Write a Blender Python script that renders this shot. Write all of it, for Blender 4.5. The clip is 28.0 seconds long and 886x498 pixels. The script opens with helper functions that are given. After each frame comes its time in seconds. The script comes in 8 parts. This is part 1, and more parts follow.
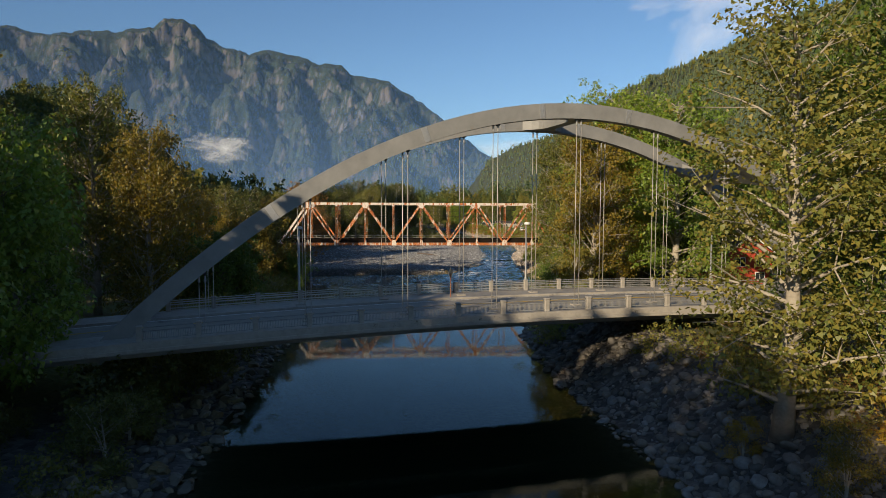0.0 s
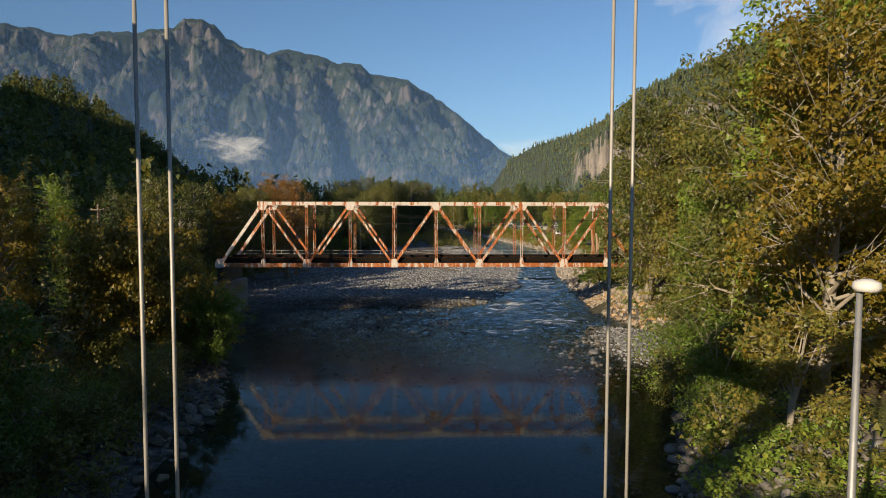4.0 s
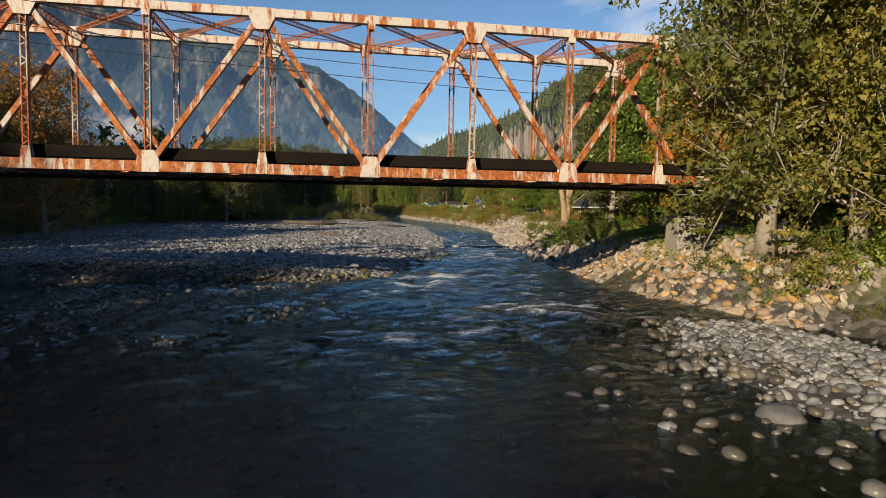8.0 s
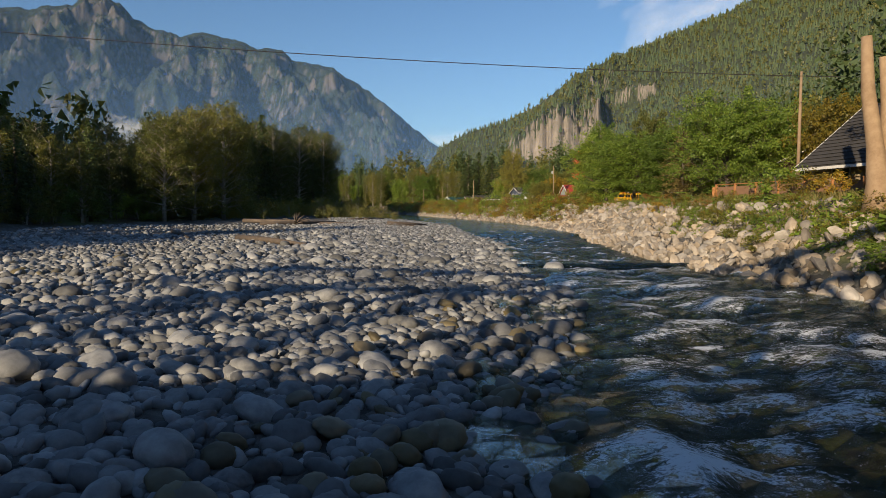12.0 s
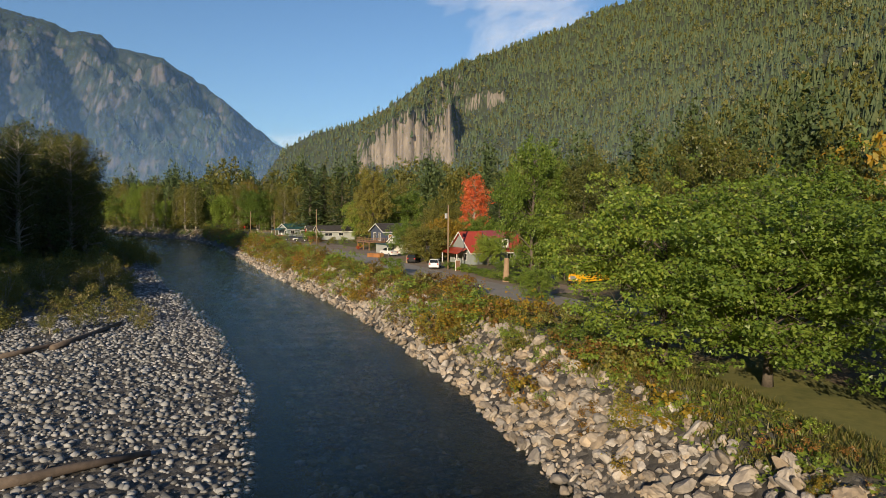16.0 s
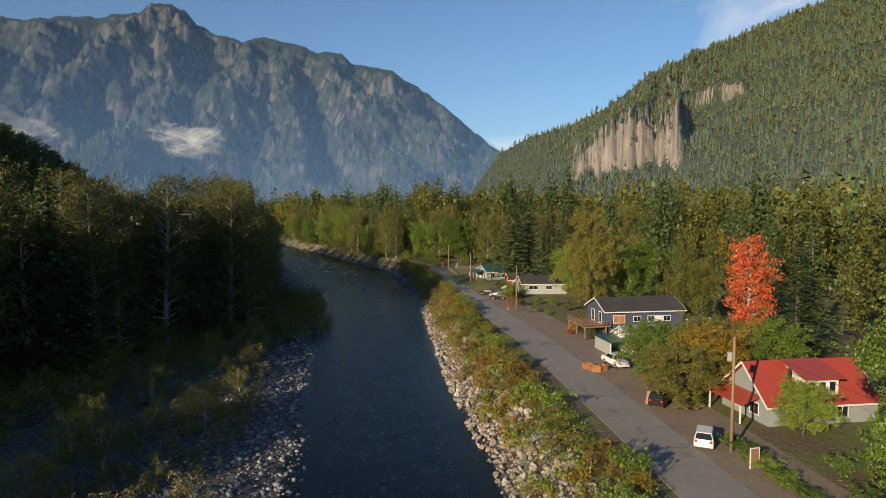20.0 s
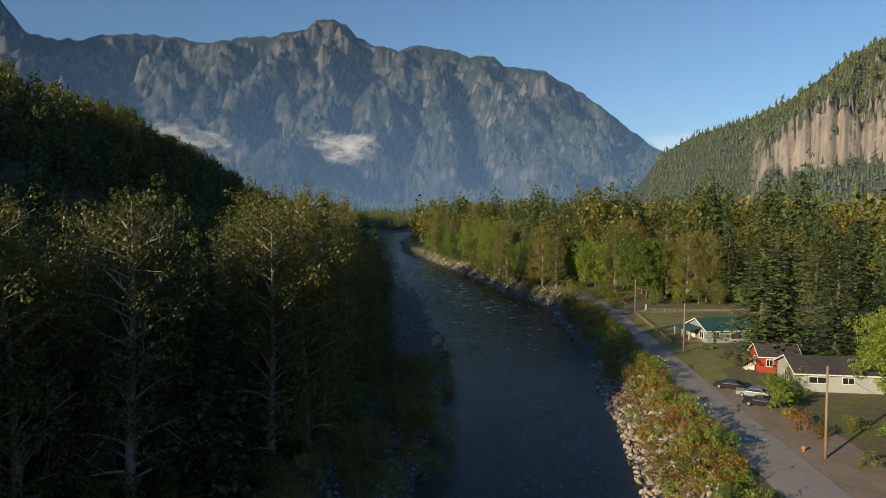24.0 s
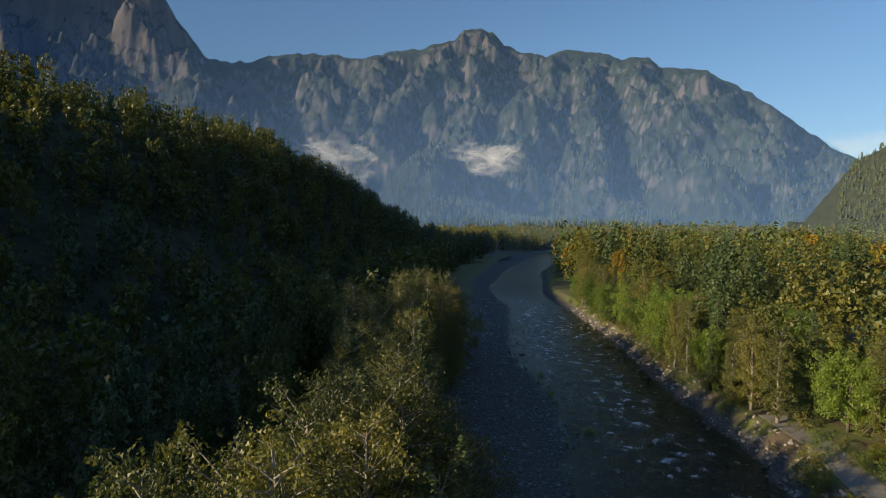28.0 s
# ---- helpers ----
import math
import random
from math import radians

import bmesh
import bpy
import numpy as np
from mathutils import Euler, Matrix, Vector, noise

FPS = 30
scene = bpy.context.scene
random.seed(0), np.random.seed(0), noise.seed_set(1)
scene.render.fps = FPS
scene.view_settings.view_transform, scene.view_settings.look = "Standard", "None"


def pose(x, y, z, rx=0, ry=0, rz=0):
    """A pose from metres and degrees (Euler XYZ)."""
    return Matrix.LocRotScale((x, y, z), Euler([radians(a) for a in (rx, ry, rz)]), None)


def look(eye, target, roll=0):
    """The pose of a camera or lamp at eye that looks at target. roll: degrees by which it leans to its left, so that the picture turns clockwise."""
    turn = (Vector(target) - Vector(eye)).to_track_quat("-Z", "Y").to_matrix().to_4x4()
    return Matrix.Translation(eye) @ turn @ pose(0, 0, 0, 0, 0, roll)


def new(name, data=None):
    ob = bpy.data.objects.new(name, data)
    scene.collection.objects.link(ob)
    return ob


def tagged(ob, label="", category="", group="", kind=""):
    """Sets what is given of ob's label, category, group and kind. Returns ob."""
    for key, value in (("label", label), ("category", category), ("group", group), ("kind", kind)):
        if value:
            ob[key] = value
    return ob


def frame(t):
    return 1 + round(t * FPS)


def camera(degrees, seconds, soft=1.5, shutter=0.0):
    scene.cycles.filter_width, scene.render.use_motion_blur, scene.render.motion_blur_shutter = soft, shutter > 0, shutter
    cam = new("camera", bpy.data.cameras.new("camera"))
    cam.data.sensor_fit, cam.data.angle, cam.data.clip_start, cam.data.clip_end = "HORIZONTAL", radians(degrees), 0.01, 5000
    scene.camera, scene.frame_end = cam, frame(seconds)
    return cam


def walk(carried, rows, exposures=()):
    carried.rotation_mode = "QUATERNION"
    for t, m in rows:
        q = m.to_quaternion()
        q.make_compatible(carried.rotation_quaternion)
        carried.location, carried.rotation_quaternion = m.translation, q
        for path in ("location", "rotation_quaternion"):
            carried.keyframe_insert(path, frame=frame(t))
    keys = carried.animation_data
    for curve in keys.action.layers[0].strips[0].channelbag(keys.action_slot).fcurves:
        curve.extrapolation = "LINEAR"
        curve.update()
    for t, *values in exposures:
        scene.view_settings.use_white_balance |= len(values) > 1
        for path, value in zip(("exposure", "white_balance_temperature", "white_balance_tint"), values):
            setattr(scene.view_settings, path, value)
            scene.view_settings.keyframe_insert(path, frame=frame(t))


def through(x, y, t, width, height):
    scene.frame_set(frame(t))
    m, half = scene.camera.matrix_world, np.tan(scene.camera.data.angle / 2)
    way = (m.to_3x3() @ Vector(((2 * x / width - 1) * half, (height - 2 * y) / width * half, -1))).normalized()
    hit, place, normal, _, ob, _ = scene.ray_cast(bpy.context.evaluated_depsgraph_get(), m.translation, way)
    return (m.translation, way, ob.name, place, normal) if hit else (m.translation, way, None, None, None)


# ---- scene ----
cam = camera(69.9, 28.0, 0.7)
PATH = [
    (0, (4.189, -149.08, 16.118), (4.116, -147.085, 16.0), 0.2),
    (0.5, (3.879, -141.975, 16.289), (3.808, -139.98, 16.173), 0.3),
    (1, (3.619, -135.17, 16.347), (3.55, -133.175, 16.234), 0.5),
    (1.5, (3.386, -128.92, 16.402), (3.317, -126.925, 16.288), 0.5),
    (2, (3.168, -122.212, 16.511), (3.1, -120.216, 16.398), 0.6),
    (2.5, (2.824, -115.735, 16.581), (2.746, -113.74, 16.466), 0.5),
    (3, (2.444, -109.385, 16.712), (2.326, -107.392, 16.595), 0.6),
    (3.5, (2.025, -103.389, 16.713), (1.889, -101.397, 16.595), 0.1),
    (5.5, (-0.908, -79.623, 16.092), (-0.982, -77.628, 15.972), 1.2),
    (6, (-0.862, -73.143, 13.486), (-0.673, -71.155, 13.372), 1.0),
    (6.5, (-0.202, -66.119, 10.741), (-0.009, -64.132, 10.623), 1.1),
    (7, (0.811, -57.332, 8.439), (1.003, -55.345, 8.319), 1.1),
    (7.5, (1.456, -49.319, 6.274), (1.65, -47.333, 6.148), 1.1),
    (8, (2.033, -40.944, 6.438), (2.175, -38.953, 6.304), 1.0),
    (8.5, (2.362, -31.26, 6.668), (2.444, -29.266, 6.525), 0.9),
    (9, (2.684, -21.631, 6.235), (2.75, -19.638, 6.094), 1.5),
    (9.5, (1.401, -12.803, 4.798), (1.468, -10.809, 4.665), 0.6),
    (10, (1.671, -5.227, 3.381), (1.739, -3.233, 3.249), 0.2),
    (10.5, (1.925, -0.071, 3.443), (1.992, 1.923, 3.311), 0.0),
    (11, (2.027, 4.457, 3.528), (2.091, 6.452, 3.393), 0.1),
    (11.5, (2.271, 10.749, 3.579), (2.332, 12.743, 3.446), -0.0),
    (13.5, (4.269, 49.255, 5.232), (4.711, 51.201, 5.097), -0.2),
    (14, (6.675, 59.292, 4.455), (7.262, 61.2, 4.324), -0.0),
    (14.5, (9.59, 76.324, 6.754), (10.18, 78.23, 6.621), -0.1),
    (15, (11.263, 86.923, 10.261), (11.834, 88.836, 10.133), 0.1),
    (15.5, (11.038, 91.868, 12.711), (11.599, 93.783, 12.584), 0.2),
    (16, (10.705, 96.864, 15.064), (11.257, 98.782, 14.94), 0.2),
    (16.5, (11.144, 101.975, 17.735), (11.691, 103.895, 17.609), 0.1),
    (17, (11.766, 107.377, 20.216), (12.313, 109.296, 20.089), 0.2),
    (17.5, (12.55, 112.836, 22.134), (13.096, 114.756, 22.01), 0.2),
    (18, (13.827, 118.982, 24.046), (14.371, 120.903, 23.922), 0.3),
    (18.5, (15.247, 124.533, 25.895), (15.771, 126.459, 25.771), 0.4),
    (19, (16.633, 130.345, 27.19), (17.0, 132.307, 27.068), 0.3),
    (19.5, (17.597, 136.562, 27.901), (17.706, 138.555, 27.776), 0.3),
    (20, (17.721, 142.327, 28.15), (17.612, 144.32, 28.023), 0.2),
    (20.5, (17.745, 150.769, 28.225), (17.462, 152.745, 28.099), 0.1),
    (21, (16.638, 158.649, 28.258), (16.215, 160.6, 28.133), 0.1),
    (21.5, (15.283, 166.222, 28.496), (14.779, 168.153, 28.372), 0.0),
    (23.5, (7.994, 200.869, 29.962), (7.421, 202.781, 29.844), -0.1),
    (24, (5.517, 209.326, 32.345), (4.945, 211.238, 32.227), 0.0),
    (24.5, (3.087, 217.642, 35.135), (2.514, 219.554, 35.018), -0.0),
    (25, (0.926, 225.22, 38.118), (0.345, 227.13, 38.001), 0.0),
    (25.5, (-1.538, 233.639, 40.872), (-2.132, 235.546, 40.755), 0.1),
    (26, (-3.77, 241.356, 43.778), (-4.413, 243.246, 43.661), 0.1),
    (26.5, (-6.31, 249.509, 46.225), (-7.034, 251.37, 46.109), 0.1),
    (27, (-9.163, 258.416, 48.32), (-9.977, 260.239, 48.205), 0.2),
    (27.5, (-12.456, 266.529, 50.417), (-13.358, 268.311, 50.302), 0.2),
    (28, (-16.434, 276.425, 51.519), (-17.424, 278.16, 51.42), 0.3),
]
walk(cam, [(t, look(eye, target, roll)) for t, eye, target, roll in PATH])

# ---- world, sun, exposure ----
SUN_AZ, SUN_EL = 212.0, 16.8          # compass degrees clockwise from +y, elevation
world = bpy.data.worlds.new("sky")
scene.world = world
world.use_nodes = True
wn, wl = world.node_tree.nodes, world.node_tree.links
sky = wn.new("ShaderNodeTexSky")
sky.sky_type, sky.sun_disc = "NISHITA", False
sky.sun_elevation, sky.sun_rotation = radians(SUN_EL), radians(SUN_AZ)
sky.air_density, sky.dust_density, sky.ozone_density = 1.0, 0.08, 4.2
wn["Background"].inputs["Strength"].default_value = 0.116
wl.new(sky.outputs[0], wn["Background"].inputs["Color"])
sun_data = bpy.data.lights.new("sun", "SUN")
sun_data.energy, sun_data.angle, sun_data.color = 6.0, radians(0.5), (1.0, 0.81, 0.56)
sun = new("sun", sun_data)
a, e = radians(SUN_AZ), radians(SUN_EL)
sun_way = Vector((math.sin(a) * math.cos(e), math.cos(a) * math.cos(e), math.sin(e)))
sun.matrix_world = look(sun_way * 500, (0, 0, 0))


# ---- materials ----
def material(name, build, **principled):
    m = bpy.data.materials.new(name)
    m.use_nodes = True
    nt = m.node_tree
    b = nt.nodes["Principled BSDF"]
    for key, value in principled.items():
        b.inputs[key.replace("_", " ")].default_value = value
    if build:
        build(nt, b)
    return m


def node(nt, kind, **sockets):
    n = nt.nodes.new(kind)
    for key, value in sockets.items():
        n.inputs[key.replace("_", " ")].default_value = value
    return n


def mapped(nt, scale=(1, 1, 1), source="Object"):
    tc = nt.nodes.new("ShaderNodeTexCoord")
    mp = nt.nodes.new("ShaderNodeMapping")
    mp.inputs["Scale"].default_value = scale
    nt.links.new(tc.outputs[source], mp.inputs["Vector"])
    return mp.outputs["Vector"]


def noise_fac(nt, vec, scale, detail=4, rough=0.6, distort=0.0):
    n = node(nt, "ShaderNodeTexNoise", Scale=scale, Detail=detail, Roughness=rough, Distortion=distort)
    nt.links.new(vec, n.inputs["Vector"])
    return n.outputs["Fac"]


def ramp(nt, fac, stops):
    r = nt.nodes.new("ShaderNodeValToRGB")
    el = r.color_ramp.elements
    while len(el) < len(stops):
        el.new(0.5)
    for k, (p, c) in zip(el, stops):
        k.position = p
        k.color = (*c, 1) if len(c) == 3 else c
    nt.links.new(fac, r.inputs["Fac"])
    return r.outputs["Color"]


def grey(v):
    return (v, v, v)


def mix(nt, fac, a_, b_, how="MIX"):
    m = nt.nodes.new("ShaderNodeMix")
    m.data_type, m.blend_type = "RGBA", how
    for sock, val in ((0, fac), (6, a_), (7, b_)):
        if hasattr(val, "links"):
            nt.links.new(val, m.inputs[sock])
        else:
            m.inputs[sock].default_value = (*val, 1) if isinstance(val, tuple) else val
    return m.outputs[2]


def math_node(nt, op, a_, b_=0.0):
    m = nt.nodes.new("ShaderNodeMath")
    m.operation = op
    for sock, val in ((0, a_), (1, b_)):
        if hasattr(val, "links"):
            nt.links.new(val, m.inputs[sock])
        else:
            m.inputs[sock].default_value = val
    return m.outputs[0]


def bump(nt, b, height, strength, distance):
    n = node(nt, "ShaderNodeBump", Strength=strength, Distance=distance)
    nt.links.new(height, n.inputs["Height"])
    nt.links.new(n.outputs["Normal"], b.inputs["Normal"])


def speckled(name, stops, scale, rough=0.8, big=0.15, bump_by=0.4, bump_at=0.02, metal=0.0, vary=0.0, spots=None):
    """Two scales of noise over a colour ramp, with relief; vary: spread of brightness from piece to piece."""
    def build(nt, b):
        v = mapped(nt)
        fine = noise_fac(nt, v, scale, 6, 0.65)
        large = noise_fac(nt, v, scale * big, 3, 0.55)
        col = ramp(nt, math_node(nt, "ADD", math_node(nt, "MULTIPLY", fine, 0.55), math_node(nt, "MULTIPLY", large, 0.45)), stops)
        if spots:
            col = mix(nt, ramp(nt, noise_fac(nt, v, spots[1], 5, 0.7), [(spots[2], grey(0)), (spots[2] + 0.08, grey(1))]), col, spots[0])
        if vary:
            oi = nt.nodes.new("ShaderNodeObjectInfo")
            geo = nt.nodes.new("ShaderNodeNewGeometry")
            r = math_node(nt, "FRACT", math_node(nt, "ADD", oi.outputs["Random"], geo.outputs["Random Per Island"]))
            hsv = node(nt, "ShaderNodeHueSaturation")
            nt.links.new(math_node(nt, "ADD", math_node(nt, "MULTIPLY", r, 2 * vary), 1 - vary), hsv.inputs["Value"])
            nt.links.new(math_node(nt, "ADD", math_node(nt, "MULTIPLY", math_node(nt, "FRACT", math_node(nt, "MULTIPLY", r, 7.3)), 0.9), 0.5), hsv.inputs["Saturation"])
            nt.links.new(col, hsv.inputs["Color"])
            col = hsv.outputs["Color"]
        nt.links.new(col, b.inputs["Base Color"])
        bump(nt, b, fine, bump_by, bump_at)
    return material(name, build, Roughness=rough, Metallic=metal)


def leafy(name, colours, gloss=0.45, through=0.42, spread=0.10):
    """Leaves: colour by clump and by tree, some light passing through."""
    def build(nt, b):
        geo = nt.nodes.new("ShaderNodeNewGeometry")
        oi = nt.nodes.new("ShaderNodeObjectInfo")
        r = math_node(nt, "FRACT", math_node(nt, "ADD", math_node(nt, "MULTIPLY", geo.outputs["Random Per Island"], 0.6), math_node(nt, "MULTIPLY", oi.outputs["Random"], 0.4)))
        n = len(colours)
        col = ramp(nt, r, [(i / max(1, n - 1), c) for i, c in enumerate(colours)])
        hsv = node(nt, "ShaderNodeHueSaturation")
        nt.links.new(math_node(nt, "ADD", math_node(nt, "MULTIPLY", oi.outputs["Random"], 0.5), 0.75), hsv.inputs["Value"])
        nt.links.new(col, hsv.inputs["Color"])
        col = hsv.outputs["Color"]
        nt.links.new(col, b.inputs["Base Color"])
        tr = nt.nodes.new("ShaderNodeBsdfTranslucent")
        nt.links.new(mix(nt, 1.0, col, (1.0, 0.95, 0.45), "MULTIPLY"), tr.inputs["Color"])
        ms = nt.nodes.new("ShaderNodeMixShader")
        ms.inputs[0].default_value = through
        nt.links.new(b.outputs[0], ms.inputs[1])
        nt.links.new(tr.outputs[0], ms.inputs[2])
        nt.links.new(ms.outputs[0], nt.nodes["Material Output"].inputs["Surface"])
    return material(name, build, Roughness=gloss)


M = {}
M["green_leaf"] = leafy("green_leaf", [(0.095, 0.165, 0.030), (0.145, 0.23, 0.036), (0.215, 0.30, 0.046), (0.31, 0.335, 0.052)])
M["alder_leaf"] = leafy("alder_leaf", [(0.105, 0.138, 0.038), (0.150, 0.176, 0.043), (0.225, 0.213, 0.046), (0.30, 0.228, 0.046)])
M["gold_leaf"] = leafy("gold_leaf", [(0.145, 0.145, 0.029), (0.275, 0.225, 0.036), (0.392, 0.261, 0.029), (0.435, 0.203, 0.022)])
M["red_leaf"] = leafy("red_leaf", [(0.52, 0.085, 0.035), (0.60, 0.12, 0.045), (0.62, 0.20, 0.07)])
M["rust_leaf"] = leafy("rust_leaf", [(0.145, 0.145, 0.036), (0.290, 0.160, 0.043), (0.392, 0.189, 0.058)])
M["hill_needle"] = leafy("hill_needle", [(0.038, 0.066, 0.028), (0.052, 0.080, 0.032), (0.070, 0.096, 0.036), (0.105, 0.120, 0.044)], 0.8, 0.10)
M["needle"] = leafy("needle", [(0.055, 0.092, 0.034), (0.085, 0.125, 0.040), (0.125, 0.155, 0.050)], 0.6, 0.18)
M["bronze_needle"] = leafy("bronze_needle", [(0.232, 0.174, 0.058), (0.290, 0.217, 0.072), (0.203, 0.174, 0.065)], 0.6, 0.15)
M["olive_leaf"] = leafy("olive_leaf", [(0.085, 0.105, 0.028), (0.13, 0.145, 0.034), (0.19, 0.185, 0.040), (0.25, 0.205, 0.042)])
# Darker copy of olive_leaf, with the shade of the left bank in its colour.
M["shade_leaf"] = leafy("shade_leaf", [(0.058, 0.078, 0.024), (0.085, 0.108, 0.028), (0.125, 0.135, 0.032), (0.18, 0.155, 0.034)])
M["dry_grass"] = leafy("dry_grass", [(0.08, 0.10, 0.025), (0.14, 0.16, 0.035), (0.24, 0.20, 0.07), (0.30, 0.24, 0.11)])
M["bark"] = speckled("bark", [(0.3, (0.05, 0.04, 0.03)), (0.7, (0.17, 0.14, 0.11))], 6, 0.9, bump_by=0.8, bump_at=0.03)
M["pale_bark"] = speckled("pale_bark", [(0.3, (0.22, 0.19, 0.15)), (0.7, (0.42, 0.38, 0.31))], 5, 0.85, bump_by=0.5)
M["dead_wood"] = speckled("dead_wood", [(0.3, (0.22, 0.14, 0.08)), (0.7, (0.42, 0.30, 0.19))], 3, 0.85, bump_by=0.6)
M["drift_wood"] = speckled("drift_wood", [(0.3, (0.055, 0.042, 0.033)), (0.7, (0.17, 0.13, 0.10))], 3, 0.85, bump_by=0.6)
M["cobble"] = speckled("cobble", [(0.3, (0.105, 0.108, 0.112)), (0.7, (0.31, 0.31, 0.305))], 4, 0.75, vary=0.6, bump_by=0.25)
M["riprap"] = speckled("riprap", [(0.3, (0.16, 0.135, 0.11)), (0.7, (0.45, 0.385, 0.31))], 2.5, 0.85, vary=0.4, bump_by=0.6, bump_at=0.04)
M["bed_stone"] = speckled("bed_stone", [(0.3, (0.070, 0.062, 0.040)), (0.7, (0.20, 0.165, 0.10))], 3, 0.6, vary=0.45, bump_by=0.3)
M["arch_paint"] = speckled("arch_paint", [(0.35, (0.17, 0.172, 0.166)), (0.65, (0.26, 0.26, 0.248))], 0.7, 0.55, bump_by=0.05, spots=((0.20, 0.15, 0.10), 1.2, 0.66))
M["concrete"] = speckled("concrete", [(0.3, (0.24, 0.222, 0.195)), (0.7, (0.39, 0.362, 0.315))], 2.5, 0.85, bump_by=0.3, spots=((0.12, 0.11, 0.09), 1.3, 0.62))
M["asphalt"] = speckled("asphalt", [(0.3, (0.19, 0.18, 0.16)), (0.7, (0.28, 0.265, 0.235))], 1.2, 0.9, bump_by=0.15, spots=((0.09, 0.085, 0.08), 0.35, 0.60))
M["village_asphalt"] = speckled("village_asphalt", [(0.3, (0.20, 0.185, 0.16)), (0.7, (0.29, 0.265, 0.23))], 0.9, 0.9, bump_by=0.15, spots=((0.15, 0.14, 0.125), 0.25, 0.60))
M["road_line_yellow"] = speckled("road_line_yellow", [(0.3, (0.45, 0.28, 0.03)), (0.7, (0.62, 0.40, 0.05))], 3, 0.8, bump_by=0.1)
M["white_paint"] = speckled("white_paint", [(0.3, (0.62, 0.60, 0.56)), (0.7, (0.8, 0.79, 0.76))], 3, 0.6, bump_by=0.08)
M["galvanised"] = speckled("galvanised", [(0.3, (0.32, 0.32, 0.31)), (0.7, (0.48, 0.48, 0.46))], 8, 0.5, metal=0.6, bump_by=0.05)
M["cable"] = speckled("cable", [(0.3, (0.36, 0.34, 0.30)), (0.7, (0.5, 0.47, 0.42))], 8, 0.5, metal=0.3, bump_by=0.05)
M["tarred_timber"] = speckled("tarred_timber", [(0.3, (0.006, 0.005, 0.004)), (0.7, (0.020, 0.015, 0.011))], 4, 0.8, bump_by=0.3)
M["tarred_timber"].node_tree.nodes["Principled BSDF"].inputs["Specular IOR Level"].default_value = 0.08
M["dark_steel"] = speckled("dark_steel", [(0.3, (0.02, 0.018, 0.016)), (0.7, (0.06, 0.05, 0.042))], 4, 0.6, bump_by=0.3)


def rusted(name, paint, keep):
    """Old paint over rust: flakes of both, streaks that run down."""
    def build(nt, b):
        v = mapped(nt)
        streak = mapped(nt, (1.2, 1.2, 0.25))
        rust = ramp(nt, noise_fac(nt, v, 3.5, 6, 0.7), [(0.28, (0.05, 0.016, 0.010)), (0.45, (0.30, 0.080, 0.018)), (0.70, (0.58, 0.21, 0.045))])
        flake = noise_fac(nt, streak, 1.3, 8, 0.72, 0.4)
        mask = ramp(nt, flake, [(keep - 0.03, grey(0)), (keep + 0.03, grey(1))])
        pale = ramp(nt, noise_fac(nt, v, 5, 5), [(0.3, tuple(c * 0.75 for c in paint)), (0.7, paint)])
        nt.links.new(mix(nt, mask, pale, rust), b.inputs["Base Color"])
        bump(nt, b, flake, 0.3, 0.01)
    return material(name, build, Roughness=0.75)


M["rust"] = rusted("rust", (0.60, 0.54, 0.47), 0.46)
M["rust_pale"] = rusted("rust_pale", (0.66, 0.60, 0.53), 0.54)
M["rust_red"] = rusted("rust_red", (0.36, 0.12, 0.06), 0.5)


def ground_build(nt, b):
    v = mapped(nt)
    fine = noise_fac(nt, v, 3.0, 8, 0.75)
    big = noise_fac(nt, v, 0.12, 4, 0.6)
    grass = ramp(nt, fine, [(0.3, (0.06, 0.075, 0.02)), (0.55, (0.14, 0.16, 0.04)), (0.75, (0.27, 0.24, 0.09))])
    soil = ramp(nt, fine, [(0.3, (0.07, 0.05, 0.03)), (0.7, (0.20, 0.15, 0.09))])
    top = mix(nt, ramp(nt, big, [(0.45, grey(0)), (0.6, grey(1))]), grass, soil)
    vor = node(nt, "ShaderNodeTexVoronoi", Scale=2.4)
    nt.links.new(v, vor.inputs["Vector"])
    # Stone ground is coloured dark to stand for shaded gaps between cobbles.
    stone = ramp(nt, math_node(nt, "ADD", math_node(nt, "MULTIPLY", vor.outputs["Color"], 0.6), math_node(nt, "MULTIPLY", fine, 0.4)), [(0.2, (0.035, 0.032, 0.028)), (0.5, (0.085, 0.078, 0.068)), (0.85, (0.20, 0.185, 0.165))])
    bed = ramp(nt, fine, [(0.3, (0.030, 0.036, 0.020)), (0.7, (0.13, 0.12, 0.065))])
    att = nt.nodes.new("ShaderNodeAttribute")
    att.attribute_name = "cover"
    sep = nt.nodes.new("ShaderNodeSeparateColor")
    nt.links.new(att.outputs["Color"], sep.inputs[0])
    col = mix(nt, sep.outputs[0], top, stone)
    nt.links.new(mix(nt, sep.outputs[1], col, bed), b.inputs["Base Color"])
    bump(nt, b, math_node(nt, "ADD", fine, math_node(nt, "MULTIPLY", vor.outputs["Distance"], -1.0)), 0.7, 0.12)


M["ground"] = material("ground", ground_build, Roughness=0.9)


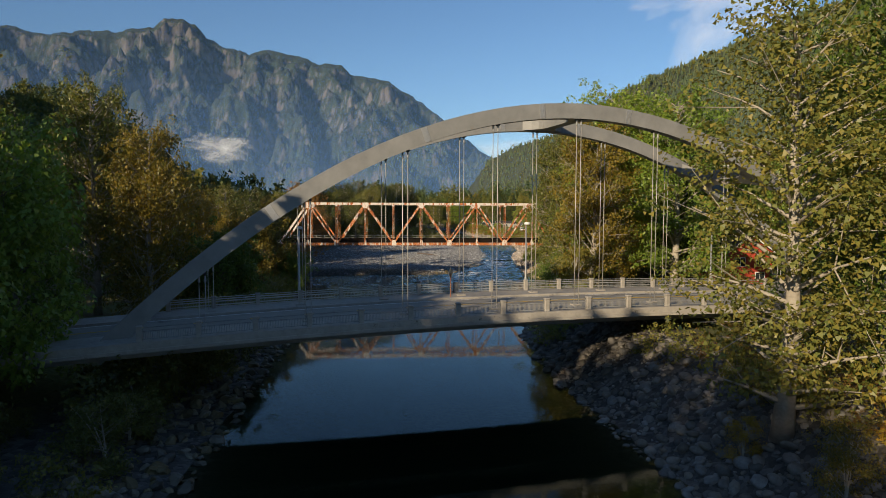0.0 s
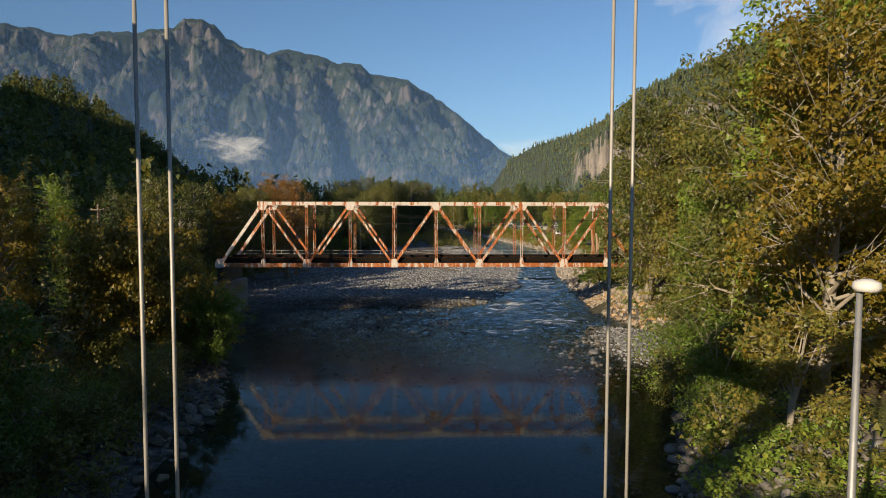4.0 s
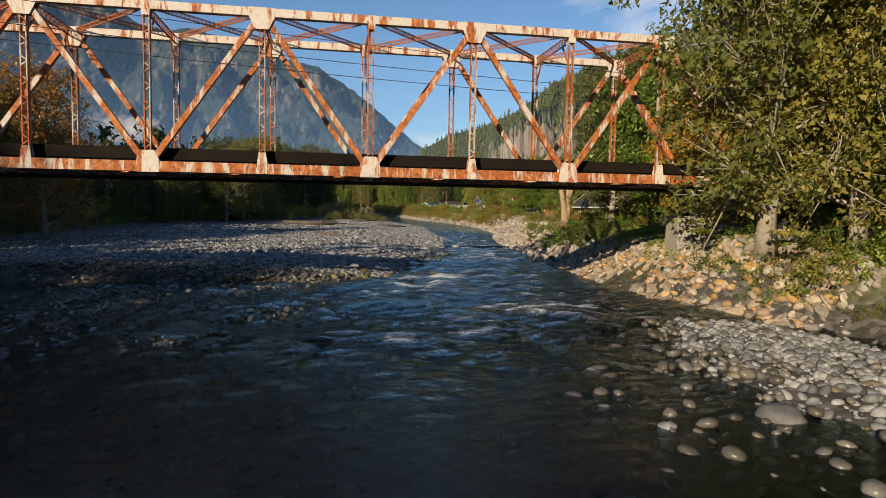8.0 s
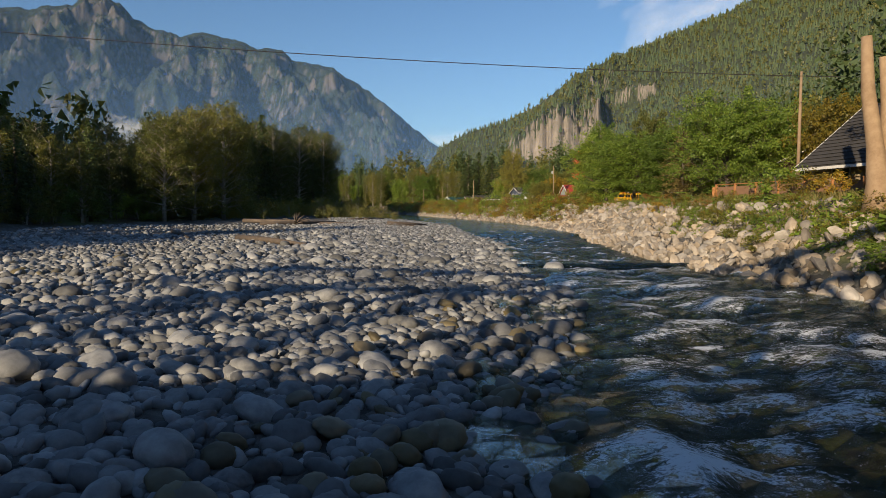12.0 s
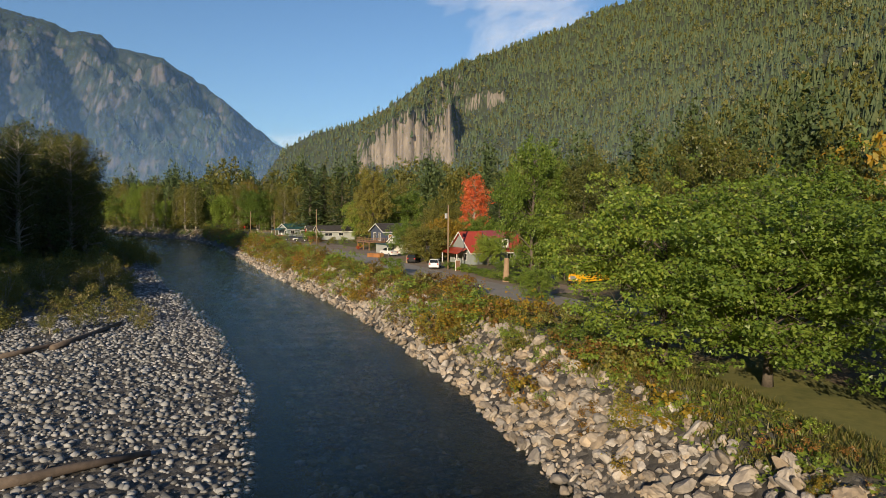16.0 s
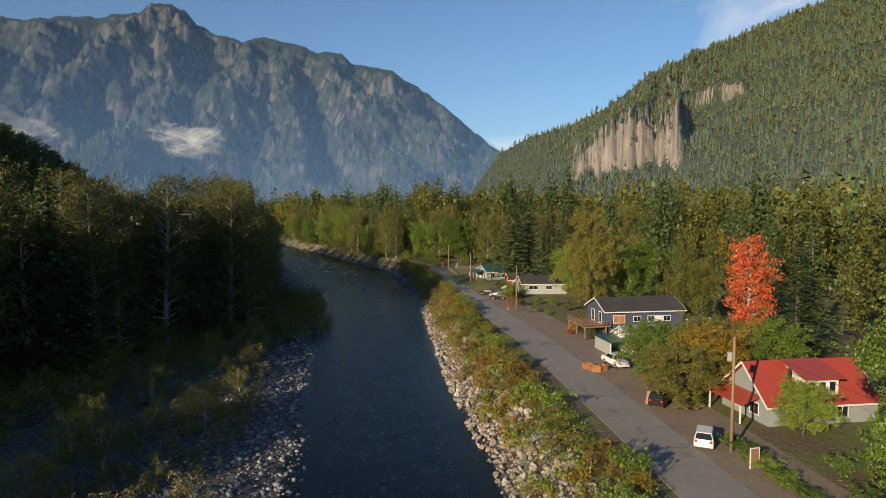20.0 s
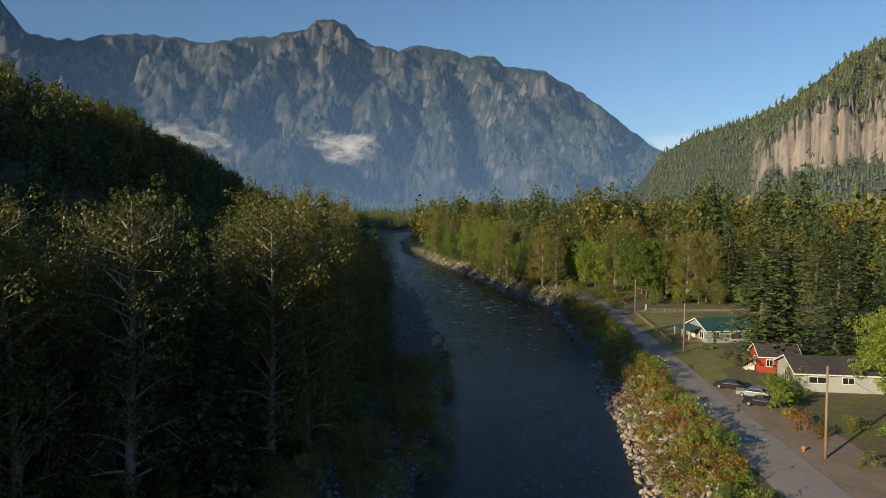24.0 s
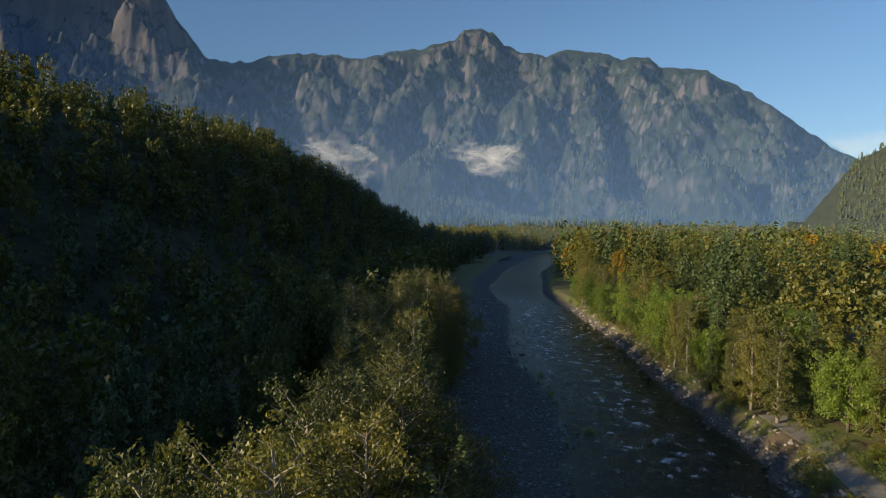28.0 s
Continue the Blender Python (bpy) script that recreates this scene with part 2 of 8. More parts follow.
def water_build(nt, b):
    flow = mapped(nt, (1.0, 0.6, 1.0))
    ripple = noise_fac(nt, flow, 2.2, 8, 0.68, 0.8)
    swell = noise_fac(nt, flow, 0.35, 3, 0.5)
    att = nt.nodes.new("ShaderNodeAttribute")
    att.attribute_name = "flow"
    sep = nt.nodes.new("ShaderNodeSeparateColor")
    nt.links.new(att.outputs["Color"], sep.inputs[0])
    bm_ = node(nt, "ShaderNodeBump", Distance=0.36)
    nt.links.new(math_node(nt, "ADD", ripple, swell), bm_.inputs["Height"])
    nt.links.new(math_node(nt, "ADD", math_node(nt, "MULTIPLY", sep.outputs[0], 0.64), 0.0015), bm_.inputs["Strength"])
    gloss = node(nt, "ShaderNodeBsdfGlossy", Roughness=0.015)
    gloss.inputs["Color"].default_value = (0.72, 0.82, 0.86, 1)
    clear = nt.nodes.new("ShaderNodeBsdfTransparent")
    nt.links.new(mix(nt, sep.outputs[2], (0.24, 0.335, 0.27), (0.80, 0.82, 0.66)), clear.inputs["Color"])
    fres = node(nt, "ShaderNodeFresnel", IOR=1.26)
    for n in (gloss, fres):
        nt.links.new(bm_.outputs["Normal"], n.inputs["Normal"])
    ms = nt.nodes.new("ShaderNodeMixShader")
    nt.links.new(fres.outputs[0], ms.inputs[0])
    nt.links.new(clear.outputs[0], ms.inputs[1])
    nt.links.new(gloss.outputs[0], ms.inputs[2])
    b.inputs["Base Color"].default_value = (0.74, 0.77, 0.79, 1)
    b.inputs["Roughness"].default_value = 0.7
    coarse = noise_fac(nt, mapped(nt, (0.8, 1.5, 1)), 2.4, 6, 0.75, 1.4)
    torn = noise_fac(nt, mapped(nt, (0.8, 1.3, 1)), 9.0, 10, 0.82, 0.9)
    tear = math_node(nt, "ADD", math_node(nt, "MULTIPLY", math_node(nt, "SUBTRACT", coarse, 0.5), 1.9), math_node(nt, "MULTIPLY", math_node(nt, "SUBTRACT", torn, 0.5), 2.2))
    foam = ramp(nt, math_node(nt, "ADD", tear, math_node(nt, "MULTIPLY", sep.outputs[1], 1.05)), [(0.58, grey(0)), (0.72, grey(0.6)), (0.86, grey(1))])
    m2 = nt.nodes.new("ShaderNodeMixShader")
    nt.links.new(foam, m2.inputs[0])
    nt.links.new(ms.outputs[0], m2.inputs[1])
    nt.links.new(b.outputs[0], m2.inputs[2])
    nt.links.new(m2.outputs[0], nt.nodes["Material Output"].inputs["Surface"])


M["water"] = material("water", water_build)


def rocky(name, forest, rock_a, rock_b, scale, steep, top=9999.0, cover=0.5):
    """Mountain side: woods where it is gentle, bare rock where it is steep or high."""
    def build(nt, b):
        v = mapped(nt)
        geo = nt.nodes.new("ShaderNodeNewGeometry")
        sep = nt.nodes.new("ShaderNodeSeparateXYZ")
        nt.links.new(geo.outputs["True Normal"], sep.inputs[0])
        pos = nt.nodes.new("ShaderNodeSeparateXYZ")
        nt.links.new(geo.outputs["Position"], pos.inputs[0])
        n1 = noise_fac(nt, v, scale, 8, 0.7)
        n2 = noise_fac(nt, mapped(nt, (1, 1, 0.3)), scale * 2.5, 8, 0.75)
        rise = math_node(nt, "DIVIDE", math_node(nt, "SUBTRACT", pos.outputs[2], top), top)
        bare = math_node(nt, "ADD", math_node(nt, "SUBTRACT", steep, sep.outputs[2]), math_node(nt, "MULTIPLY", math_node(nt, "SUBTRACT", n1, 0.5), cover))
        bare = math_node(nt, "ADD", bare, math_node(nt, "MAXIMUM", math_node(nt, "MULTIPLY", rise, 1.1), 0.0))
        mask = ramp(nt, bare, [(0.46, grey(0)), (0.58, grey(1))])
        nt.links.new(math_node(nt, "ADD", bare, 0.5), mask.node.inputs["Fac"])
        fo = ramp(nt, noise_fac(nt, v, scale * 14, 4, 0.8), [(0.3, tuple(c * 0.45 for c in forest)), (0.7, forest)])
        patch = ramp(nt, noise_fac(nt, mapped(nt, (1, 1, 0.6)), scale * 3.2, 6, 0.7), [(0.36, grey(0.45)), (0.64, grey(1.35))])
        fo = mix(nt, 1.0, fo, patch, "MULTIPLY")
        ro = ramp(nt, n2, [(0.3, rock_a), (0.7, rock_b)])
        nt.links.new(mix(nt, mask, fo, ro), b.inputs["Base Color"])
        bump(nt, b, n2, 0.9, 16 / (scale * 200))
    return material(name, build, Roughness=0.95)


M["mountain"] = rocky("mountain", (0.032, 0.052, 0.032), (0.062, 0.057, 0.055), (0.165, 0.145, 0.13), 0.007, 0.27, 960.0, 0.80)
M["hill"] = rocky("hill", (0.06, 0.075, 0.032), (0.12, 0.105, 0.09), (0.34, 0.29, 0.235), 0.03, 0.32, cover=0.6)


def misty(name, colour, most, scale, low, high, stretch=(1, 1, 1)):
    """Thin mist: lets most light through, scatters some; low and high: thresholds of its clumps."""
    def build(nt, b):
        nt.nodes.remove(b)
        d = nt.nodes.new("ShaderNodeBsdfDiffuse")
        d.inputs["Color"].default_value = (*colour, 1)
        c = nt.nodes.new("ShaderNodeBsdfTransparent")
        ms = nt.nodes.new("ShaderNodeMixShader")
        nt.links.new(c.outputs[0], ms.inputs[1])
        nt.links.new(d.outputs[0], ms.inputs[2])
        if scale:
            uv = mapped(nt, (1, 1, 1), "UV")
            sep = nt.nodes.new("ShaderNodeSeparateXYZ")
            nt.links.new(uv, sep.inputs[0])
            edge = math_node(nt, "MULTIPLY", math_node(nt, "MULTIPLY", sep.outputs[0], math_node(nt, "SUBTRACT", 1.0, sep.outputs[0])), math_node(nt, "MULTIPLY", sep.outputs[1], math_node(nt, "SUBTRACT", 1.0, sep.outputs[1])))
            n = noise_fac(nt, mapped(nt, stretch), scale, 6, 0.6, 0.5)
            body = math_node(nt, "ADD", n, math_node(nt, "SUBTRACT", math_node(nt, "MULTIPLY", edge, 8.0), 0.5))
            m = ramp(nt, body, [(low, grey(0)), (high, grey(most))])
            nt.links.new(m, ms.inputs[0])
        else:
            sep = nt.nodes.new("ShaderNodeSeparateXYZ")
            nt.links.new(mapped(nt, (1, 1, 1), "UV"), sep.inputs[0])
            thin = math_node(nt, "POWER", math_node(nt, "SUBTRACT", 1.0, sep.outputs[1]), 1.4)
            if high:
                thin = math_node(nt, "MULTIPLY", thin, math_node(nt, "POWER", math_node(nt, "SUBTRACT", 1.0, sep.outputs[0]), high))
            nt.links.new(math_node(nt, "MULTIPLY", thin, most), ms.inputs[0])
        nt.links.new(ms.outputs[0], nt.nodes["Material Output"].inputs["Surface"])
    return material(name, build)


# Blue tints that paint air haze over the far slopes.
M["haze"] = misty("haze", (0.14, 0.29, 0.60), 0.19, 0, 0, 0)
M["bowl_haze_tint"] = misty("bowl_haze_tint", (0.20, 0.36, 0.66), 0.82, 0, 0, 1.0)
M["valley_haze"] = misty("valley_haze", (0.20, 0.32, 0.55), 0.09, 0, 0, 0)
M["fog"] = misty("fog", (0.80, 0.82, 0.85), 0.86, 0.010, 0.38, 0.72, (1, 1, 1.8))
M["cloud"] = misty("cloud", (0.85, 0.85, 0.86), 0.72, 0.0012, 0.36, 1.0, (1, 1, 1.9))


# ---- builders ----
class Build:
    """Collects verts and faces of one mesh."""

    def __init__(self):
        self.v, self.f = [], []

    def add(self, verts, faces):
        k = len(self.v)
        self.v += [tuple(p) for p in verts]
        self.f += [tuple(k + i for i in f) for f in faces]
        return self

    def box(self, x0, y0, z0, x1, y1, z1, m=None):
        p = [Vector((x, y, z)) for z in (z0, z1) for y in (y0, y1) for x in (x0, x1)]
        if m:
            p = [m @ q for q in p]
        return self.add(p, [(0, 2, 3, 1), (4, 5, 7, 6), (0, 1, 5, 4), (2, 6, 7, 3), (0, 4, 6, 2), (1, 3, 7, 5)])

    def soft_box(self, x0, y0, z0, x1, y1, z1, c=0.02, m=None):
        """A box with chamfered edges."""
        lo, hi, p, ix = (x0, y0, z0), (x1, y1, z1), [], {}
        for sx in (0, 1):
            for sy in (0, 1):
                for sz in (0, 1):
                    s = (sx, sy, sz)
                    for ax in range(3):
                        q = [(hi if s[k] else lo)[k] + (0 if k == ax else (-c if s[k] else c)) for k in range(3)]
                        ix[(s, ax)] = len(p)
                        p.append(m @ Vector(q) if m else Vector(q))
        f = []
        for ax in range(3):
            b1, b2 = [k for k in range(3) if k != ax]
            for side in (0, 1):
                ring = []
                for c1, c2 in ((0, 0), (1, 0), (1, 1), (0, 1)):
                    s = [0, 0, 0]
                    s[ax], s[b1], s[b2] = side, c1, c2
                    ring.append(ix[(tuple(s), ax)])
                f.append(ring)
            for c1 in (0, 1):
                for c2 in (0, 1):
                    s0, s1 = [0, 0, 0], [0, 0, 0]
                    s1[ax] = 1
                    for s in (s0, s1):
                        s[b1], s[b2] = c1, c2
                    s0, s1 = tuple(s0), tuple(s1)
                    f.append([ix[(s0, b1)], ix[(s1, b1)], ix[(s1, b2)], ix[(s0, b2)]])
        for sx in (0, 1):
            for sy in (0, 1):
                for sz in (0, 1):
                    f.append([ix[((sx, sy, sz), ax)] for ax in range(3)])
        return self.add(p, f)

    def beam(self, p, q, w, h, up=(0, 0, 1), soft=0.0):
        """A bar from p to q, w across and h along up."""
        p, q = Vector(p), Vector(q)
        d = q - p
        x = d.normalized()
        y = Vector(up).cross(x)
        y = y.normalized() if y.length > 1e-4 else Vector((1, 0, 0)).cross(x).normalized()
        z = x.cross(y)
        m = Matrix.Translation(p) @ Matrix((x, y, z)).transposed().to_4x4()
        if soft:
            return self.soft_box(0, -w / 2, -h / 2, d.length, w / 2, h / 2, soft, m)
        return self.box(0, -w / 2, -h / 2, d.length, w / 2, h / 2, m)

    def tube(self, pts, radii, sides=8, caps=True):
        pts = [Vector(p) for p in pts]
        rings = []
        for i, p in enumerate(pts):
            d = (pts[min(i + 1, len(pts) - 1)] - pts[max(i - 1, 0)]).normalized()
            y = d.cross(Vector((0.31, 0.95, 0.02)) if abs(d.y) < 0.9 else Vector((1, 0, 0))).normalized()
            z = d.cross(y)
            r = radii[i] if isinstance(radii, (list, tuple)) else radii
            rings.append([p + r * (math.cos(t) * y + math.sin(t) * z) for t in [2 * math.pi * k / sides for k in range(sides)]])
        f = []
        for i in range(len(pts) - 1):
            for k in range(sides):
                k2 = (k + 1) % sides
                f.append((i * sides + k, i * sides + k2, (i + 1) * sides + k2, (i + 1) * sides + k))
        if caps:
            f.append(tuple(range(sides))[::-1])
            f.append(tuple((len(pts) - 1) * sides + k for k in range(sides)))
        return self.add([p for r in rings for p in r], f)

    def prism(self, outline, axis_a, axis_b, origin, depth):
        """An outline in the plane of two axes, pushed along depth."""
        o, a_, b_, d = Vector(origin), Vector(axis_a), Vector(axis_b), Vector(depth)
        n = len(outline)
        front = [o + a_ * s + b_ * t for s, t in outline]
        f = [tuple(range(n)), tuple(range(2 * n - 1, n - 1, -1))]
        f += [(k, n + k, n + (k + 1) % n, (k + 1) % n) for k in range(n)]
        return self.add(front + [p + d for p in front], f)

    def mesh(self, name, mat, smooth=False):
        me = bpy.data.meshes.new(name)
        me.from_pydata(self.v, [], self.f)
        bm = bmesh.new()
        bm.from_mesh(me)
        bmesh.ops.recalc_face_normals(bm, faces=bm.faces)
        bm.to_mesh(me)
        bm.free()
        me.materials.append(mat)
        if smooth:
            me.polygons.foreach_set("use_smooth", [True] * len(me.polygons))
        return me


def part(name, built, mat, parent=None, label="", smooth=False):
    """One mesh object, under a thing or a part."""
    me = built.mesh(name, mat, smooth) if isinstance(built, Build) else built
    ob = new(name, me)
    if parent:
        ob.parent = parent
    return tagged(ob, label)


def thing(name, label, category, group="", at=None, kind=""):
    ob = tagged(new(name), label, category, group, kind)
    if at is not None:
        ob.matrix_basis = at
    return ob


def quick_mesh(name, verts, faces, mat, smooth=False):
    """From arrays: verts (n, 3), faces (m, 3 or 4)."""
    me = bpy.data.meshes.new(name)
    verts, faces = np.asarray(verts, np.float32), np.asarray(faces, np.int32)
    k = faces.shape[1]
    me.vertices.add(len(verts))
    me.vertices.foreach_set("co", verts.ravel())
    me.loops.add(faces.size)
    me.loops.foreach_set("vertex_index", faces.ravel())
    me.polygons.add(len(faces))
    me.polygons.foreach_set("loop_start", np.arange(0, faces.size, k, dtype=np.int32))
    me.polygons.foreach_set("loop_total", np.full(len(faces), k, np.int32))
    me.polygons.foreach_set("use_smooth", np.full(len(faces), smooth))
    me.materials.append(mat)
    me.update(calc_edges=True)
    return me


def curve(table, y):
    return np.interp(y, table[0], table[1])


def smooth_step(a_, b_, x):
    t = np.clip((x - a_) / (b_ - a_), 0, 1)
    return t * t * (3 - 2 * t)


def wave_noise(x, y, seed, octaves=5, base=1.0, gain=0.5, ridged=False):
    """Fractal value noise on arrays."""
    rng = np.random.RandomState(seed)
    total, amp, freq = np.zeros_like(x, dtype=float), 1.0, base
    for _ in range(octaves):
        table = rng.rand(256, 256)
        xi, yi = x * freq + 71.3, y * freq + 31.7
        x0, y0 = np.floor(xi).astype(int), np.floor(yi).astype(int)
        fx, fy = xi - x0, yi - y0
        fx, fy = fx * fx * (3 - 2 * fx), fy * fy * (3 - 2 * fy)
        g = lambda i, j: table[i % 256, j % 256]
        n = (g(x0, y0) * (1 - fx) + g(x0 + 1, y0) * fx) * (1 - fy) + (g(x0, y0 + 1) * (1 - fx) + g(x0 + 1, y0 + 1) * fx) * fy
        total += amp * ((1 - np.abs(2 * n - 1)) if ridged else n * 2 - 1)
        amp *= gain
        freq *= 2.03
    return total


# ---- the lie of the land ----
# Water's edge on either side, the foot of the woods on the near side of the bar, the bank's top, by y.
LEFT = ([-400, -115, -90, -65, -45, -10, 4, 8, 12, 16, 21, 28, 46, 75, 95, 122, 152, 181, 201, 235, 255, 312, 342, 400, 440, 495, 612, 690, 855, 1400],
        [-8, -12.5, -16, -19, -22, -36, -42, -34, -7, -2.0, 0, 2.7, 7.5, 9.7, 9.8, 8.7, 8.6, 4.2, -1, -9, -14, -26, -34, -58, -74, -112, -165, -215, -275, -420])
RIGHT = ([-400, -115, -90, -65, -45, -36, -28, -20, -10, -5, 0, 10, 26, 36, 48, 60, 73, 88, 100, 110, 127, 149, 160, 185, 210, 242, 300, 363, 424, 442, 478, 545, 612, 683, 855, 1400],
         [30, 18, 13.6, 12.2, 17, 20.5, 26.5, 29, 27, 24, 21.6, 20.8, 20.0, 19.8, 20.4, 20.7, 21.0, 22.3, 24.4, 26.2, 26.8, 27.0, 26.4, 24.2, 20.0, 13.8, 5.5, -5.5, -22, -33, -53, -87, -126, -170, -236, -370])
WOODS = ([-400, -115, -45, 0, 45, 85, 110, 130, 170, 220, 245, 262, 275, 292, 340, 404, 440, 527, 723, 900, 1400],
         [-22, -26, -30, -46, -55, -58, -57, -52, -49, -49, -45, -36, -29, -32, -46, -98, -107, -143, -245, -310, -460])


def ground_z(x, y):
    """Height of the ground, and how much of it is stone and river bed."""
    l, r, w = curve(LEFT, y), curve(RIGHT, y), curve(WOODS, y)
    rough = wave_noise(x, y, 3, 4, 0.15)
    z = np.where(x < l, 0.02 + (l - x) * 0.055, np.where(x > r, 0.0, 0.0))
    bar = np.minimum(0.03 + (l - x) * 0.07, 1.0 + rough * 0.15)
    bank_l = bar + smooth_step(0, 10, w - x) * 1.8
    right_rise = 4.5
    bank_r = right_rise * smooth_step(-0.5, 8.5, x - r)
    depth = np.minimum(x - l, r - x)
    bed = -np.minimum(0.12 * np.maximum(depth, 0), 1.3 - 0.55 * smooth_step(-50, -30, y) * smooth_step(120, 80, y)) * (1 + 0.15 * rough)
    z = np.where(x < l, bank_l, np.where(x > r, bank_r, bed))
    # the low gravel spit by the rail bridge, and shallows below the head of the bar
    spit = 0.62 - ((x - 20.0) / 6.4) ** 2 - ((y + 16.5) / 14.5) ** 2
    z = np.maximum(z, np.where((spit > -0.3) & (x < r - 1.5), spit * 0.8, -9))
    shoal = 0.20 - ((x + 14) / 22) ** 2 - ((y + 2) / 20) ** 2
    z = np.where(x < r - 3, np.maximum(z, np.where(shoal > -0.6, shoal * 0.6 - 0.24, -9)), z)
    shelf = -0.22 - 0.5 * ((x - 17) / 13) ** 2 - 0.5 * ((y + 22) / 22) ** 2
    z = np.where((x < r - 1.5) & (shelf > -0.9), np.maximum(z, shelf), z)
    # low bank with a grass slope below the rail bridge
    low = smooth_step(30, 16, y) * smooth_step(-60, -38, y)
    z = np.where(x > r, z * (1 - low) + np.minimum((x - r) * 0.95, 4.4 - 0.9 * np.exp(-np.maximum(x - r - 4, 0) / 3)) * low, z)
    z = np.where(x > r + 0.4, z + 1.7 * np.exp(-((x - 23.5) / 3.2) ** 2 - ((y + 0.5) / 3.5) ** 2) * smooth_step(0.4, 2.0, x - r), z)
    stone = np.where(x < l, smooth_step(-3, 2, x - w), smooth_step(9.5, 7, x - r))
    stone = np.where((x > r) & (y < 54), smooth_step(3.6, 1.4, x - r), stone)
    stone = np.where((x > r) & (y < -74), smooth_step(17, 11, x - r), stone)
    stone = np.where((x > r) & (y >= 400), smooth_step(5, 2.5, x - r), stone)
    bedness = smooth_step(0.02, -0.35, z)
    return z, np.clip(stone, 0, 1), bedness


def gz(x, y):
    return float(ground_z(np.array([float(x)]), np.array([float(y)]))[0][0])


def sheet():
    ys = np.concatenate([np.linspace(-700, -180, 14), np.arange(-170, 500, 1.6), np.linspace(502, 1000, 90), np.linspace(1020, 4700, 40)])
    us = np.concatenate([-np.geomspace(4600, 72, 26), np.arange(-70, 71, 1.25), np.geomspace(72, 4600, 26)])
    mid = (curve(LEFT, ys) + curve(RIGHT, ys)) / 2
    x = mid[:, None] * (np.abs(us) < 300)[None] + us[None]
    y = np.repeat(ys[:, None], len(us), 1)
    z, stone, bed = ground_z(x, y)
    n, m = x.shape
    i = np.arange(n * m).reshape(n, m)
    faces = np.stack([i[:-1, :-1], i[:-1, 1:], i[1:, 1:], i[1:, :-1]], -1).reshape(-1, 4)
    me = quick_mesh("ground", np.stack([x, y, z], -1).reshape(-1, 3), faces, M["ground"], True)
    c = me.color_attributes.new("cover", "FLOAT_COLOR", "POINT")
    c.data.foreach_set("color", np.stack([stone, bed, stone * 0, stone * 0 + 1], -1).astype(np.float32).ravel())
    tagged(new("ground", me), "valley floor of grass, soil and river stone", "ground", kind="structure")


sheet()


def rapids(x, y):
    """How rough the water is and how much of it breaks white."""
    l, r = curve(LEFT, y), curve(RIGHT, y)
    heart = np.interp(y, [-20, 0, 10, 30, 60, 110], [6, 6, 7, 11, 14.5, 16])
    mid = np.exp(-((x - heart) / np.interp(y, [-20, 10, 60, 110], [10, 9.5, 5.5, 4.5])) ** 2)
    rough = 0.006 + 0.006 * smooth_step(-62, -44, y) + 0.11 * smooth_step(-42, -28, y) + 0.07 * smooth_step(100, 130, y) + 0.80 * smooth_step(-30, -5, y) * smooth_step(135, 85, y) + 0.75 * smooth_step(320, 400, y) + 0.22 * smooth_step(-40, -18, y)
    up = 1 - np.clip(np.abs(x - (l * 0.5 + r * 0.5)) / np.maximum((r - l) * 0.5, 1), 0, 1)
    white = smooth_step(-22, 2, y) * smooth_step(122, 70, y) * 0.34 * mid + 0.30 * smooth_step(340, 440, y) * smooth_step(760, 600, y) * np.minimum(up * 2, 1)
    return np.clip(rough, 0, 1), np.clip(white, 0, 1)


def breakers(x, y):
    """Short breaking crests scattered over the rapids and the upper riffle."""
    rng = np.random.RandomState(17)
    crest = np.zeros_like(x)
    cy = np.concatenate([rng.uniform(-16, 62, 430), rng.uniform(62, 124, 90), rng.uniform(345, 640, 420)])
    low = cy < 300
    heart = np.interp(cy, [-20, 0, 10, 30, 60, 110], [8, 8, 8, 11, 14.5, 17.5])
    spread = np.interp(cy, [-20, 10, 60, 110], [6.5, 6, 3.2, 3.0])
    mid = (curve(LEFT, cy) + curve(RIGHT, cy)) / 2
    cx = np.where(low, heart + rng.normal(size=len(cy)) * spread, mid + rng.uniform(-0.42, 0.42, len(cy)) * (curve(RIGHT, cy) - curve(LEFT, cy)))
    for px, py, lw, k, s, g in zip(cx, cy, low, rng.rand(len(cy)), rng.uniform(-0.35, 0.35, len(cy)), rng.rand(len(cy))):
        a_, b_ = (0.35 + 1.15 * k * k, 0.25 + 0.25 * g) if lw else (0.6 + 1.5 * k * k, 0.55 + 0.5 * g)
        dx, dy = x - px, y - py
        near = (np.abs(dx) < 3 * a_) & (np.abs(dy) < 3)
        crest[near] = np.maximum(crest[near], (0.55 + 0.45 * g) * (1.0 if lw else 0.9) * np.exp(-(dx[near] / a_) ** 2 - ((dy[near] + s * dx[near] + 0.25 * np.sin(dx[near] * 4 + px)) / b_) ** 2))
    # broad rolls where the current is strongest
    for py in rng.uniform(-15, 34, 32):
        px = np.interp(py, [-20, 10, 34], [7, 8, 12]) + rng.normal() * np.interp(py, [-15, 34], [6.5, 4.0])
        a_, b_, s, g = rng.uniform(0.8, 2.0), rng.uniform(0.3, 0.55), rng.uniform(-0.3, 0.3), rng.uniform(0.75, 1.1)
        dx, dy = x - px, y - py
        near = (np.abs(dx) < 5) & (np.abs(dy) < 4)
        bend = s * dx[near] + 0.3 * np.sin(dx[near] * 2.3 + px)
        crest[near] = np.maximum(crest[near], g * np.exp(-(dx[near] / a_) ** 4 - ((dy[near] + bend) / b_) ** 2))
    return crest


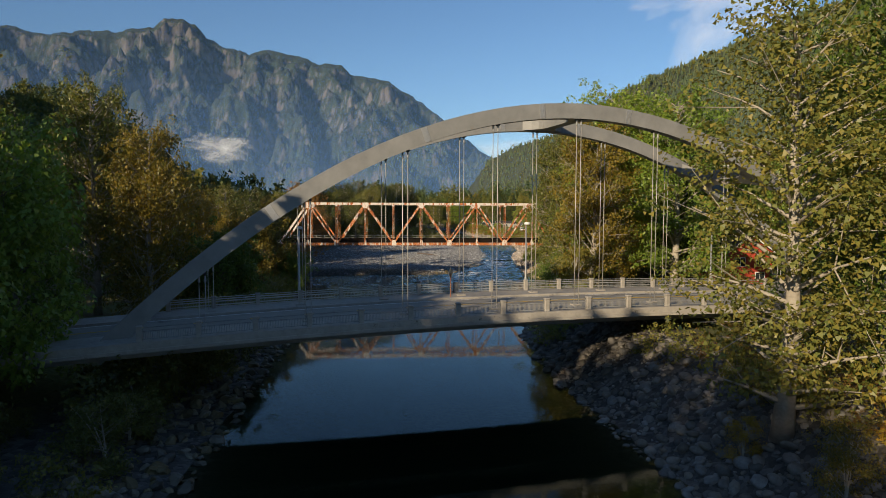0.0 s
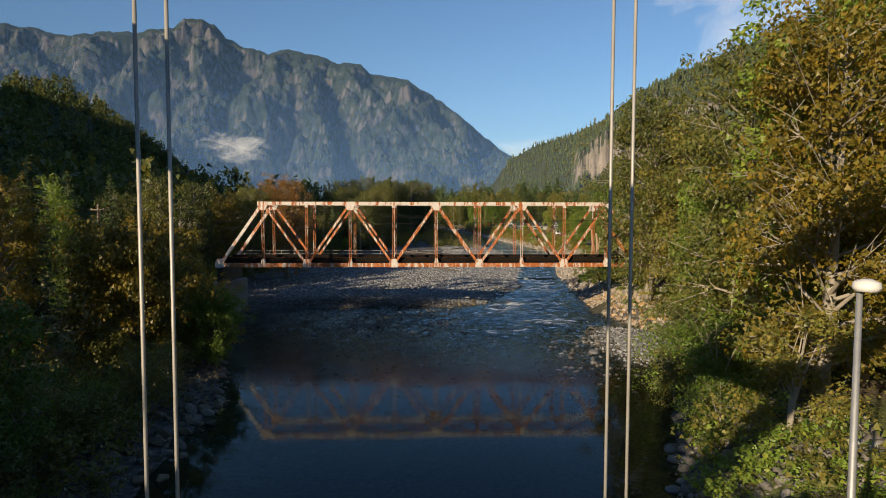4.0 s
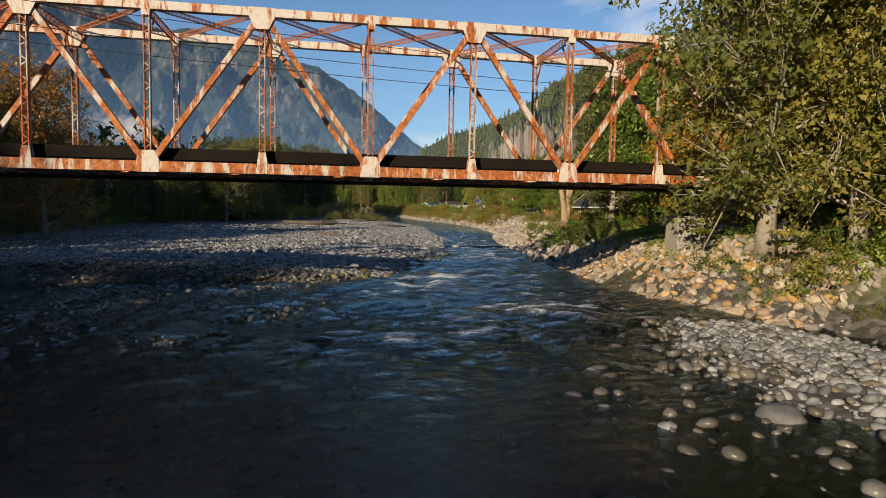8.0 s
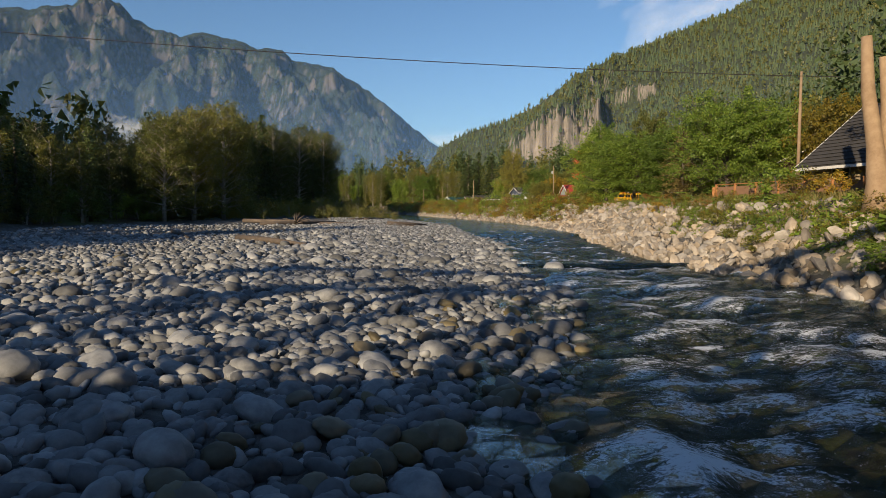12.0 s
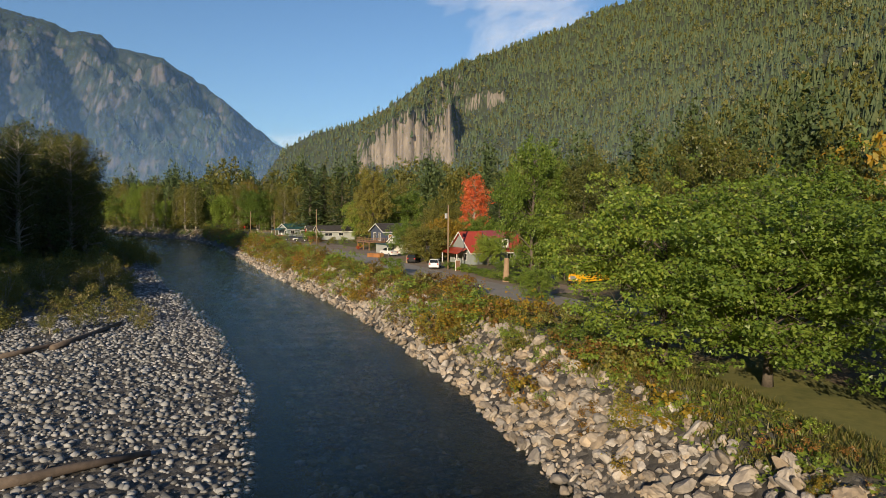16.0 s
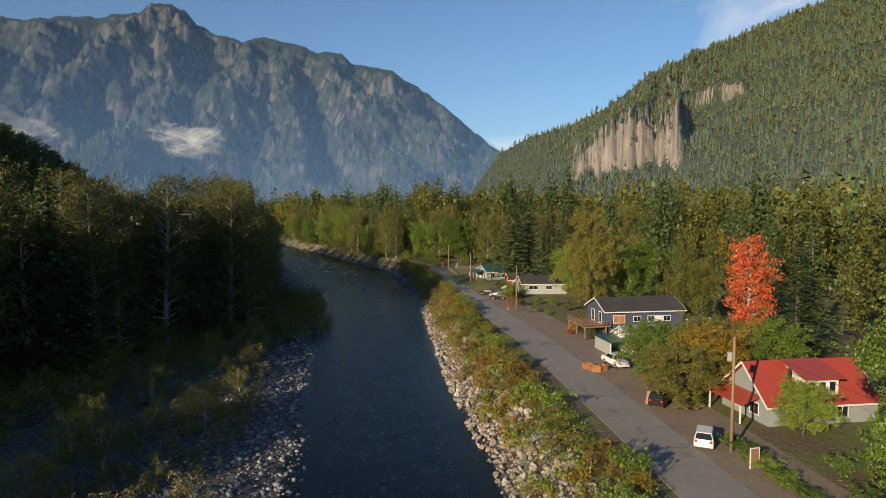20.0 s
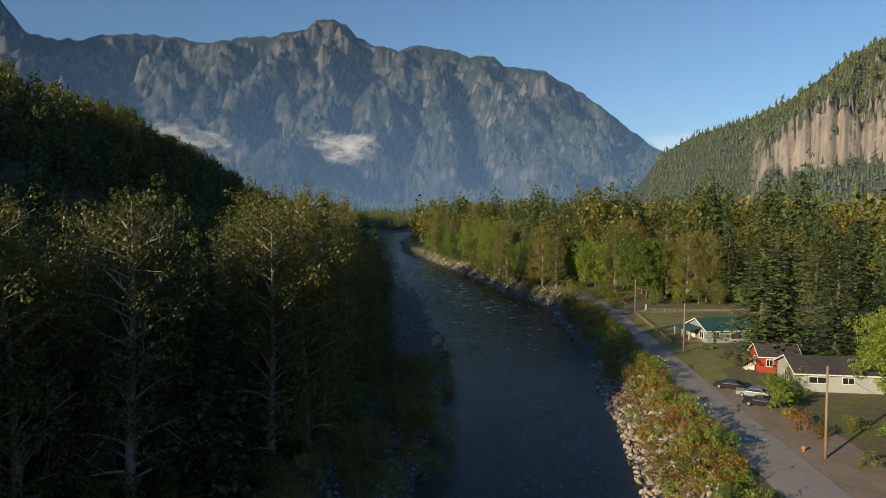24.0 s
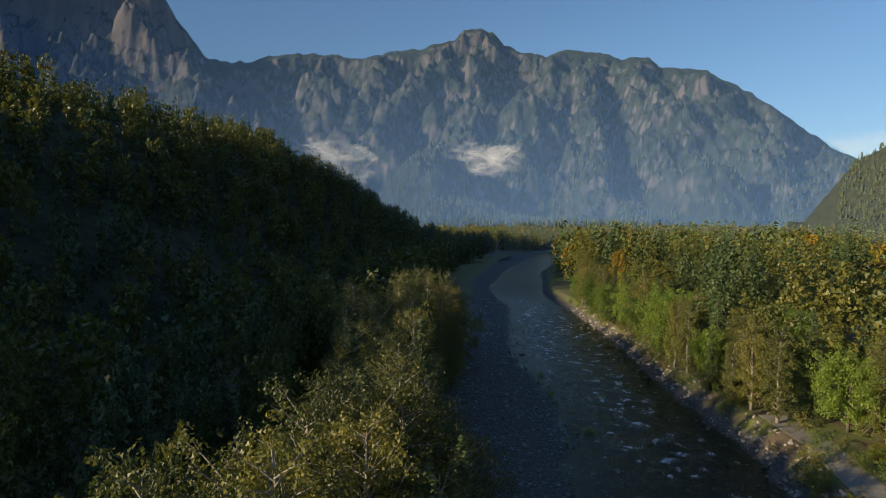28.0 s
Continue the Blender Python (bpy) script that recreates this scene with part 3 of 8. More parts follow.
def river():
    ys = np.concatenate([np.arange(-400, -40, 8.0), np.arange(-40, 115, 0.45), np.arange(115, 335, 3.0), np.arange(335, 640, 1.0), np.linspace(641, 1400, 50)])
    s = np.linspace(0, 1, 110)
    l, r = curve(LEFT, ys) - 4, curve(RIGHT, ys) + 12
    l = np.where((ys > -60) & (ys < 60), np.minimum(l, -48), l)
    x = l[:, None] + (r - l)[:, None] * s[None]
    y = np.repeat(ys[:, None], len(s), 1)
    rough, white = rapids(x, y)
    wave = wave_noise(x, y * 0.6, 11, 4, 0.45, 0.55)
    z = rough * 0.21 * wave
    crest = breakers(x, y) * np.clip(0.85 + 0.55 * wave_noise(x, y, 29, 3, 1.1, 0.7), 0.3, 1.2)
    z += 0.15 * crest
    white = np.clip(white + 0.14 * wave * np.minimum(white * 4, 1) + 0.74 * crest, 0, 1)
    n, m = x.shape
    i = np.arange(n * m).reshape(n, m)
    faces = np.stack([i[:-1, :-1], i[:-1, 1:], i[1:, 1:], i[1:, :-1]], -1).reshape(-1, 4)
    me = quick_mesh("water", np.stack([x, y, z], -1).reshape(-1, 3), faces, M["water"], True)
    c = me.color_attributes.new("flow", "FLOAT_COLOR", "POINT")
    shallow = np.exp(np.minimum(ground_z(x, y)[0], 0) / 0.5)
    c.data.foreach_set("color", np.stack([rough, white, shallow, rough * 0 + 1], -1).astype(np.float32).ravel())
    tagged(new("water", me), "dark clear river with white rapids over stones", "river", kind="structure")


river()


# ---- hills and mountains ----
def hill_grid(name, label, xs, ys, height, mat):
    x, y = np.meshgrid(xs, ys)
    z = height(x, y)
    n, m = x.shape
    i = np.arange(n * m).reshape(n, m)
    faces = np.stack([i[:-1, :-1], i[:-1, 1:], i[1:, 1:], i[1:, :-1]], -1).reshape(-1, 4)
    me = quick_mesh(name, np.stack([x, y, z], -1).reshape(-1, 3), faces, mat, True)
    return tagged(new(name, me), label, "hill", kind="structure")


def left_hill(x, y):
    """The wooded hill on the shaded side; it climbs towards the south, where its unseen crest is shaped to block the
    sun.
    """
    # South of y 150 the crest is out of view, raised to cast shade.
    crest = np.interp(y, [-1500, -800, -700, -590, -500, -350, -190, -105, 30, 95, 150, 210, 300, 380, 460, 640, 812, 950, 1100, 1400], [205, 200, 188, 165, 167, 166, 178, 178, 162, 130, 92, 76, 70, 84, 112, 124, 136, 104, 50, 6])
    far = np.interp(y, [-800, 100, 460, 812, 1100], [-360, -360, -400, -600, -640])
    foot = np.interp(y, [-800, 100, 330, 460, 812, 1100, 1400], [-110, -110, -130, -190, -330, -420, -520])
    t = smooth_step(0, 1, (foot - x) / (foot - far))
    crest = crest + 0.36 * np.maximum(far - x, 0) * smooth_step(300, 150, y)
    return crest * t + wave_noise(x, y, 21, 4, 0.012) * 5 * t * smooth_step(200, 400, y) - 1.5


hill_grid("left_hill", "steep dark wooded hill in shade", np.linspace(-1000, -90, 110), np.linspace(-1500, 1500, 200), left_hill, M["hill"])


# The big wooded hill: skyline elevation, distance of its crest and of its foot, by bearing from (12, 108).
HILL_SKY = ([-1, 2, 4.6, 8, 11.1, 14.6, 19.7, 23.1, 26.5, 30.3, 40, 60, 100, 130], [1, 5.2, 6.6, 7.5, 9.1, 11.6, 13.4, 14.5, 15.4, 16.9, 18.5, 20, 19, 12])
HILL_CREST = ([0, 5, 11, 15, 20, 30, 60, 100, 130], [1800, 1720, 1560, 1620, 1760, 1950, 1300, 950, 900])
HILL_FOOT = ([0, 5, 8, 14, 20, 30, 45, 60, 100, 130], [1560, 1450, 1230, 1130, 1000, 760, 520, 430, 380, 380])


def right_hill_polar(deg, r):
    crest, foot = np.interp(deg, *HILL_CREST), np.interp(deg, *HILL_FOOT)
    top = np.tan(np.radians(np.interp(deg, *HILL_SKY))) * crest + 18
    t = np.clip((r - foot) / (crest - foot), 0, 1.0)
    z = top * (0.80 * t + 0.20 * t * t)
    wob = wave_noise(deg * 1.3, r * 0.004, 51, 5, 1.0, 0.6) * 16
    face = smooth_step(8.0, 9.0, deg) * smooth_step(18.6, 13.5, deg + wob * 0.09)
    low = np.tan(np.radians(4.4)) * 1240 + wob * 1.2
    edge = 1262 + wob
    high = np.tan(np.radians(np.interp(deg, [8, 9.6, 12, 16.7, 18], [5.6, 7.8, 9.3, 11.8, 9.0]))) * 1262
    cliff = np.where(r < edge, np.minimum(np.maximum(r - 1010, 0) * 0.40, low), low + (high - low) * (0.75 * smooth_step(0, 30, r - edge) + 0.25 * smooth_step(34, 62, r - edge - wob)) + np.maximum(r - edge - 60, 0) * (top - high) / 330)
    z = z * (1 - face) + np.minimum(cliff, top) * face
    face2 = smooth_step(17, 18, deg) * smooth_step(22.5, 21, deg)
    z += face2 * 34 * (smooth_step(1470, 1492, r + wob) - smooth_step(1490, 1750, r))
    n = wave_noise(np.sin(np.radians(deg)) * r, np.cos(np.radians(deg)) * r, 23, 5, 0.010) * 13 * np.sin(np.pi * np.clip(t, 0, 1)) ** 0.6
    return np.where(t >= 1, top - (r - crest) * 0.5, z + n) - 2


def right_hill():
    bearing = np.concatenate([np.linspace(-2, 32, 260), np.linspace(32.5, 130, 90)])
    dist = np.concatenate([np.linspace(370, 1120, 70), np.linspace(1125, 1330, 75), np.linspace(1338, 2050, 80)])
    deg, r = np.meshgrid(bearing, dist)
    z = right_hill_polar(deg, r)
    x, y = 12 + np.sin(np.radians(deg)) * r, 108 + np.cos(np.radians(deg)) * r
    n, m = x.shape
    i = np.arange(n * m).reshape(n, m)
    faces = np.stack([i[:-1, :-1], i[:-1, 1:], i[1:, 1:], i[1:, :-1]], -1).reshape(-1, 4)
    me = quick_mesh("right_hill", np.stack([x, y, z], -1).reshape(-1, 3), faces, M["hill"], True)
    tagged(new("right_hill", me), "steep green conifer hill with a pale cliff", "hill", kind="structure")


right_hill()

# Skyline of the far mountain: bearing and elevation in degrees, seen from the middle of the valley.
SKYLINE = ([-75, -66, -60, -55, -52, -50.6, -50, -49.3, -48.6, -47.9, -46.3, -44.1, -43, -41.2, -37.3, -36.3, -34, -32.6, -30.4, -28.6, -27.4, -26.7, -25.3, -24.3, -23.4, -22, -19.8, -18.8, -17.8, -16.2, -15, -13.8, -12.8, -11.6, -10.9, -7.4, -5, -2.2, -1, 1.3, 3.2, 8, 20],
           [18, 20.5, 20.8, 19.6, 18.4, 16.8, 15.6, 14.9, 13.9, 13.1, 12.75, 12.9, 13.4, 13.6, 13.8, 13.5, 13.75, 14.15, 14.3, 14.85, 15.1, 15.85, 16.05, 15.6, 14.6, 14.1, 13.6, 14, 14.05, 13.7, 13.5, 13, 13.2, 12.95, 12.35, 11.8, 10.4, 8.6, 7.5, 5.6, 4.6, 3.4, 3])
# Spurs that run down from it: bearing, elevation, distance of each turn of the ridge.
SPURS = [[(-62, 18, 4000), (-61.2, 10.3, 3500), (-60, 6, 3000)], [(-57.5, 17, 4000), (-57.8, 10.3, 3500), (-57, 6, 3000)], [(-53, 17, 4000), (-54.6, 11.4, 3450), (-56, 6.5, 2950)],
         [(-50.7, 13.5, 3900), (-48, 9.6, 3350), (-43, 6.2, 2750)], [(-42.8, 13.2, 4000), (-43.4, 10.6, 3700), (-43.9, 7.4, 3350)], [(-38.3, 13.4, 4000), (-38.4, 11.2, 3700), (-38.2, 7.6, 3350)],
         [(-33.4, 13.9, 4000), (-34.8, 11.0, 3650), (-36.2, 7.0, 3250)], [(-26.8, 15.4, 4000), (-30.4, 10.8, 3450), (-34.0, 5.2, 2800)], [(-24.6, 15.2, 4000), (-24.9, 10.6, 3450), (-26.6, 5.8, 2850)],
         [(-18.5, 13.7, 4000), (-19.2, 10.8, 3600), (-23.4, 7.6, 3050), (-29.8, 4.8, 2550)], [(-15.9, 13.2, 4000), (-16.4, 9.4, 3500), (-15.8, 4.6, 2750)], [(-12.4, 12.8, 4000), (-10.6, 10.8, 3650), (-8.9, 7.6, 3150), (-8.0, 3.6, 2650)],
         [(-8.1, 11.8, 4000), (-6.4, 8.8, 3550), (-3.9, 4.2, 2850)], [(-4.0, 9.6, 4000), (-1.8, 6.2, 3550), (0.8, 3.2, 3000)]]


MOUNT = {}


def mountain():
    bearing = np.radians(np.linspace(-75, 20, 700))
    dist = np.concatenate([np.linspace(1750, 2500, 40), np.linspace(2510, 4060, 185), np.linspace(4080, 4200, 6)])
    b, r = np.meshgrid(bearing, dist)
    deg = np.degrees(b)
    wx, wy = np.sin(b) * r, np.cos(b) * r
    crest_r = 4050.0
    sky_tan = np.tan(np.radians(np.interp(deg, *SKYLINE)))
    top = sky_tan * crest_r + 30 + wave_noise(deg * 2.0, deg * 0, 41, 5, 1.0) * 8
    # bends that carry the ridges off the straight
    ux = wx + wave_noise(wx, wy, 45, 3, 0.0022) * 70 + wave_noise(wx, wy, 48, 3, 0.009) * 22
    uy = wy + wave_noise(wx, wy, 49, 3, 0.0022) * 70
    t = np.clip((r - 2100) / (crest_r - 2100), 0, 1)
    z = top * (0.08 * t + 0.24 * t ** 2 + 0.68 * smooth_step(0.78, 1.0, t))
    for line in SPURS:
        pts = [(math.sin(radians(d)) * q, math.cos(radians(d)) * q, math.tan(radians(e_)) * q + 30) for d, e_, q in line]
        for (xa, ya, za), (xb, yb, zb) in zip(pts, pts[1:]):
            dx, dy = xb - xa, yb - ya
            k = np.clip(((ux - xa) * dx + (uy - ya) * dy) / (dx * dx + dy * dy), 0, 1)
            away = np.hypot(ux - xa - k * dx, uy - ya - k * dy)
            ridge = za + (zb - za) * k - 1.2 * np.sqrt(away * away + 900) + 30
            z = np.maximum(z, ridge)
    body = smooth_step(0.04, 0.35, t) * smooth_step(1.0, 0.93, t)
    gully = wave_noise(ux * 0.0052, uy * 0.0034, 43, 5, 1.0, 0.55, True) - 1.15
    fine = wave_noise(wx, wy, 44, 5, 0.014, 0.62)
    z += (gully * 120 + fine * 34) * body
    # benches of rock under the crest
    bands = wave_noise(z * 0.016, deg * 0.5, 47, 3, 1.0)
    z += bands * 22 * smooth_step(0.66, 0.82, t) * smooth_step(1.0, 0.96, t)
    z = np.minimum(z, sky_tan * r * 0.985 + 24 * t)
    z = np.where(r > crest_r - 25, np.maximum(z, top - np.abs(r - crest_r) * 1.4), z)
    # low wooded knolls before it
    z = np.maximum(z, 0) + 96 * np.exp(-((deg + 27) / 5.5) ** 2 - ((r - 2300) / 190) ** 2) + 44 * np.exp(-((deg + 16) / 8) ** 2 - ((r - 2120) / 170) ** 2) + 40 * np.exp(-((deg + 36) / 4) ** 2 - ((r - 2400) / 160) ** 2)
    z += fine * 7 * smooth_step(0.0, 0.05, t) - 3
    x, y = np.sin(b) * r, 60 + np.cos(b) * r
    n, m = x.shape
    i = np.arange(n * m).reshape(n, m)
    faces = np.stack([i[:-1, :-1], i[:-1, 1:], i[1:, 1:], i[1:, :-1]], -1).reshape(-1, 4)
    me = quick_mesh("mountain", np.stack([x, y, z], -1).reshape(-1, 3), faces, M["mountain"], True)
    MOUNT.update(deg=np.degrees(bearing), r=dist, z=z)
    tagged(new("mountain", me), "jagged blue-grey mountain with rock bands and woods", "mountain", kind="structure")


mountain()


# ---- the road bridge: tied steel arch ----
UA, NA = Vector((0.948, 0.317, 0)).normalized(), Vector((-0.317, 0.948, 0)).normalized()
S0 = -15.8                       # middle of the arch along its axis
NEAR_RAIL, FAR_RAIL, NEAR_RIB, FAR_RIB = -94.1, -80.3, -91.75, -82.5


def on_bridge(s, n, z):
    return UA * (S0 + s) + NA * n + Vector((0, 0, z))


def deck_z(s):
    return 7.55 - 0.0007 * s * s


def rib_low(s):
    return 24.3 - 0.0131 * s * s


def strip(n0, n1, z0, z1, s0=-56.0, s1=56.0, steps=28):
    """A slab that follows the deck's camber."""
    b = Build()
    pts = []
    for k in range(steps + 1):
        s = s0 + (s1 - s0) * k / steps
        pts += [on_bridge(s, n0, deck_z(s) + z0), on_bridge(s, n1, deck_z(s) + z0), on_bridge(s, n1, deck_z(s) + z1), on_bridge(s, n0, deck_z(s) + z1)]
    f = [(0, 1, 2, 3), tuple(4 * steps + k for k in (3, 2, 1, 0))]
    for k in range(steps):
        for j in range(4):
            f.append((4 * k + j, 4 * k + (j + 1) % 4, 4 * k + 4 + (j + 1) % 4, 4 * k + 4 + j))
    return b.add(pts, f)


def road_bridge():
    br = thing("arch_bridge", "grey steel tied-arch road bridge over the river", "bridge", at=Matrix())
    part("deck", strip(-90.5, -83.7, -0.5, 0.0), M["asphalt"], br, "worn grey asphalt deck")
    for n0, n1 in ((-94.5, -90.5), (-83.7, -79.9)):
        part("sidewalk", strip(n0, n1, -0.45, 0.2), M["concrete"], br, "weathered concrete sidewalk with a kerb")
    for n0, n1 in ((-94.6, -94.25), (-80.15, -79.8)):
        part("fascia_beam", strip(n0, n1, -0.55, -0.3), M["concrete"], br)
    for n0, n1 in ((-92.15, -91.35), (-82.9, -82.1)):
        part("tie_girder", strip(n0, n1, -1.35, -0.5), M["arch_paint"], br)
    for n in (-87.10, -86.90):
        part("centre_line", strip(n - 0.06, n + 0.06, 0.002, 0.010), M["road_line_yellow"], br, "faded yellow centre line")
    for n in (-89.9, -84.1):
        part("edge_line", strip(n - 0.06, n + 0.06, 0.002, 0.010), M["white_paint"], br, "worn white edge line")
    for n in (NEAR_RIB, FAR_RIB):
        b = Build()
        pts, f, steps = [], [], 44
        for k in range(steps + 1):
            s = -38.5 + 77.0 * k / steps
            zl = rib_low(s)
            slope = Vector((1, 0, -0.0262 * s)).normalized()
            nx, nz = -slope.z, slope.x
            h = 1.3
            for dn, up in ((-0.45, 0), (0.45, 0), (0.45, h), (-0.45, h)):
                pts.append(on_bridge(s + nx * up, n + dn, zl + nz * up))
        f = [(0, 1, 2, 3), tuple(4 * steps + k for k in (3, 2, 1, 0))]
        for k in range(steps):
            for j in range(4):
                f.append((4 * k + j, 4 * k + (j + 1) % 4, 4 * k + 4 + (j + 1) % 4, 4 * k + 4 + j))
        rib = part("arch_rib", b.add(pts, f), M["arch_paint"], br)
        # bolted splice plates
        for s in (-26, -13.9, -3.7, 4.6, 14.9, 26):
            slope = Vector((1, 0, -0.0262 * s)).normalized()
            nx, nz = -slope.z, slope.x
            for dn in (-0.462, 0.462):
                plate = Build()
                c0 = on_bridge(s, n + dn, rib_low(s))
                ax = UA * slope.x + Vector((0, 0, slope.z))
                up = UA * nx + Vector((0, 0, nz))
                plate.prism([(-0.25, 0.05), (0.25, 0.05), (0.25, 1.25), (-0.25, 1.25)], ax, up, c0 - NA * 0.012, NA * 0.024)
                for i in range(4):
                    for j in range(9):
                        q = c0 + ax * (-0.18 + 0.12 * i) + up * (0.12 + 0.13 * j) + NA * (0.014 if dn > 0 else -0.014)
                        plate.beam(q - NA * 0.012, q + NA * 0.012, 0.045, 0.045)
                part("splice_plate", plate, M["galvanised"], rib, "riveted grey splice plate")
    # box struts between the ribs, flared where they meet them and lying along their slope
    for s in (-19.6, 0.6, 19.6):
        b, n0, n1, v, f = Build(), NEAR_RIB + 0.44, FAR_RIB - 0.44, [], []
        for k in range(17):
            t = k / 16
            w = 0.50 + 1.7 * abs(2 * t - 1) ** 5
            for ds, dz in ((-w, 0.08), (w, 0.08), (w, 1.12), (-w, 1.12)):
                v.append(on_bridge(s + ds, n0 + t * (n1 - n0), rib_low(s + ds) + dz))
        for k in range(16):
            for j in range(4):
                f.append((4 * k + j, 4 * k + (j + 1) % 4, 4 * k + 4 + (j + 1) % 4, 4 * k + 4 + j))
        part("strut", b.add(v, f + [(0, 1, 2, 3), (67, 66, 65, 64)]), M["arch_paint"], br)
    # hangers: two ropes each, with sockets above and a base plate
    for n in (NEAR_RIB, FAR_RIB):
        for k in range(-4, 5):
            s = 7.88 * k
            zt, zb = rib_low(s), deck_z(s) + 0.2
            h = Build()
            for ds in (-0.22, 0.22):
                h.tube([on_bridge(s + ds, n, zb + 0.1), on_bridge(s + ds, n, zt - 0.5)], 0.032, 6)
            ob = part("hanger", h, M["cable"], br, "pair of steel wire ropes", True)
            for ds in (-0.22, 0.22):
                part("socket", Build().tube([on_bridge(s + ds, n, zt - 0.62), on_bridge(s + ds, n, zt - 0.5), on_bridge(s + ds, n, zt - 0.2), on_bridge(s + ds, n, zt + 0.02)], [0.04, 0.1, 0.07, 0.06], 8), M["galvanised"], ob)
            b = Build()
            b.soft_box(-0.45, -0.3, 0, 0.45, 0.3, 0.14, 0.03, Matrix.Translation(on_bridge(s, n, zb - 0.01)) @ Matrix.Rotation(math.atan2(UA.y, UA.x), 4, "Z"))
            part("base_plate", b, M["concrete"], ob)
            b = Build()
            for ds in (-0.22, 0.22):
                b.beam(on_bridge(s + ds, n - 0.3, zt + 0.04), on_bridge(s + ds, n + 0.3, zt + 0.04), 0.16, 0.2)
            part("bracket", b, M["dark_steel"], ob)
    return br


road_bridge()
turn_b = Matrix.Rotation(math.atan2(UA.y, UA.x), 4, "Z")


def railing(n, kind, off):
    rail = thing("bridge_railing", "concrete posts with " + ("three steel rails and a picket panel" if kind else "cast iron panels under a pipe rail"), "railing", "bridge railings", Matrix())
    post = Build().soft_box(-0.2, -0.2, -0.1, 0.2, 0.2, 0.98, 0.03).soft_box(-0.23, -0.23, 0.98, 0.23, 0.23, 1.14, 0.05).mesh("post", M["concrete"])
    bars = Build()
    gap = 3.94
    if kind:
        for z in (0.30, 0.62, 0.82):
            bars.beam((0.2, 0, z), (gap - 0.2, 0, z), 0.05, 0.1)
        bars.beam((0.2, 0, 1.0), (gap - 0.2, 0, 1.0), 0.06, 0.06)
        bars.beam((0.2, 0, 0.12), (gap - 0.2, 0, 0.12), 0.05, 0.06)
        for k in range(24):
            x = 0.35 + k * (gap - 0.7) / 23
            bars.beam((x, 0, 0.12), (x, 0, 0.6), 0.02, 0.02, (1, 0, 0))
    else:
        bars.tube([(0.2, 0, 0.8), (0.35, 0, 0.98), (gap - 0.35, 0, 0.98), (gap - 0.2, 0, 0.8)], 0.035, 6)
        for z in (0.15, 0.72):
            bars.beam((0.2, 0, z), (gap - 0.2, 0, z), 0.04, 0.05)
        for k in range(30):
            x = 0.3 + k * (gap - 0.6) / 29
            bars.beam((x, 0, 0.15), (x, 0, 0.72), 0.02, 0.03, (1, 0, 0))
    panel = bars.mesh("panel", M["galvanised"] if kind else M["arch_paint"])
    for k in range(-9, 12):
        s = off + k * gap
        z = deck_z(s) + 0.18
        ob = part("post", post, None, rail)
        ob.matrix_basis = Matrix.Translation(on_bridge(s, n, z)) @ turn_b
        ob = part("panel", panel, None, rail)
        tilt = Matrix.Rotation(-math.atan2(deck_z(s + gap) - deck_z(s), gap), 4, "Y")
        ob.matrix_basis = Matrix.Translation(on_bridge(s, n, z)) @ turn_b @ tilt


railing(NEAR_RAIL, 0, -0.1)
railing(FAR_RAIL, 1, 0.1)


def street_lamp(s, n):
    z = deck_z(s) + 1.3
    lamp = thing("street_lamp", "grey steel street lamp on a concrete rail post", "street lamp", "bridge lamps", Matrix.Translation(on_bridge(s, n, z)) @ turn_b)
    part("pole", Build().tube([(0, 0, -0.05), (0, 0, 0.25), (0, 0, 0.3), (0, 0, 5.85)], [0.16, 0.15, 0.1, 0.075], 10), M["galvanised"], lamp, smooth=True)
    part("head", Build().tube([(0.05, -0.15, 5.9), (0.05, -0.15, 6.0), (0.05, -0.15, 6.12), (0.05, -0.15, 6.2)], [0.28, 0.33, 0.3, 0.12], 14), M["white_paint"], lamp, "white drum lamp head", True)


street_lamp(0.1, FAR_RAIL)
street_lamp(-23.6, FAR_RAIL)
street_lamp(23.7, FAR_RAIL)


# ---- the rail bridge: riveted through truss ----
PANEL, ZB, ZT, TRUSS_Y = 6.54, 8.42, 17.76, (0.0, 7.3)


def lattice(b, p, q, h, w=0.07):
    """Two thin chords with crossed lacing between p and q."""
    p, q = Vector(p), Vector(q)
    up = Vector((0, 0, h))
    b.beam(p, q, w, w)
    b.beam(p + up, q + up, w, w)
    n = max(2, round((q - p).length / h / 1.1))
    for k in range(n):
        a_, c_ = p.lerp(q, k / n), p.lerp(q, (k + 1) / n)
        b.beam(a_, c_ + up, 0.05, 0.03)
        b.beam(a_ + up, c_, 0.05, 0.03)


def rivets(b, x0, x1, z0, z1, y, step=0.16, r=0.022):
    nx, nz = max(1, int((x1 - x0) / step)), max(1, int((z1 - z0) / step))
    for i in range(nx + 1):
        for j in range(nz + 1):
            x, z = x0 + (x1 - x0) * i / nx, z0 + (z1 - z0) * j / nz
            b.add([(x - r, y, z), (x, y, z - r), (x + r, y, z), (x, y, z + r), (x, y - 0.016, z)], [(0, 1, 4), (1, 2, 4), (2, 3, 4), (3, 0, 4)])


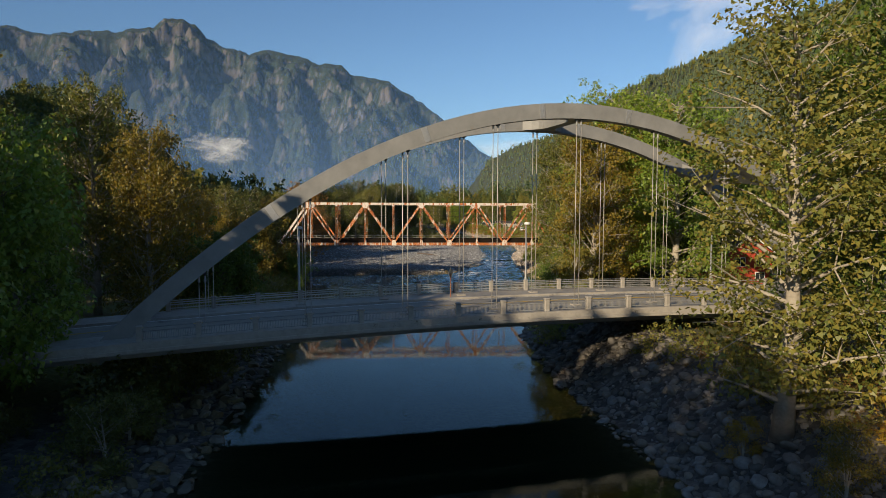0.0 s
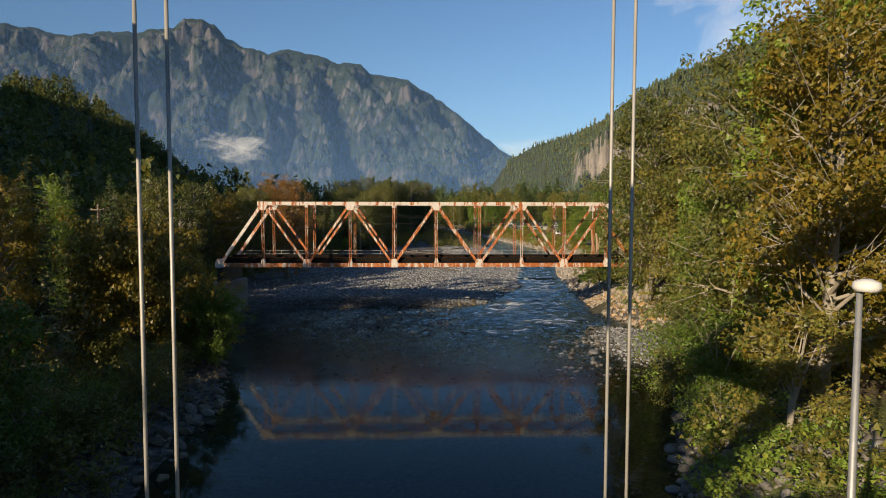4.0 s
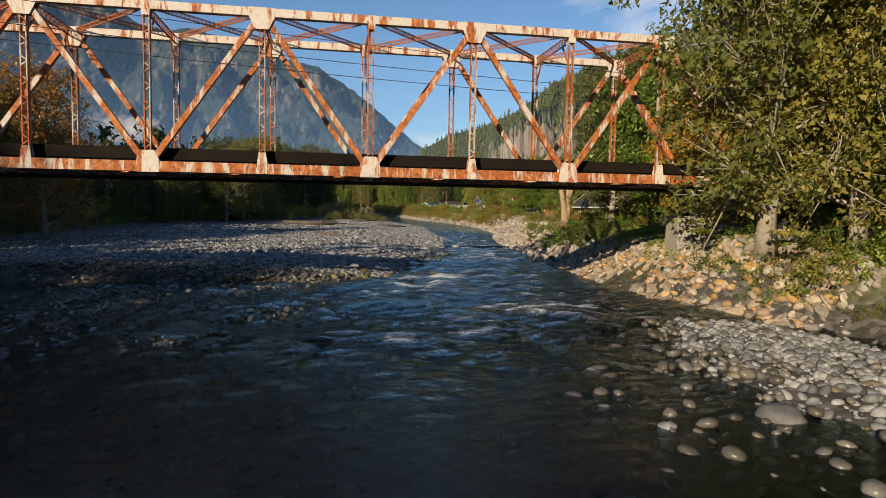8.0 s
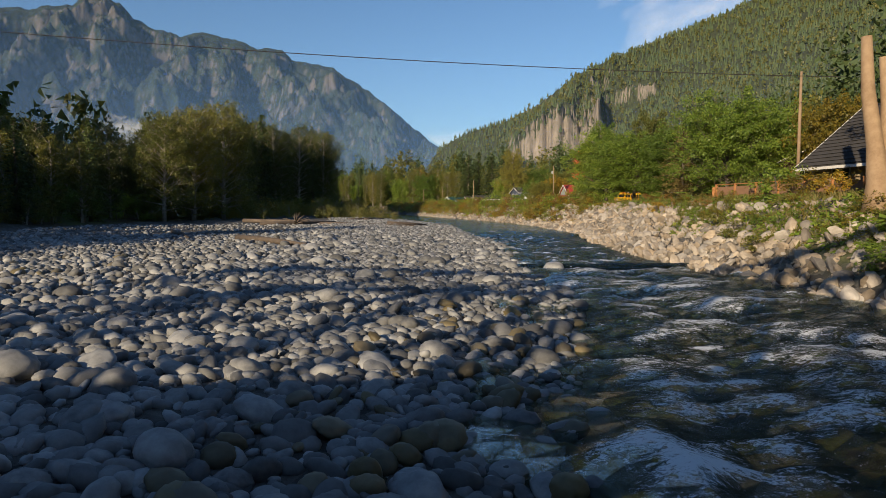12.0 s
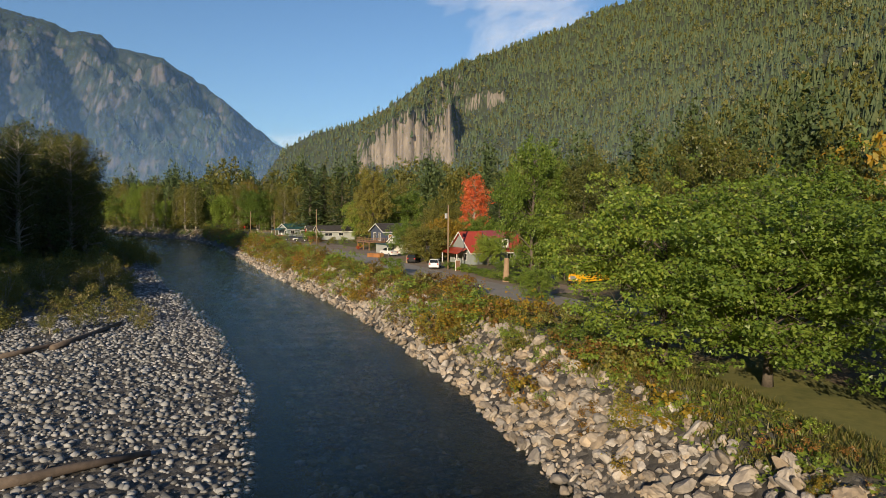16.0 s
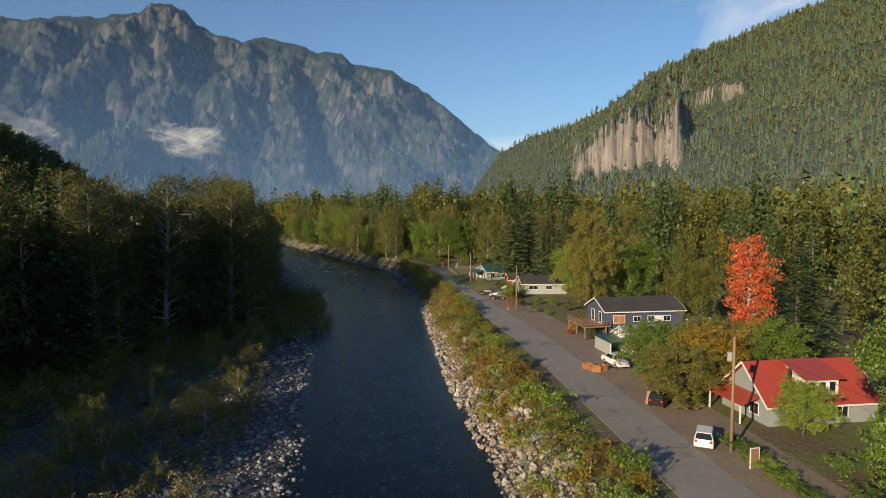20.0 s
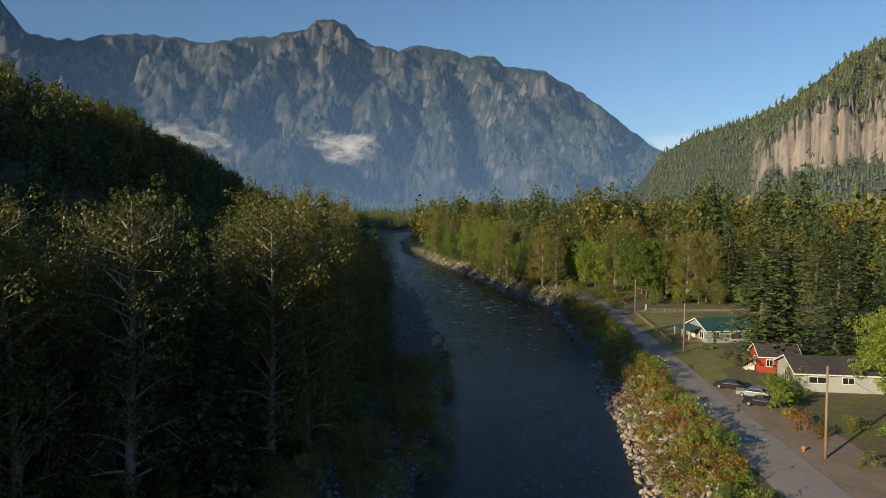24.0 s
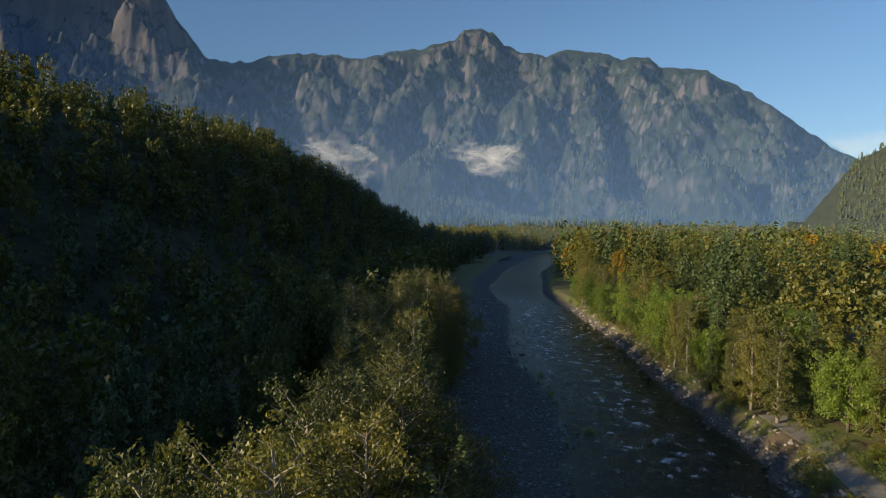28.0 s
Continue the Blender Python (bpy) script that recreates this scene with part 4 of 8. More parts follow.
def rail_bridge():
    br = thing("truss_bridge", "rust-streaked riveted steel railway truss bridge", "bridge", at=Matrix.Translation((0.21, -0.52, 0.1)) @ Matrix.Rotation(radians(6.15), 4, "Z"))
    x0, x1 = -6 * PANEL, 4 * PANEL
    for y in TRUSS_Y:
        for k in range(-6, 4):
            b = Build()
            b.beam((k * PANEL, y, ZB), ((k + 1) * PANEL, y, ZB), 0.4, 0.62, soft=0.015)
            if y == 0:
                rivets(b, k * PANEL + 0.9, k * PANEL + PANEL - 0.9, ZB - 0.24, ZB - 0.24, y - 0.2, 0.2)
                rivets(b, k * PANEL + 0.9, k * PANEL + PANEL - 0.9, ZB + 0.24, ZB + 0.24, y - 0.2, 0.2)
                rivets(b, k * PANEL + 2.2, k * PANEL + 3.6, ZB - 0.1, ZB + 0.1, y - 0.2, 0.13)
            part("bottom_chord", b, M["rust"], br, "rusty bottom chord with rows of rivets")
        for k in range(-5, 3):
            part("top_chord", Build().beam((k * PANEL, y, ZT), ((k + 1) * PANEL, y, ZT), 0.5, 0.5, soft=0.015), M["rust_pale"], br)
        part("end_post", Build().beam((x0, y, ZB), (-5 * PANEL, y, ZT), 0.46, 0.46, (0, 1, 0), 0.015), M["rust_pale"], br)
        part("end_post", Build().beam((x1, y, ZB), (3 * PANEL, y, ZT), 0.46, 0.46, (0, 1, 0), 0.015), M["rust"], br)
        for k in range(-5, 4):
            main = k % 2 != 0
            b = Build()
            for dx in (-0.16, 0.16):
                b.beam((k * PANEL + dx, y, ZB), (k * PANEL + dx, y, ZT), 0.06, 0.34, (0, 1, 0))
            for j in range(16):
                z = ZB + 0.5 + j * (ZT - ZB - 1) / 15
                b.beam((k * PANEL - 0.16, y - 0.16, z), (k * PANEL + 0.16, y - 0.16, z + (0.5 if j % 2 else -0.5) * 0.5), 0.02, 0.06)
            part("vertical", b, M["rust"], br)
        # Warren diagonals between the gussets below (even) and above (odd)
        for k in range(-5, 3):
            lo, hi = (k, k + 1) if k % 2 == 0 else (k + 1, k)
            b = Build()
            b.beam((lo * PANEL, y, ZB), (hi * PANEL, y, ZT), 0.34, 0.36, (0, 1, 0), 0.012)
            part("diagonal", b, M["rust"], br)
        for k in range(-6, 5):
            main_low, w = k % 2 == 0, 0.62
            if main_low:
                pts = [(-0.62, -0.34), (0.62, -0.34), (0.62, 0.42), (0.38, 0.95), (-0.38, 0.95), (-0.62, 0.42)]
            else:
                pts = [(-0.3, -0.3), (0.3, -0.3), (0.3, 0.4), (0.2, 1.0), (-0.2, 1.0), (-0.3, 0.4)]
            b = Build()
            for dy in (-0.222, 0.208):
                b.prism(pts, (1, 0, 0), (0, 0, 1), (k * PANEL, y + dy, ZB), (0, 0.014, 0))
            if y == 0:
                rivets(b, k * PANEL - (0.5 if main_low else 0.2), k * PANEL + (0.5 if main_low else 0.2), ZB - 0.25, ZB + 0.4, y - 0.222)
            part("gusset", b, M["rust_pale"], br, "riveted gusset plate with peeling pale paint")
        for k in range(-5, 4):
            pts = [(-0.75, 0.27), (0.75, 0.27), (0.75, -0.3), (0.4, -1.0), (-0.4, -1.0), (-0.75, -0.3)] if k % 2 else [(-0.28, 0.25), (0.28, 0.25), (0.22, -0.6), (-0.22, -0.6)]
            b = Build()
            for dy in (-0.272, 0.258):
                b.prism(pts, (1, 0, 0), (0, 0, 1), (k * PANEL, y + dy, ZT), (0, 0.014, 0))
            if y == 0 and k % 2:
                rivets(b, k * PANEL - 0.55, k * PANEL + 0.55, ZT - 0.3, ZT + 0.15, y - 0.272)
            part("gusset", b, M["rust_pale"], br, "riveted gusset plate with peeling pale paint")
    # floor: beams, stringers, sleepers and rails
    for k in range(-6, 5):
        part("floor_beam", Build().beam((k * PANEL, TRUSS_Y[0], ZB + 0.05), (k * PANEL, TRUSS_Y[1], ZB + 0.05), 0.3, 0.8), M["dark_steel"], br)
    for y in (2.75, 4.55):
        part("stringer", Build().beam((x0, y, ZB + 0.15), (x1, y, ZB + 0.15), 0.3, 0.7), M["dark_steel"], br)
    for k in range(int((x1 - x0) / 0.62)):
        x = x0 + 0.3 + k * 0.62
        part("sleeper", Build().box(x - 0.13, 0.75, ZB + 0.5, x + 0.13, 6.55, ZB + 0.74), M["dark_steel"], br)
    for y in (0.62, 6.68):
        part("guard_timber", Build().soft_box(x0, y - 0.12, ZB + 0.45, x1, y + 0.12, ZB + 1.15, 0.02), M["tarred_timber"], br, "dark weathered timber along the deck")
    for y in (2.93, 4.37):
        part("rail", Build().soft_box(x0, y - 0.04, ZB + 0.74, x1, y + 0.04, ZB + 0.9, 0.01), M["rust_red"], br)
    # sway frames and top laterals, laced
    for k in range(-5, 4):
        b = Build()
        lattice(b, (k * PANEL, TRUSS_Y[0] + 0.25, ZT - 0.45), (k * PANEL, TRUSS_Y[1] - 0.25, ZT - 0.45), 0.5)
        for s in (0, 1):
            ya, yb = (TRUSS_Y[0] + 0.2, TRUSS_Y[0] + 1.5) if s == 0 else (TRUSS_Y[1] - 0.2, TRUSS_Y[1] - 1.5)
            b.beam((k * PANEL, ya, ZT - 2.0), (k * PANEL, yb, ZT - 0.5), 0.09, 0.09)
        part("sway_frame", b, M["rust_red"], br, "red laced sway frame")
    for k in range(-5, 3):
        for a_, c_ in ((0, 1), (1, 0)):
            b = Build()
            lattice(b, (k * PANEL, TRUSS_Y[a_], ZT - 0.12), ((k + 1) * PANEL, TRUSS_Y[c_], ZT - 0.12), 0.28, 0.06)
            part("lateral", b, M["rust_red"], br, "red laced lateral bracing")
    # bottom laterals
    for k in range(-6, 4):
        for a_, c_ in ((0, 1), (1, 0)):
            part("bottom_lateral", Build().beam((k * PANEL, TRUSS_Y[a_], ZB - 0.25), ((k + 1) * PANEL, TRUSS_Y[c_], ZB - 0.25), 0.12, 0.1), M["rust"], br)
    # far walkway handrail
    for k in range(32):
        x = x0 + 1 + k * 2.05
        part("rail_post", Build().tube([(x, 10.1, ZB + 0.4), (x, 10.1, ZB + 1.65)], 0.03, 6), M["galvanised"], br)
    for z in (1.1, 1.6):
        part("handrail", Build().tube([(x0, 10.1, ZB + z), (x1, 10.1, ZB + z)], 0.022, 6), M["galvanised"], br)
    part("edge_girder", Build().soft_box(x0, 10.2, ZB - 0.5, x1, 10.4, ZB + 0.45, 0.02), M["dark_steel"], br, "dark edge girder under the walkway")
    for k in range(-6, 5):
        part("bracket", Build().beam((k * PANEL, 7.5, ZB), (k * PANEL, 10.2, ZB), 0.16, 0.4), M["dark_steel"], br)
    part("walkway", Build().box(x0, 7.6, ZB + 0.25, x1, 10.2, ZB + 0.4), M["dark_steel"], br)


rail_bridge()
for px, py, deep, high, label in ((25.4, 7.5, 2.4, 6.0, "pale concrete bridge pier with a chipped face"), (28.6, 0.2, 8.2, 5.3, "concrete abutment among the trees under the rail bridge"), (-41.0, 0.2, 8.2, 5.3, "pale concrete abutment under the rail bridge")):
    pier = thing("bridge_pier", label, "bridge pier", "rail bridge piers", Matrix())
    part("shaft", Build().soft_box(px - 1.4, py, -1.0, px + 1.4, py + deep, high, 0.08), M["concrete"], pier)
    part("bearing", Build().soft_box(px - 0.5, py + 0.3, high, px + 0.5, py + deep - 0.3, ZB - 0.31, 0.05), M["dark_steel"], pier)


# ---- plants ----
def leaf_blades(rng, centres, size, up=0.45, stretch=1.5, out=None):
    """Small pointed blades of leaf round the given centres; turned every way, rather upwards and outwards."""
    n = len(centres)
    nrm = rng.normal(size=(n, 3))
    nrm[:, 2] = np.abs(nrm[:, 2]) + up
    if out is not None:
        nrm += out * 0.7
    nrm /= np.linalg.norm(nrm, axis=1)[:, None]
    t = np.cross(nrm, rng.normal(size=(n, 3)))
    t /= np.linalg.norm(t, axis=1)[:, None] + 1e-9
    b = np.cross(nrm, t)
    s = (size * (0.6 + 0.8 * rng.rand(n)))[:, None]
    q = np.stack([centres - t * s * 0.45 * stretch, centres + b * s * 0.5 + t * s * 0.3, centres - b * s * 0.5 + t * s * 0.35], 1)
    return q.reshape(-1, 3), np.arange(3 * n).reshape(n, 3)


def fitted(wood, v, f, height, radius):
    """Bring a grown plant to its height and spread."""
    kz = height / np.percentile(v[:, 2], 99.7)
    kr = radius / np.percentile(np.hypot(v[:, 0], v[:, 1]), 96)
    v = v * np.array([kr, kr, kz])
    wood.v = [(p[0] * kr, p[1] * kr, min(p[2] * kz, height)) for p in wood.v]
    return wood, (v, f)


def broadleaf(seed, height, radius, base, leaves, size, limbs=14, stems=1, flat=0.75, gaps=0.0, sides=7, tuft=1.0):
    """Trunk with limbs, and a crown of leaf clumps carried by them; base: where the crown begins, as a share of the height."""
    rng = np.random.RandomState(seed)
    wood, tips = Build(), []
    for st in range(stems):
        lean = rng.normal(size=2) * 0.04 * height if stems == 1 else rng.normal(size=2) * 0.13 * height
        pts = [Vector((lean[0] * t * t + 0.012 * height * math.sin(5 * t + st), lean[1] * t * t + 0.012 * height * math.cos(4 * t), height * 0.94 * t)) for t in (0, 0.12, 0.3, 0.5, 0.7, 0.88, 1)]
        r0 = (0.020 * height + 0.05) / stems ** 0.4
        wood.tube(pts, [r0 * k for k in (1.35, 1.0, 0.82, 0.62, 0.42, 0.22, 0.06)], sides)
        for i in range(limbs // stems):
            t = base + (0.97 - base) * ((i + rng.rand()) / (limbs // stems))
            k = min(5, int(t * 6))
            p0 = pts[0].lerp(pts[-1], t)
            p0.x, p0.y = lean[0] * t * t, lean[1] * t * t
            az = i * 2.399 + rng.rand()
            shape = math.sin(math.pi * min(1, 0.12 + 0.88 * (t - base) / (1 - base)) ** 0.8) ** 0.7
            ln = radius * (0.45 + 0.65 * shape) * (0.75 + 0.45 * rng.rand())
            rise = ln * (0.25 + 0.5 * rng.rand()) * (1 if t > base + 0.15 else 0.5)
            p1 = p0 + Vector((math.cos(az) * ln * 0.55, math.sin(az) * ln * 0.55, rise * 0.65))
            p2 = p0 + Vector((math.cos(az) * ln, math.sin(az) * ln, rise))
            rl = r0 * 0.36 * (1 - 0.6 * t)
            wood.tube([p0, p1, p2], [rl, rl * 0.6, rl * 0.2], 5, False)
            tips += [(p1, ln * 0.34 * tuft), (p2, ln * 0.36 * tuft), (p1.lerp(p2, 0.5), ln * 0.34 * tuft)]
            for s in range(2 if tuft == 1 else 6):
                d = Vector(rng.normal(size=3)) * ln * 0.3
                tips.append((p2 + d, ln * 0.26 * tuft))
                wood.tube([p1, p2 + d], [rl * 0.35, rl * 0.1], 4, False)
        tips.append((pts[-1], radius * 0.25))
    tips = [x for x in tips if rng.rand() > gaps]
    w = np.array([r ** 1.6 for _, r in tips])
    pick = rng.choice(len(tips), leaves, p=w / w.sum())
    c = np.array([tuple(p) for p, _ in tips])[pick]
    r = np.array([q for _, q in tips])[pick]
    d = rng.normal(size=(leaves, 3))
    d /= np.linalg.norm(d, axis=1)[:, None]
    c = c + d * (r * (0.35 + 0.75 * rng.rand(leaves) ** 0.5))[:, None] * np.array([1, 1, flat])
    c[:, 2] = np.maximum(c[:, 2], height * base * 0.7)
    v, f = leaf_blades(rng, c, size, out=d)
    return fitted(wood, v, f, height, radius)


def conifer(seed, height, radius, base, whorls, size, per=7, droop=0.25):
    """Straight trunk, drooping whorled branches with sprays of needles, thin at the top."""
    rng = np.random.RandomState(seed)
    wood = Build()
    r0 = 0.013 * height + 0.06
    wood.tube([(0, 0, 0), (0, 0, height * 0.3), (0, 0, height * 0.7), (0, 0, height)], [r0 * 1.2, r0 * 0.85, r0 * 0.45, 0.02], 7)
    cen, siz = [], []
    for i in range(whorls):
        t = (i + 0.5 * rng.rand()) / whorls
        z = height * (base + (1 - base) * t)
        rad = radius * (1 - t) ** 0.8 * (0.75 + 0.5 * rng.rand()) + 0.25
        for k in range(per):
            az = rng.rand() * 6.283
            ln = rad * (0.65 + 0.5 * rng.rand())
            dz = -droop * ln * (0.5 + rng.rand())
            m = max(3, int(ln / size * 1.6))
            for j in range(m):
                f = (j + 0.6) / m
                sp = (rng.rand() - 0.5) * ln * 0.35 * f
                cen.append((math.cos(az) * ln * f - math.sin(az) * sp, math.sin(az) * ln * f + math.cos(az) * sp, z + dz * f * f + rng.normal() * 0.12))
            if k < 2:
                wood.tube([(0, 0, z), (math.cos(az) * ln * 0.8, math.sin(az) * ln * 0.8, z + dz * 0.6)], [0.05, 0.015], 4, False)
    v, f = leaf_blades(rng, np.array(cen), size, 0.9, 1.9)
    return fitted(wood, v, f, height, radius)


def plant_kind(name, made, bark):
    wood, (v, f) = made
    return wood.mesh(name + "_trunk", M[bark], True), quick_mesh(name + "_crown", v, f, M["green_leaf"])


KIND = {
    "maple": [plant_kind("maple", broadleaf(s, 13, 5.4, 0.14, 24000, 0.30, 44, 1, tuft=0.7), "bark") for s in (1, 2)],
    "green_maple": [plant_kind("green_maple", broadleaf(s, 13, 5.4, 0.16, 42000, 0.23, 60, 1, flat=0.5, tuft=0.62), "bark") for s in (23, 24)],
    "cottonwood": [plant_kind("cottonwood", broadleaf(s, 26, 5.6, 0.08, 24000, 0.32, 66, 1, gaps=0.12, tuft=0.75), "pale_bark") for s in (3, 4, 5)],
    "alder": [plant_kind("alder", broadleaf(s, 24, 3.8, 0.08, 8500, 0.39, 50, 1, gaps=0.06), "pale_bark") for s in (6, 7, 8, 9)],
    "fir": [plant_kind("fir", conifer(s, 24, 3.6, 0.05, 46, 0.36, 9), "bark") for s in (10, 11, 12)],
    "pine": [plant_kind("pine", conifer(20, 10, 3.0, 0.10, 30, 0.15, 9, 0.1), "bark")],
    "big_maple": [plant_kind("big_maple", broadleaf(s, 21, 5.6, 0.07, 34000, 0.29, 46, 1, gaps=0.14, tuft=0.7), "bark") for s in (21, 22)],
    "shrub": [plant_kind("shrub", broadleaf(s, 2.4, 1.3, 0.02, 1300, 0.17, 16, 3), "bark") for s in (13, 14, 15)],
    "willow": [plant_kind("willow", broadleaf(s, 5.0, 1.9, 0.02, 5200, 0.13, 30, 4, gaps=0.1), "pale_bark") for s in (16, 17)],
    "birch": [plant_kind("birch", broadleaf(s, 25, 4.6, 0.08, 17000, 0.25, 60, 1, gaps=0.15), "pale_bark") for s in (18, 19)],
}
WORDS = {"maple": ("broad maple", "tree"), "green_maple": ("broad leafy maple", "tree"), "big_maple": ("tall maple", "tree"), "cottonwood": ("tall cottonwood", "tree"), "alder": ("slender alder", "tree"), "fir": ("tall conifer", "tree"), "pine": ("broad young pine", "tree"),
         "shrub": ("low leafy shrub", "shrub"), "willow": ("willow bush", "shrub"), "birch": ("tall birch", "tree")}
TONES = {"olive_leaf": "with olive leaves", "shade_leaf": "with shade-darkened olive leaves", "green_leaf": "with green leaves", "alder_leaf": "with olive green leaves", "gold_leaf": "turning autumn gold", "red_leaf": "in bright red autumn leaf", "rust_leaf": "turning rusty brown", "needle": "with dark green needles", "bronze_needle": "with bronze yellow needles"}
planted = random.Random(7)
FIRST = {}


def plant(kind, x, y, height, leaf, where, wide=1.0, z=None, n=None):
    """One tree or shrub of the given height, standing on the ground."""
    forms = KIND[kind]
    k = planted.randrange(len(forms)) if n is None else n
    trunk, crown = forms[k]
    own = {"big_maple": 21, "maple": 13, "green_maple": 13, "cottonwood": 26, "alder": 24, "fir": 24, "pine": 10, "shrub": 2.4, "willow": 5.0, "birch": 25}[kind]
    s = height / own
    m = Matrix.Translation((x, y, (gz(x, y) if z is None else z) - 0.12)) @ Matrix.Rotation(planted.random() * 6.283, 4, "Z") @ Matrix.Diagonal((s * wide, s * wide, s, 1))
    words, cat = WORDS[kind]
    root = thing(cat if cat == "shrub" else kind.replace("big_", "").replace("green_", "") + "_tree", f"{words} {TONES[leaf]} {where}", cat, {"tree": "trees along the river", "shrub": "shrubs on the banks"}[cat])
    root.matrix_basis = m
    part("trunk" if cat == "tree" else "stem", trunk, None, root)
    ob = part("crown" if cat == "tree" else "leaves", crown, None, root)
    ob.material_slots[0].link = "OBJECT"
    ob.material_slots[0].material = M[leaf]
    return root


# beside the road bridge
for x, y, h, leaf, kind in ((22.5, -112.5, 25, "alder_leaf", "birch"), (31, -108, 29, "green_leaf", "cottonwood"), (38, -116, 26, "gold_leaf", "birch"), (27, -119, 15, "gold_leaf", "alder"), (34, -101, 24, "green_leaf", "cottonwood")):
    plant(kind, x, y, h, leaf, "by the road bridge", 1.45 if kind == "birch" else 1.0)
for x, y, h, leaf in ((22, -119.5, 4.5, "gold_leaf"), (20.5, -112, 3.2, "gold_leaf"), (23, -105, 3.5, "alder_leaf"), (24.5, -123, 5, "alder_leaf")):
    plant("willow", x, y, h, leaf, "on the stony bank")
for x, y, h, leaf, kind, w in ((22.5, -57, 25, "gold_leaf", "cottonwood", 1.2), (28, -50, 31, "green_leaf", "cottonwood", 1.3), (34, -57, 29, "green_leaf", "cottonwood", 1.3), (24, -42, 27, "alder_leaf", "cottonwood", 1.2), (31, -40, 30, "green_leaf", "cottonwood", 1.2), (37, -46, 27, "green_leaf", "maple", 0.9), (26.5, -31, 20, "green_leaf", "cottonwood", 1.2), (31.5, -24, 20, "green_leaf", "maple", 0.85), (36, -33, 24, "green_leaf", "cottonwood", 1.3), (25.6, -2.4, 30, "alder_leaf", "cottonwood", 1.3), (29.5, -4.5, 27, "alder_leaf", "cottonwood", 1.2), (33, -14, 20, "green_leaf", "maple", 0.8), (37, -8, 18, "green_leaf", "maple", 0.9), (41, -17, 20, "gold_leaf", "maple", 0.9), (42, 2, 17, "green_leaf", "maple", 0.9), (36, 10, 16, "gold_leaf", "maple", 0.8)):
    plant(kind, x, y, h, leaf, "on the bank between the bridges", w)
for x, y, h, leaf in ((19, -60, 9, "alder_leaf"), (18.5, -50, 8, "green_leaf"), (18.8, -44, 8, "alder_leaf"), (19.5, -38, 8.5, "green_leaf"), (25, -33, 7, "gold_leaf"), (17.2, -54, 5, "green_leaf"), (18, -41, 5, "alder_leaf"), (23.5, -36, 9, "alder_leaf"), (31, -20, 5, "alder_leaf"), (33, -6, 5, "gold_leaf"), (34, -1, 4, "alder_leaf"), (30, -10, 3, "gold_leaf")):
    plant("willow", x, y, h, leaf, "leaning over the water", 1.3)
# round the red house beyond the road bridge
for x, y, h, leaf, kind in ((62, -42, 24, "green_leaf", "maple"), (70, -55, 22, "gold_leaf", "maple"), (58, -26, 26, "green_leaf", "fir"), (66, -22, 24, "green_leaf", "maple"), (78, -35, 27, "alder_leaf", "cottonwood"), (55, -62, 12, "green_leaf", "maple"), (48, -30, 22, "green_leaf", "maple"), (74, -70, 25, "gold_leaf", "cottonwood"), (64, -84, 23, "green_leaf", "cottonwood"), (52, -97, 24, "alder_leaf", "cottonwood"), (46, -120, 26, "green_leaf", "cottonwood")):
    plant(kind, x, y, h, leaf, "near the red house")
# the far bank between the bridges
for x, y, h, leaf, kind in ((-33, -39, 21, "gold_leaf", "maple"), (-31, -27, 13, "gold_leaf", "maple"), (-27.5, -33, 12, "green_leaf", "maple"), (-39, -48, 24, "gold_leaf", "cottonwood"), (-44, -37, 26, "needle", "fir"), (-36, -62, 26, "gold_leaf", "cottonwood"), (-46, -57, 28, "needle", "fir"), (-33, -76, 25, "gold_leaf", "cottonwood"), (-28, -68, 14, "green_leaf", "maple"), (-42, -72, 30, "alder_leaf", "cottonwood"), (-52, -47, 29, "gold_leaf", "cottonwood"), (-57, -62, 31, "alder_leaf", "cottonwood"), (-50, -28, 24, "green_leaf", "cottonwood"), (-45, -16, 16, "gold_leaf", "maple"), (-56, -14, 26, "needle", "fir"), (-40, -88, 24, "needle", "fir"), (-34, -97, 22, "green_leaf", "cottonwood"), (-30, -108, 20, "green_leaf", "maple"), (-48, -84, 30, "alder_leaf", "alder"), (-56, -78, 32, "needle", "fir"), (-27, -117, 24, "needle", "fir"), (-25, -128, 22, "green_leaf", "cottonwood"), (-62, -33, 30, "gold_leaf", "cottonwood"), (-70, -50, 31, "alder_leaf", "cottonwood"), (-66, -72, 33, "gold_leaf", "cottonwood"), (-47, -8, 13, "green_leaf", "maple"), (-52, 0, 18, "gold_leaf", "maple"), (-61, 4, 27, "needle", "fir")):
    plant(kind, x, y, h * (1.0 if y < -66 else 0.74), leaf, "on the shaded bank")
# Unseen trees added behind the camera's start to shade bridge and stones.
for x, y, h in ((-17, -163, 29), (-23, -158, 27), (-15, -172, 28), (-20, -178, 30), (-27, -168, 28), (-13, -186, 29), (-18, -194, 27), (-30, -150, 26), (-33, -141, 25)):
    plant("cottonwood", x, y, h, "alder_leaf", "on the shaded bank", 1.2)
for k in range(26):
    y = -112 + k * 4.2
    plant("willow", float(curve(LEFT, y)) - 4.5 - 3 * planted.random(), y, 4 + 3 * planted.random(), planted.choice(("green_leaf", "alder_leaf", "alder_leaf")), "below the shaded bank", 1.4)
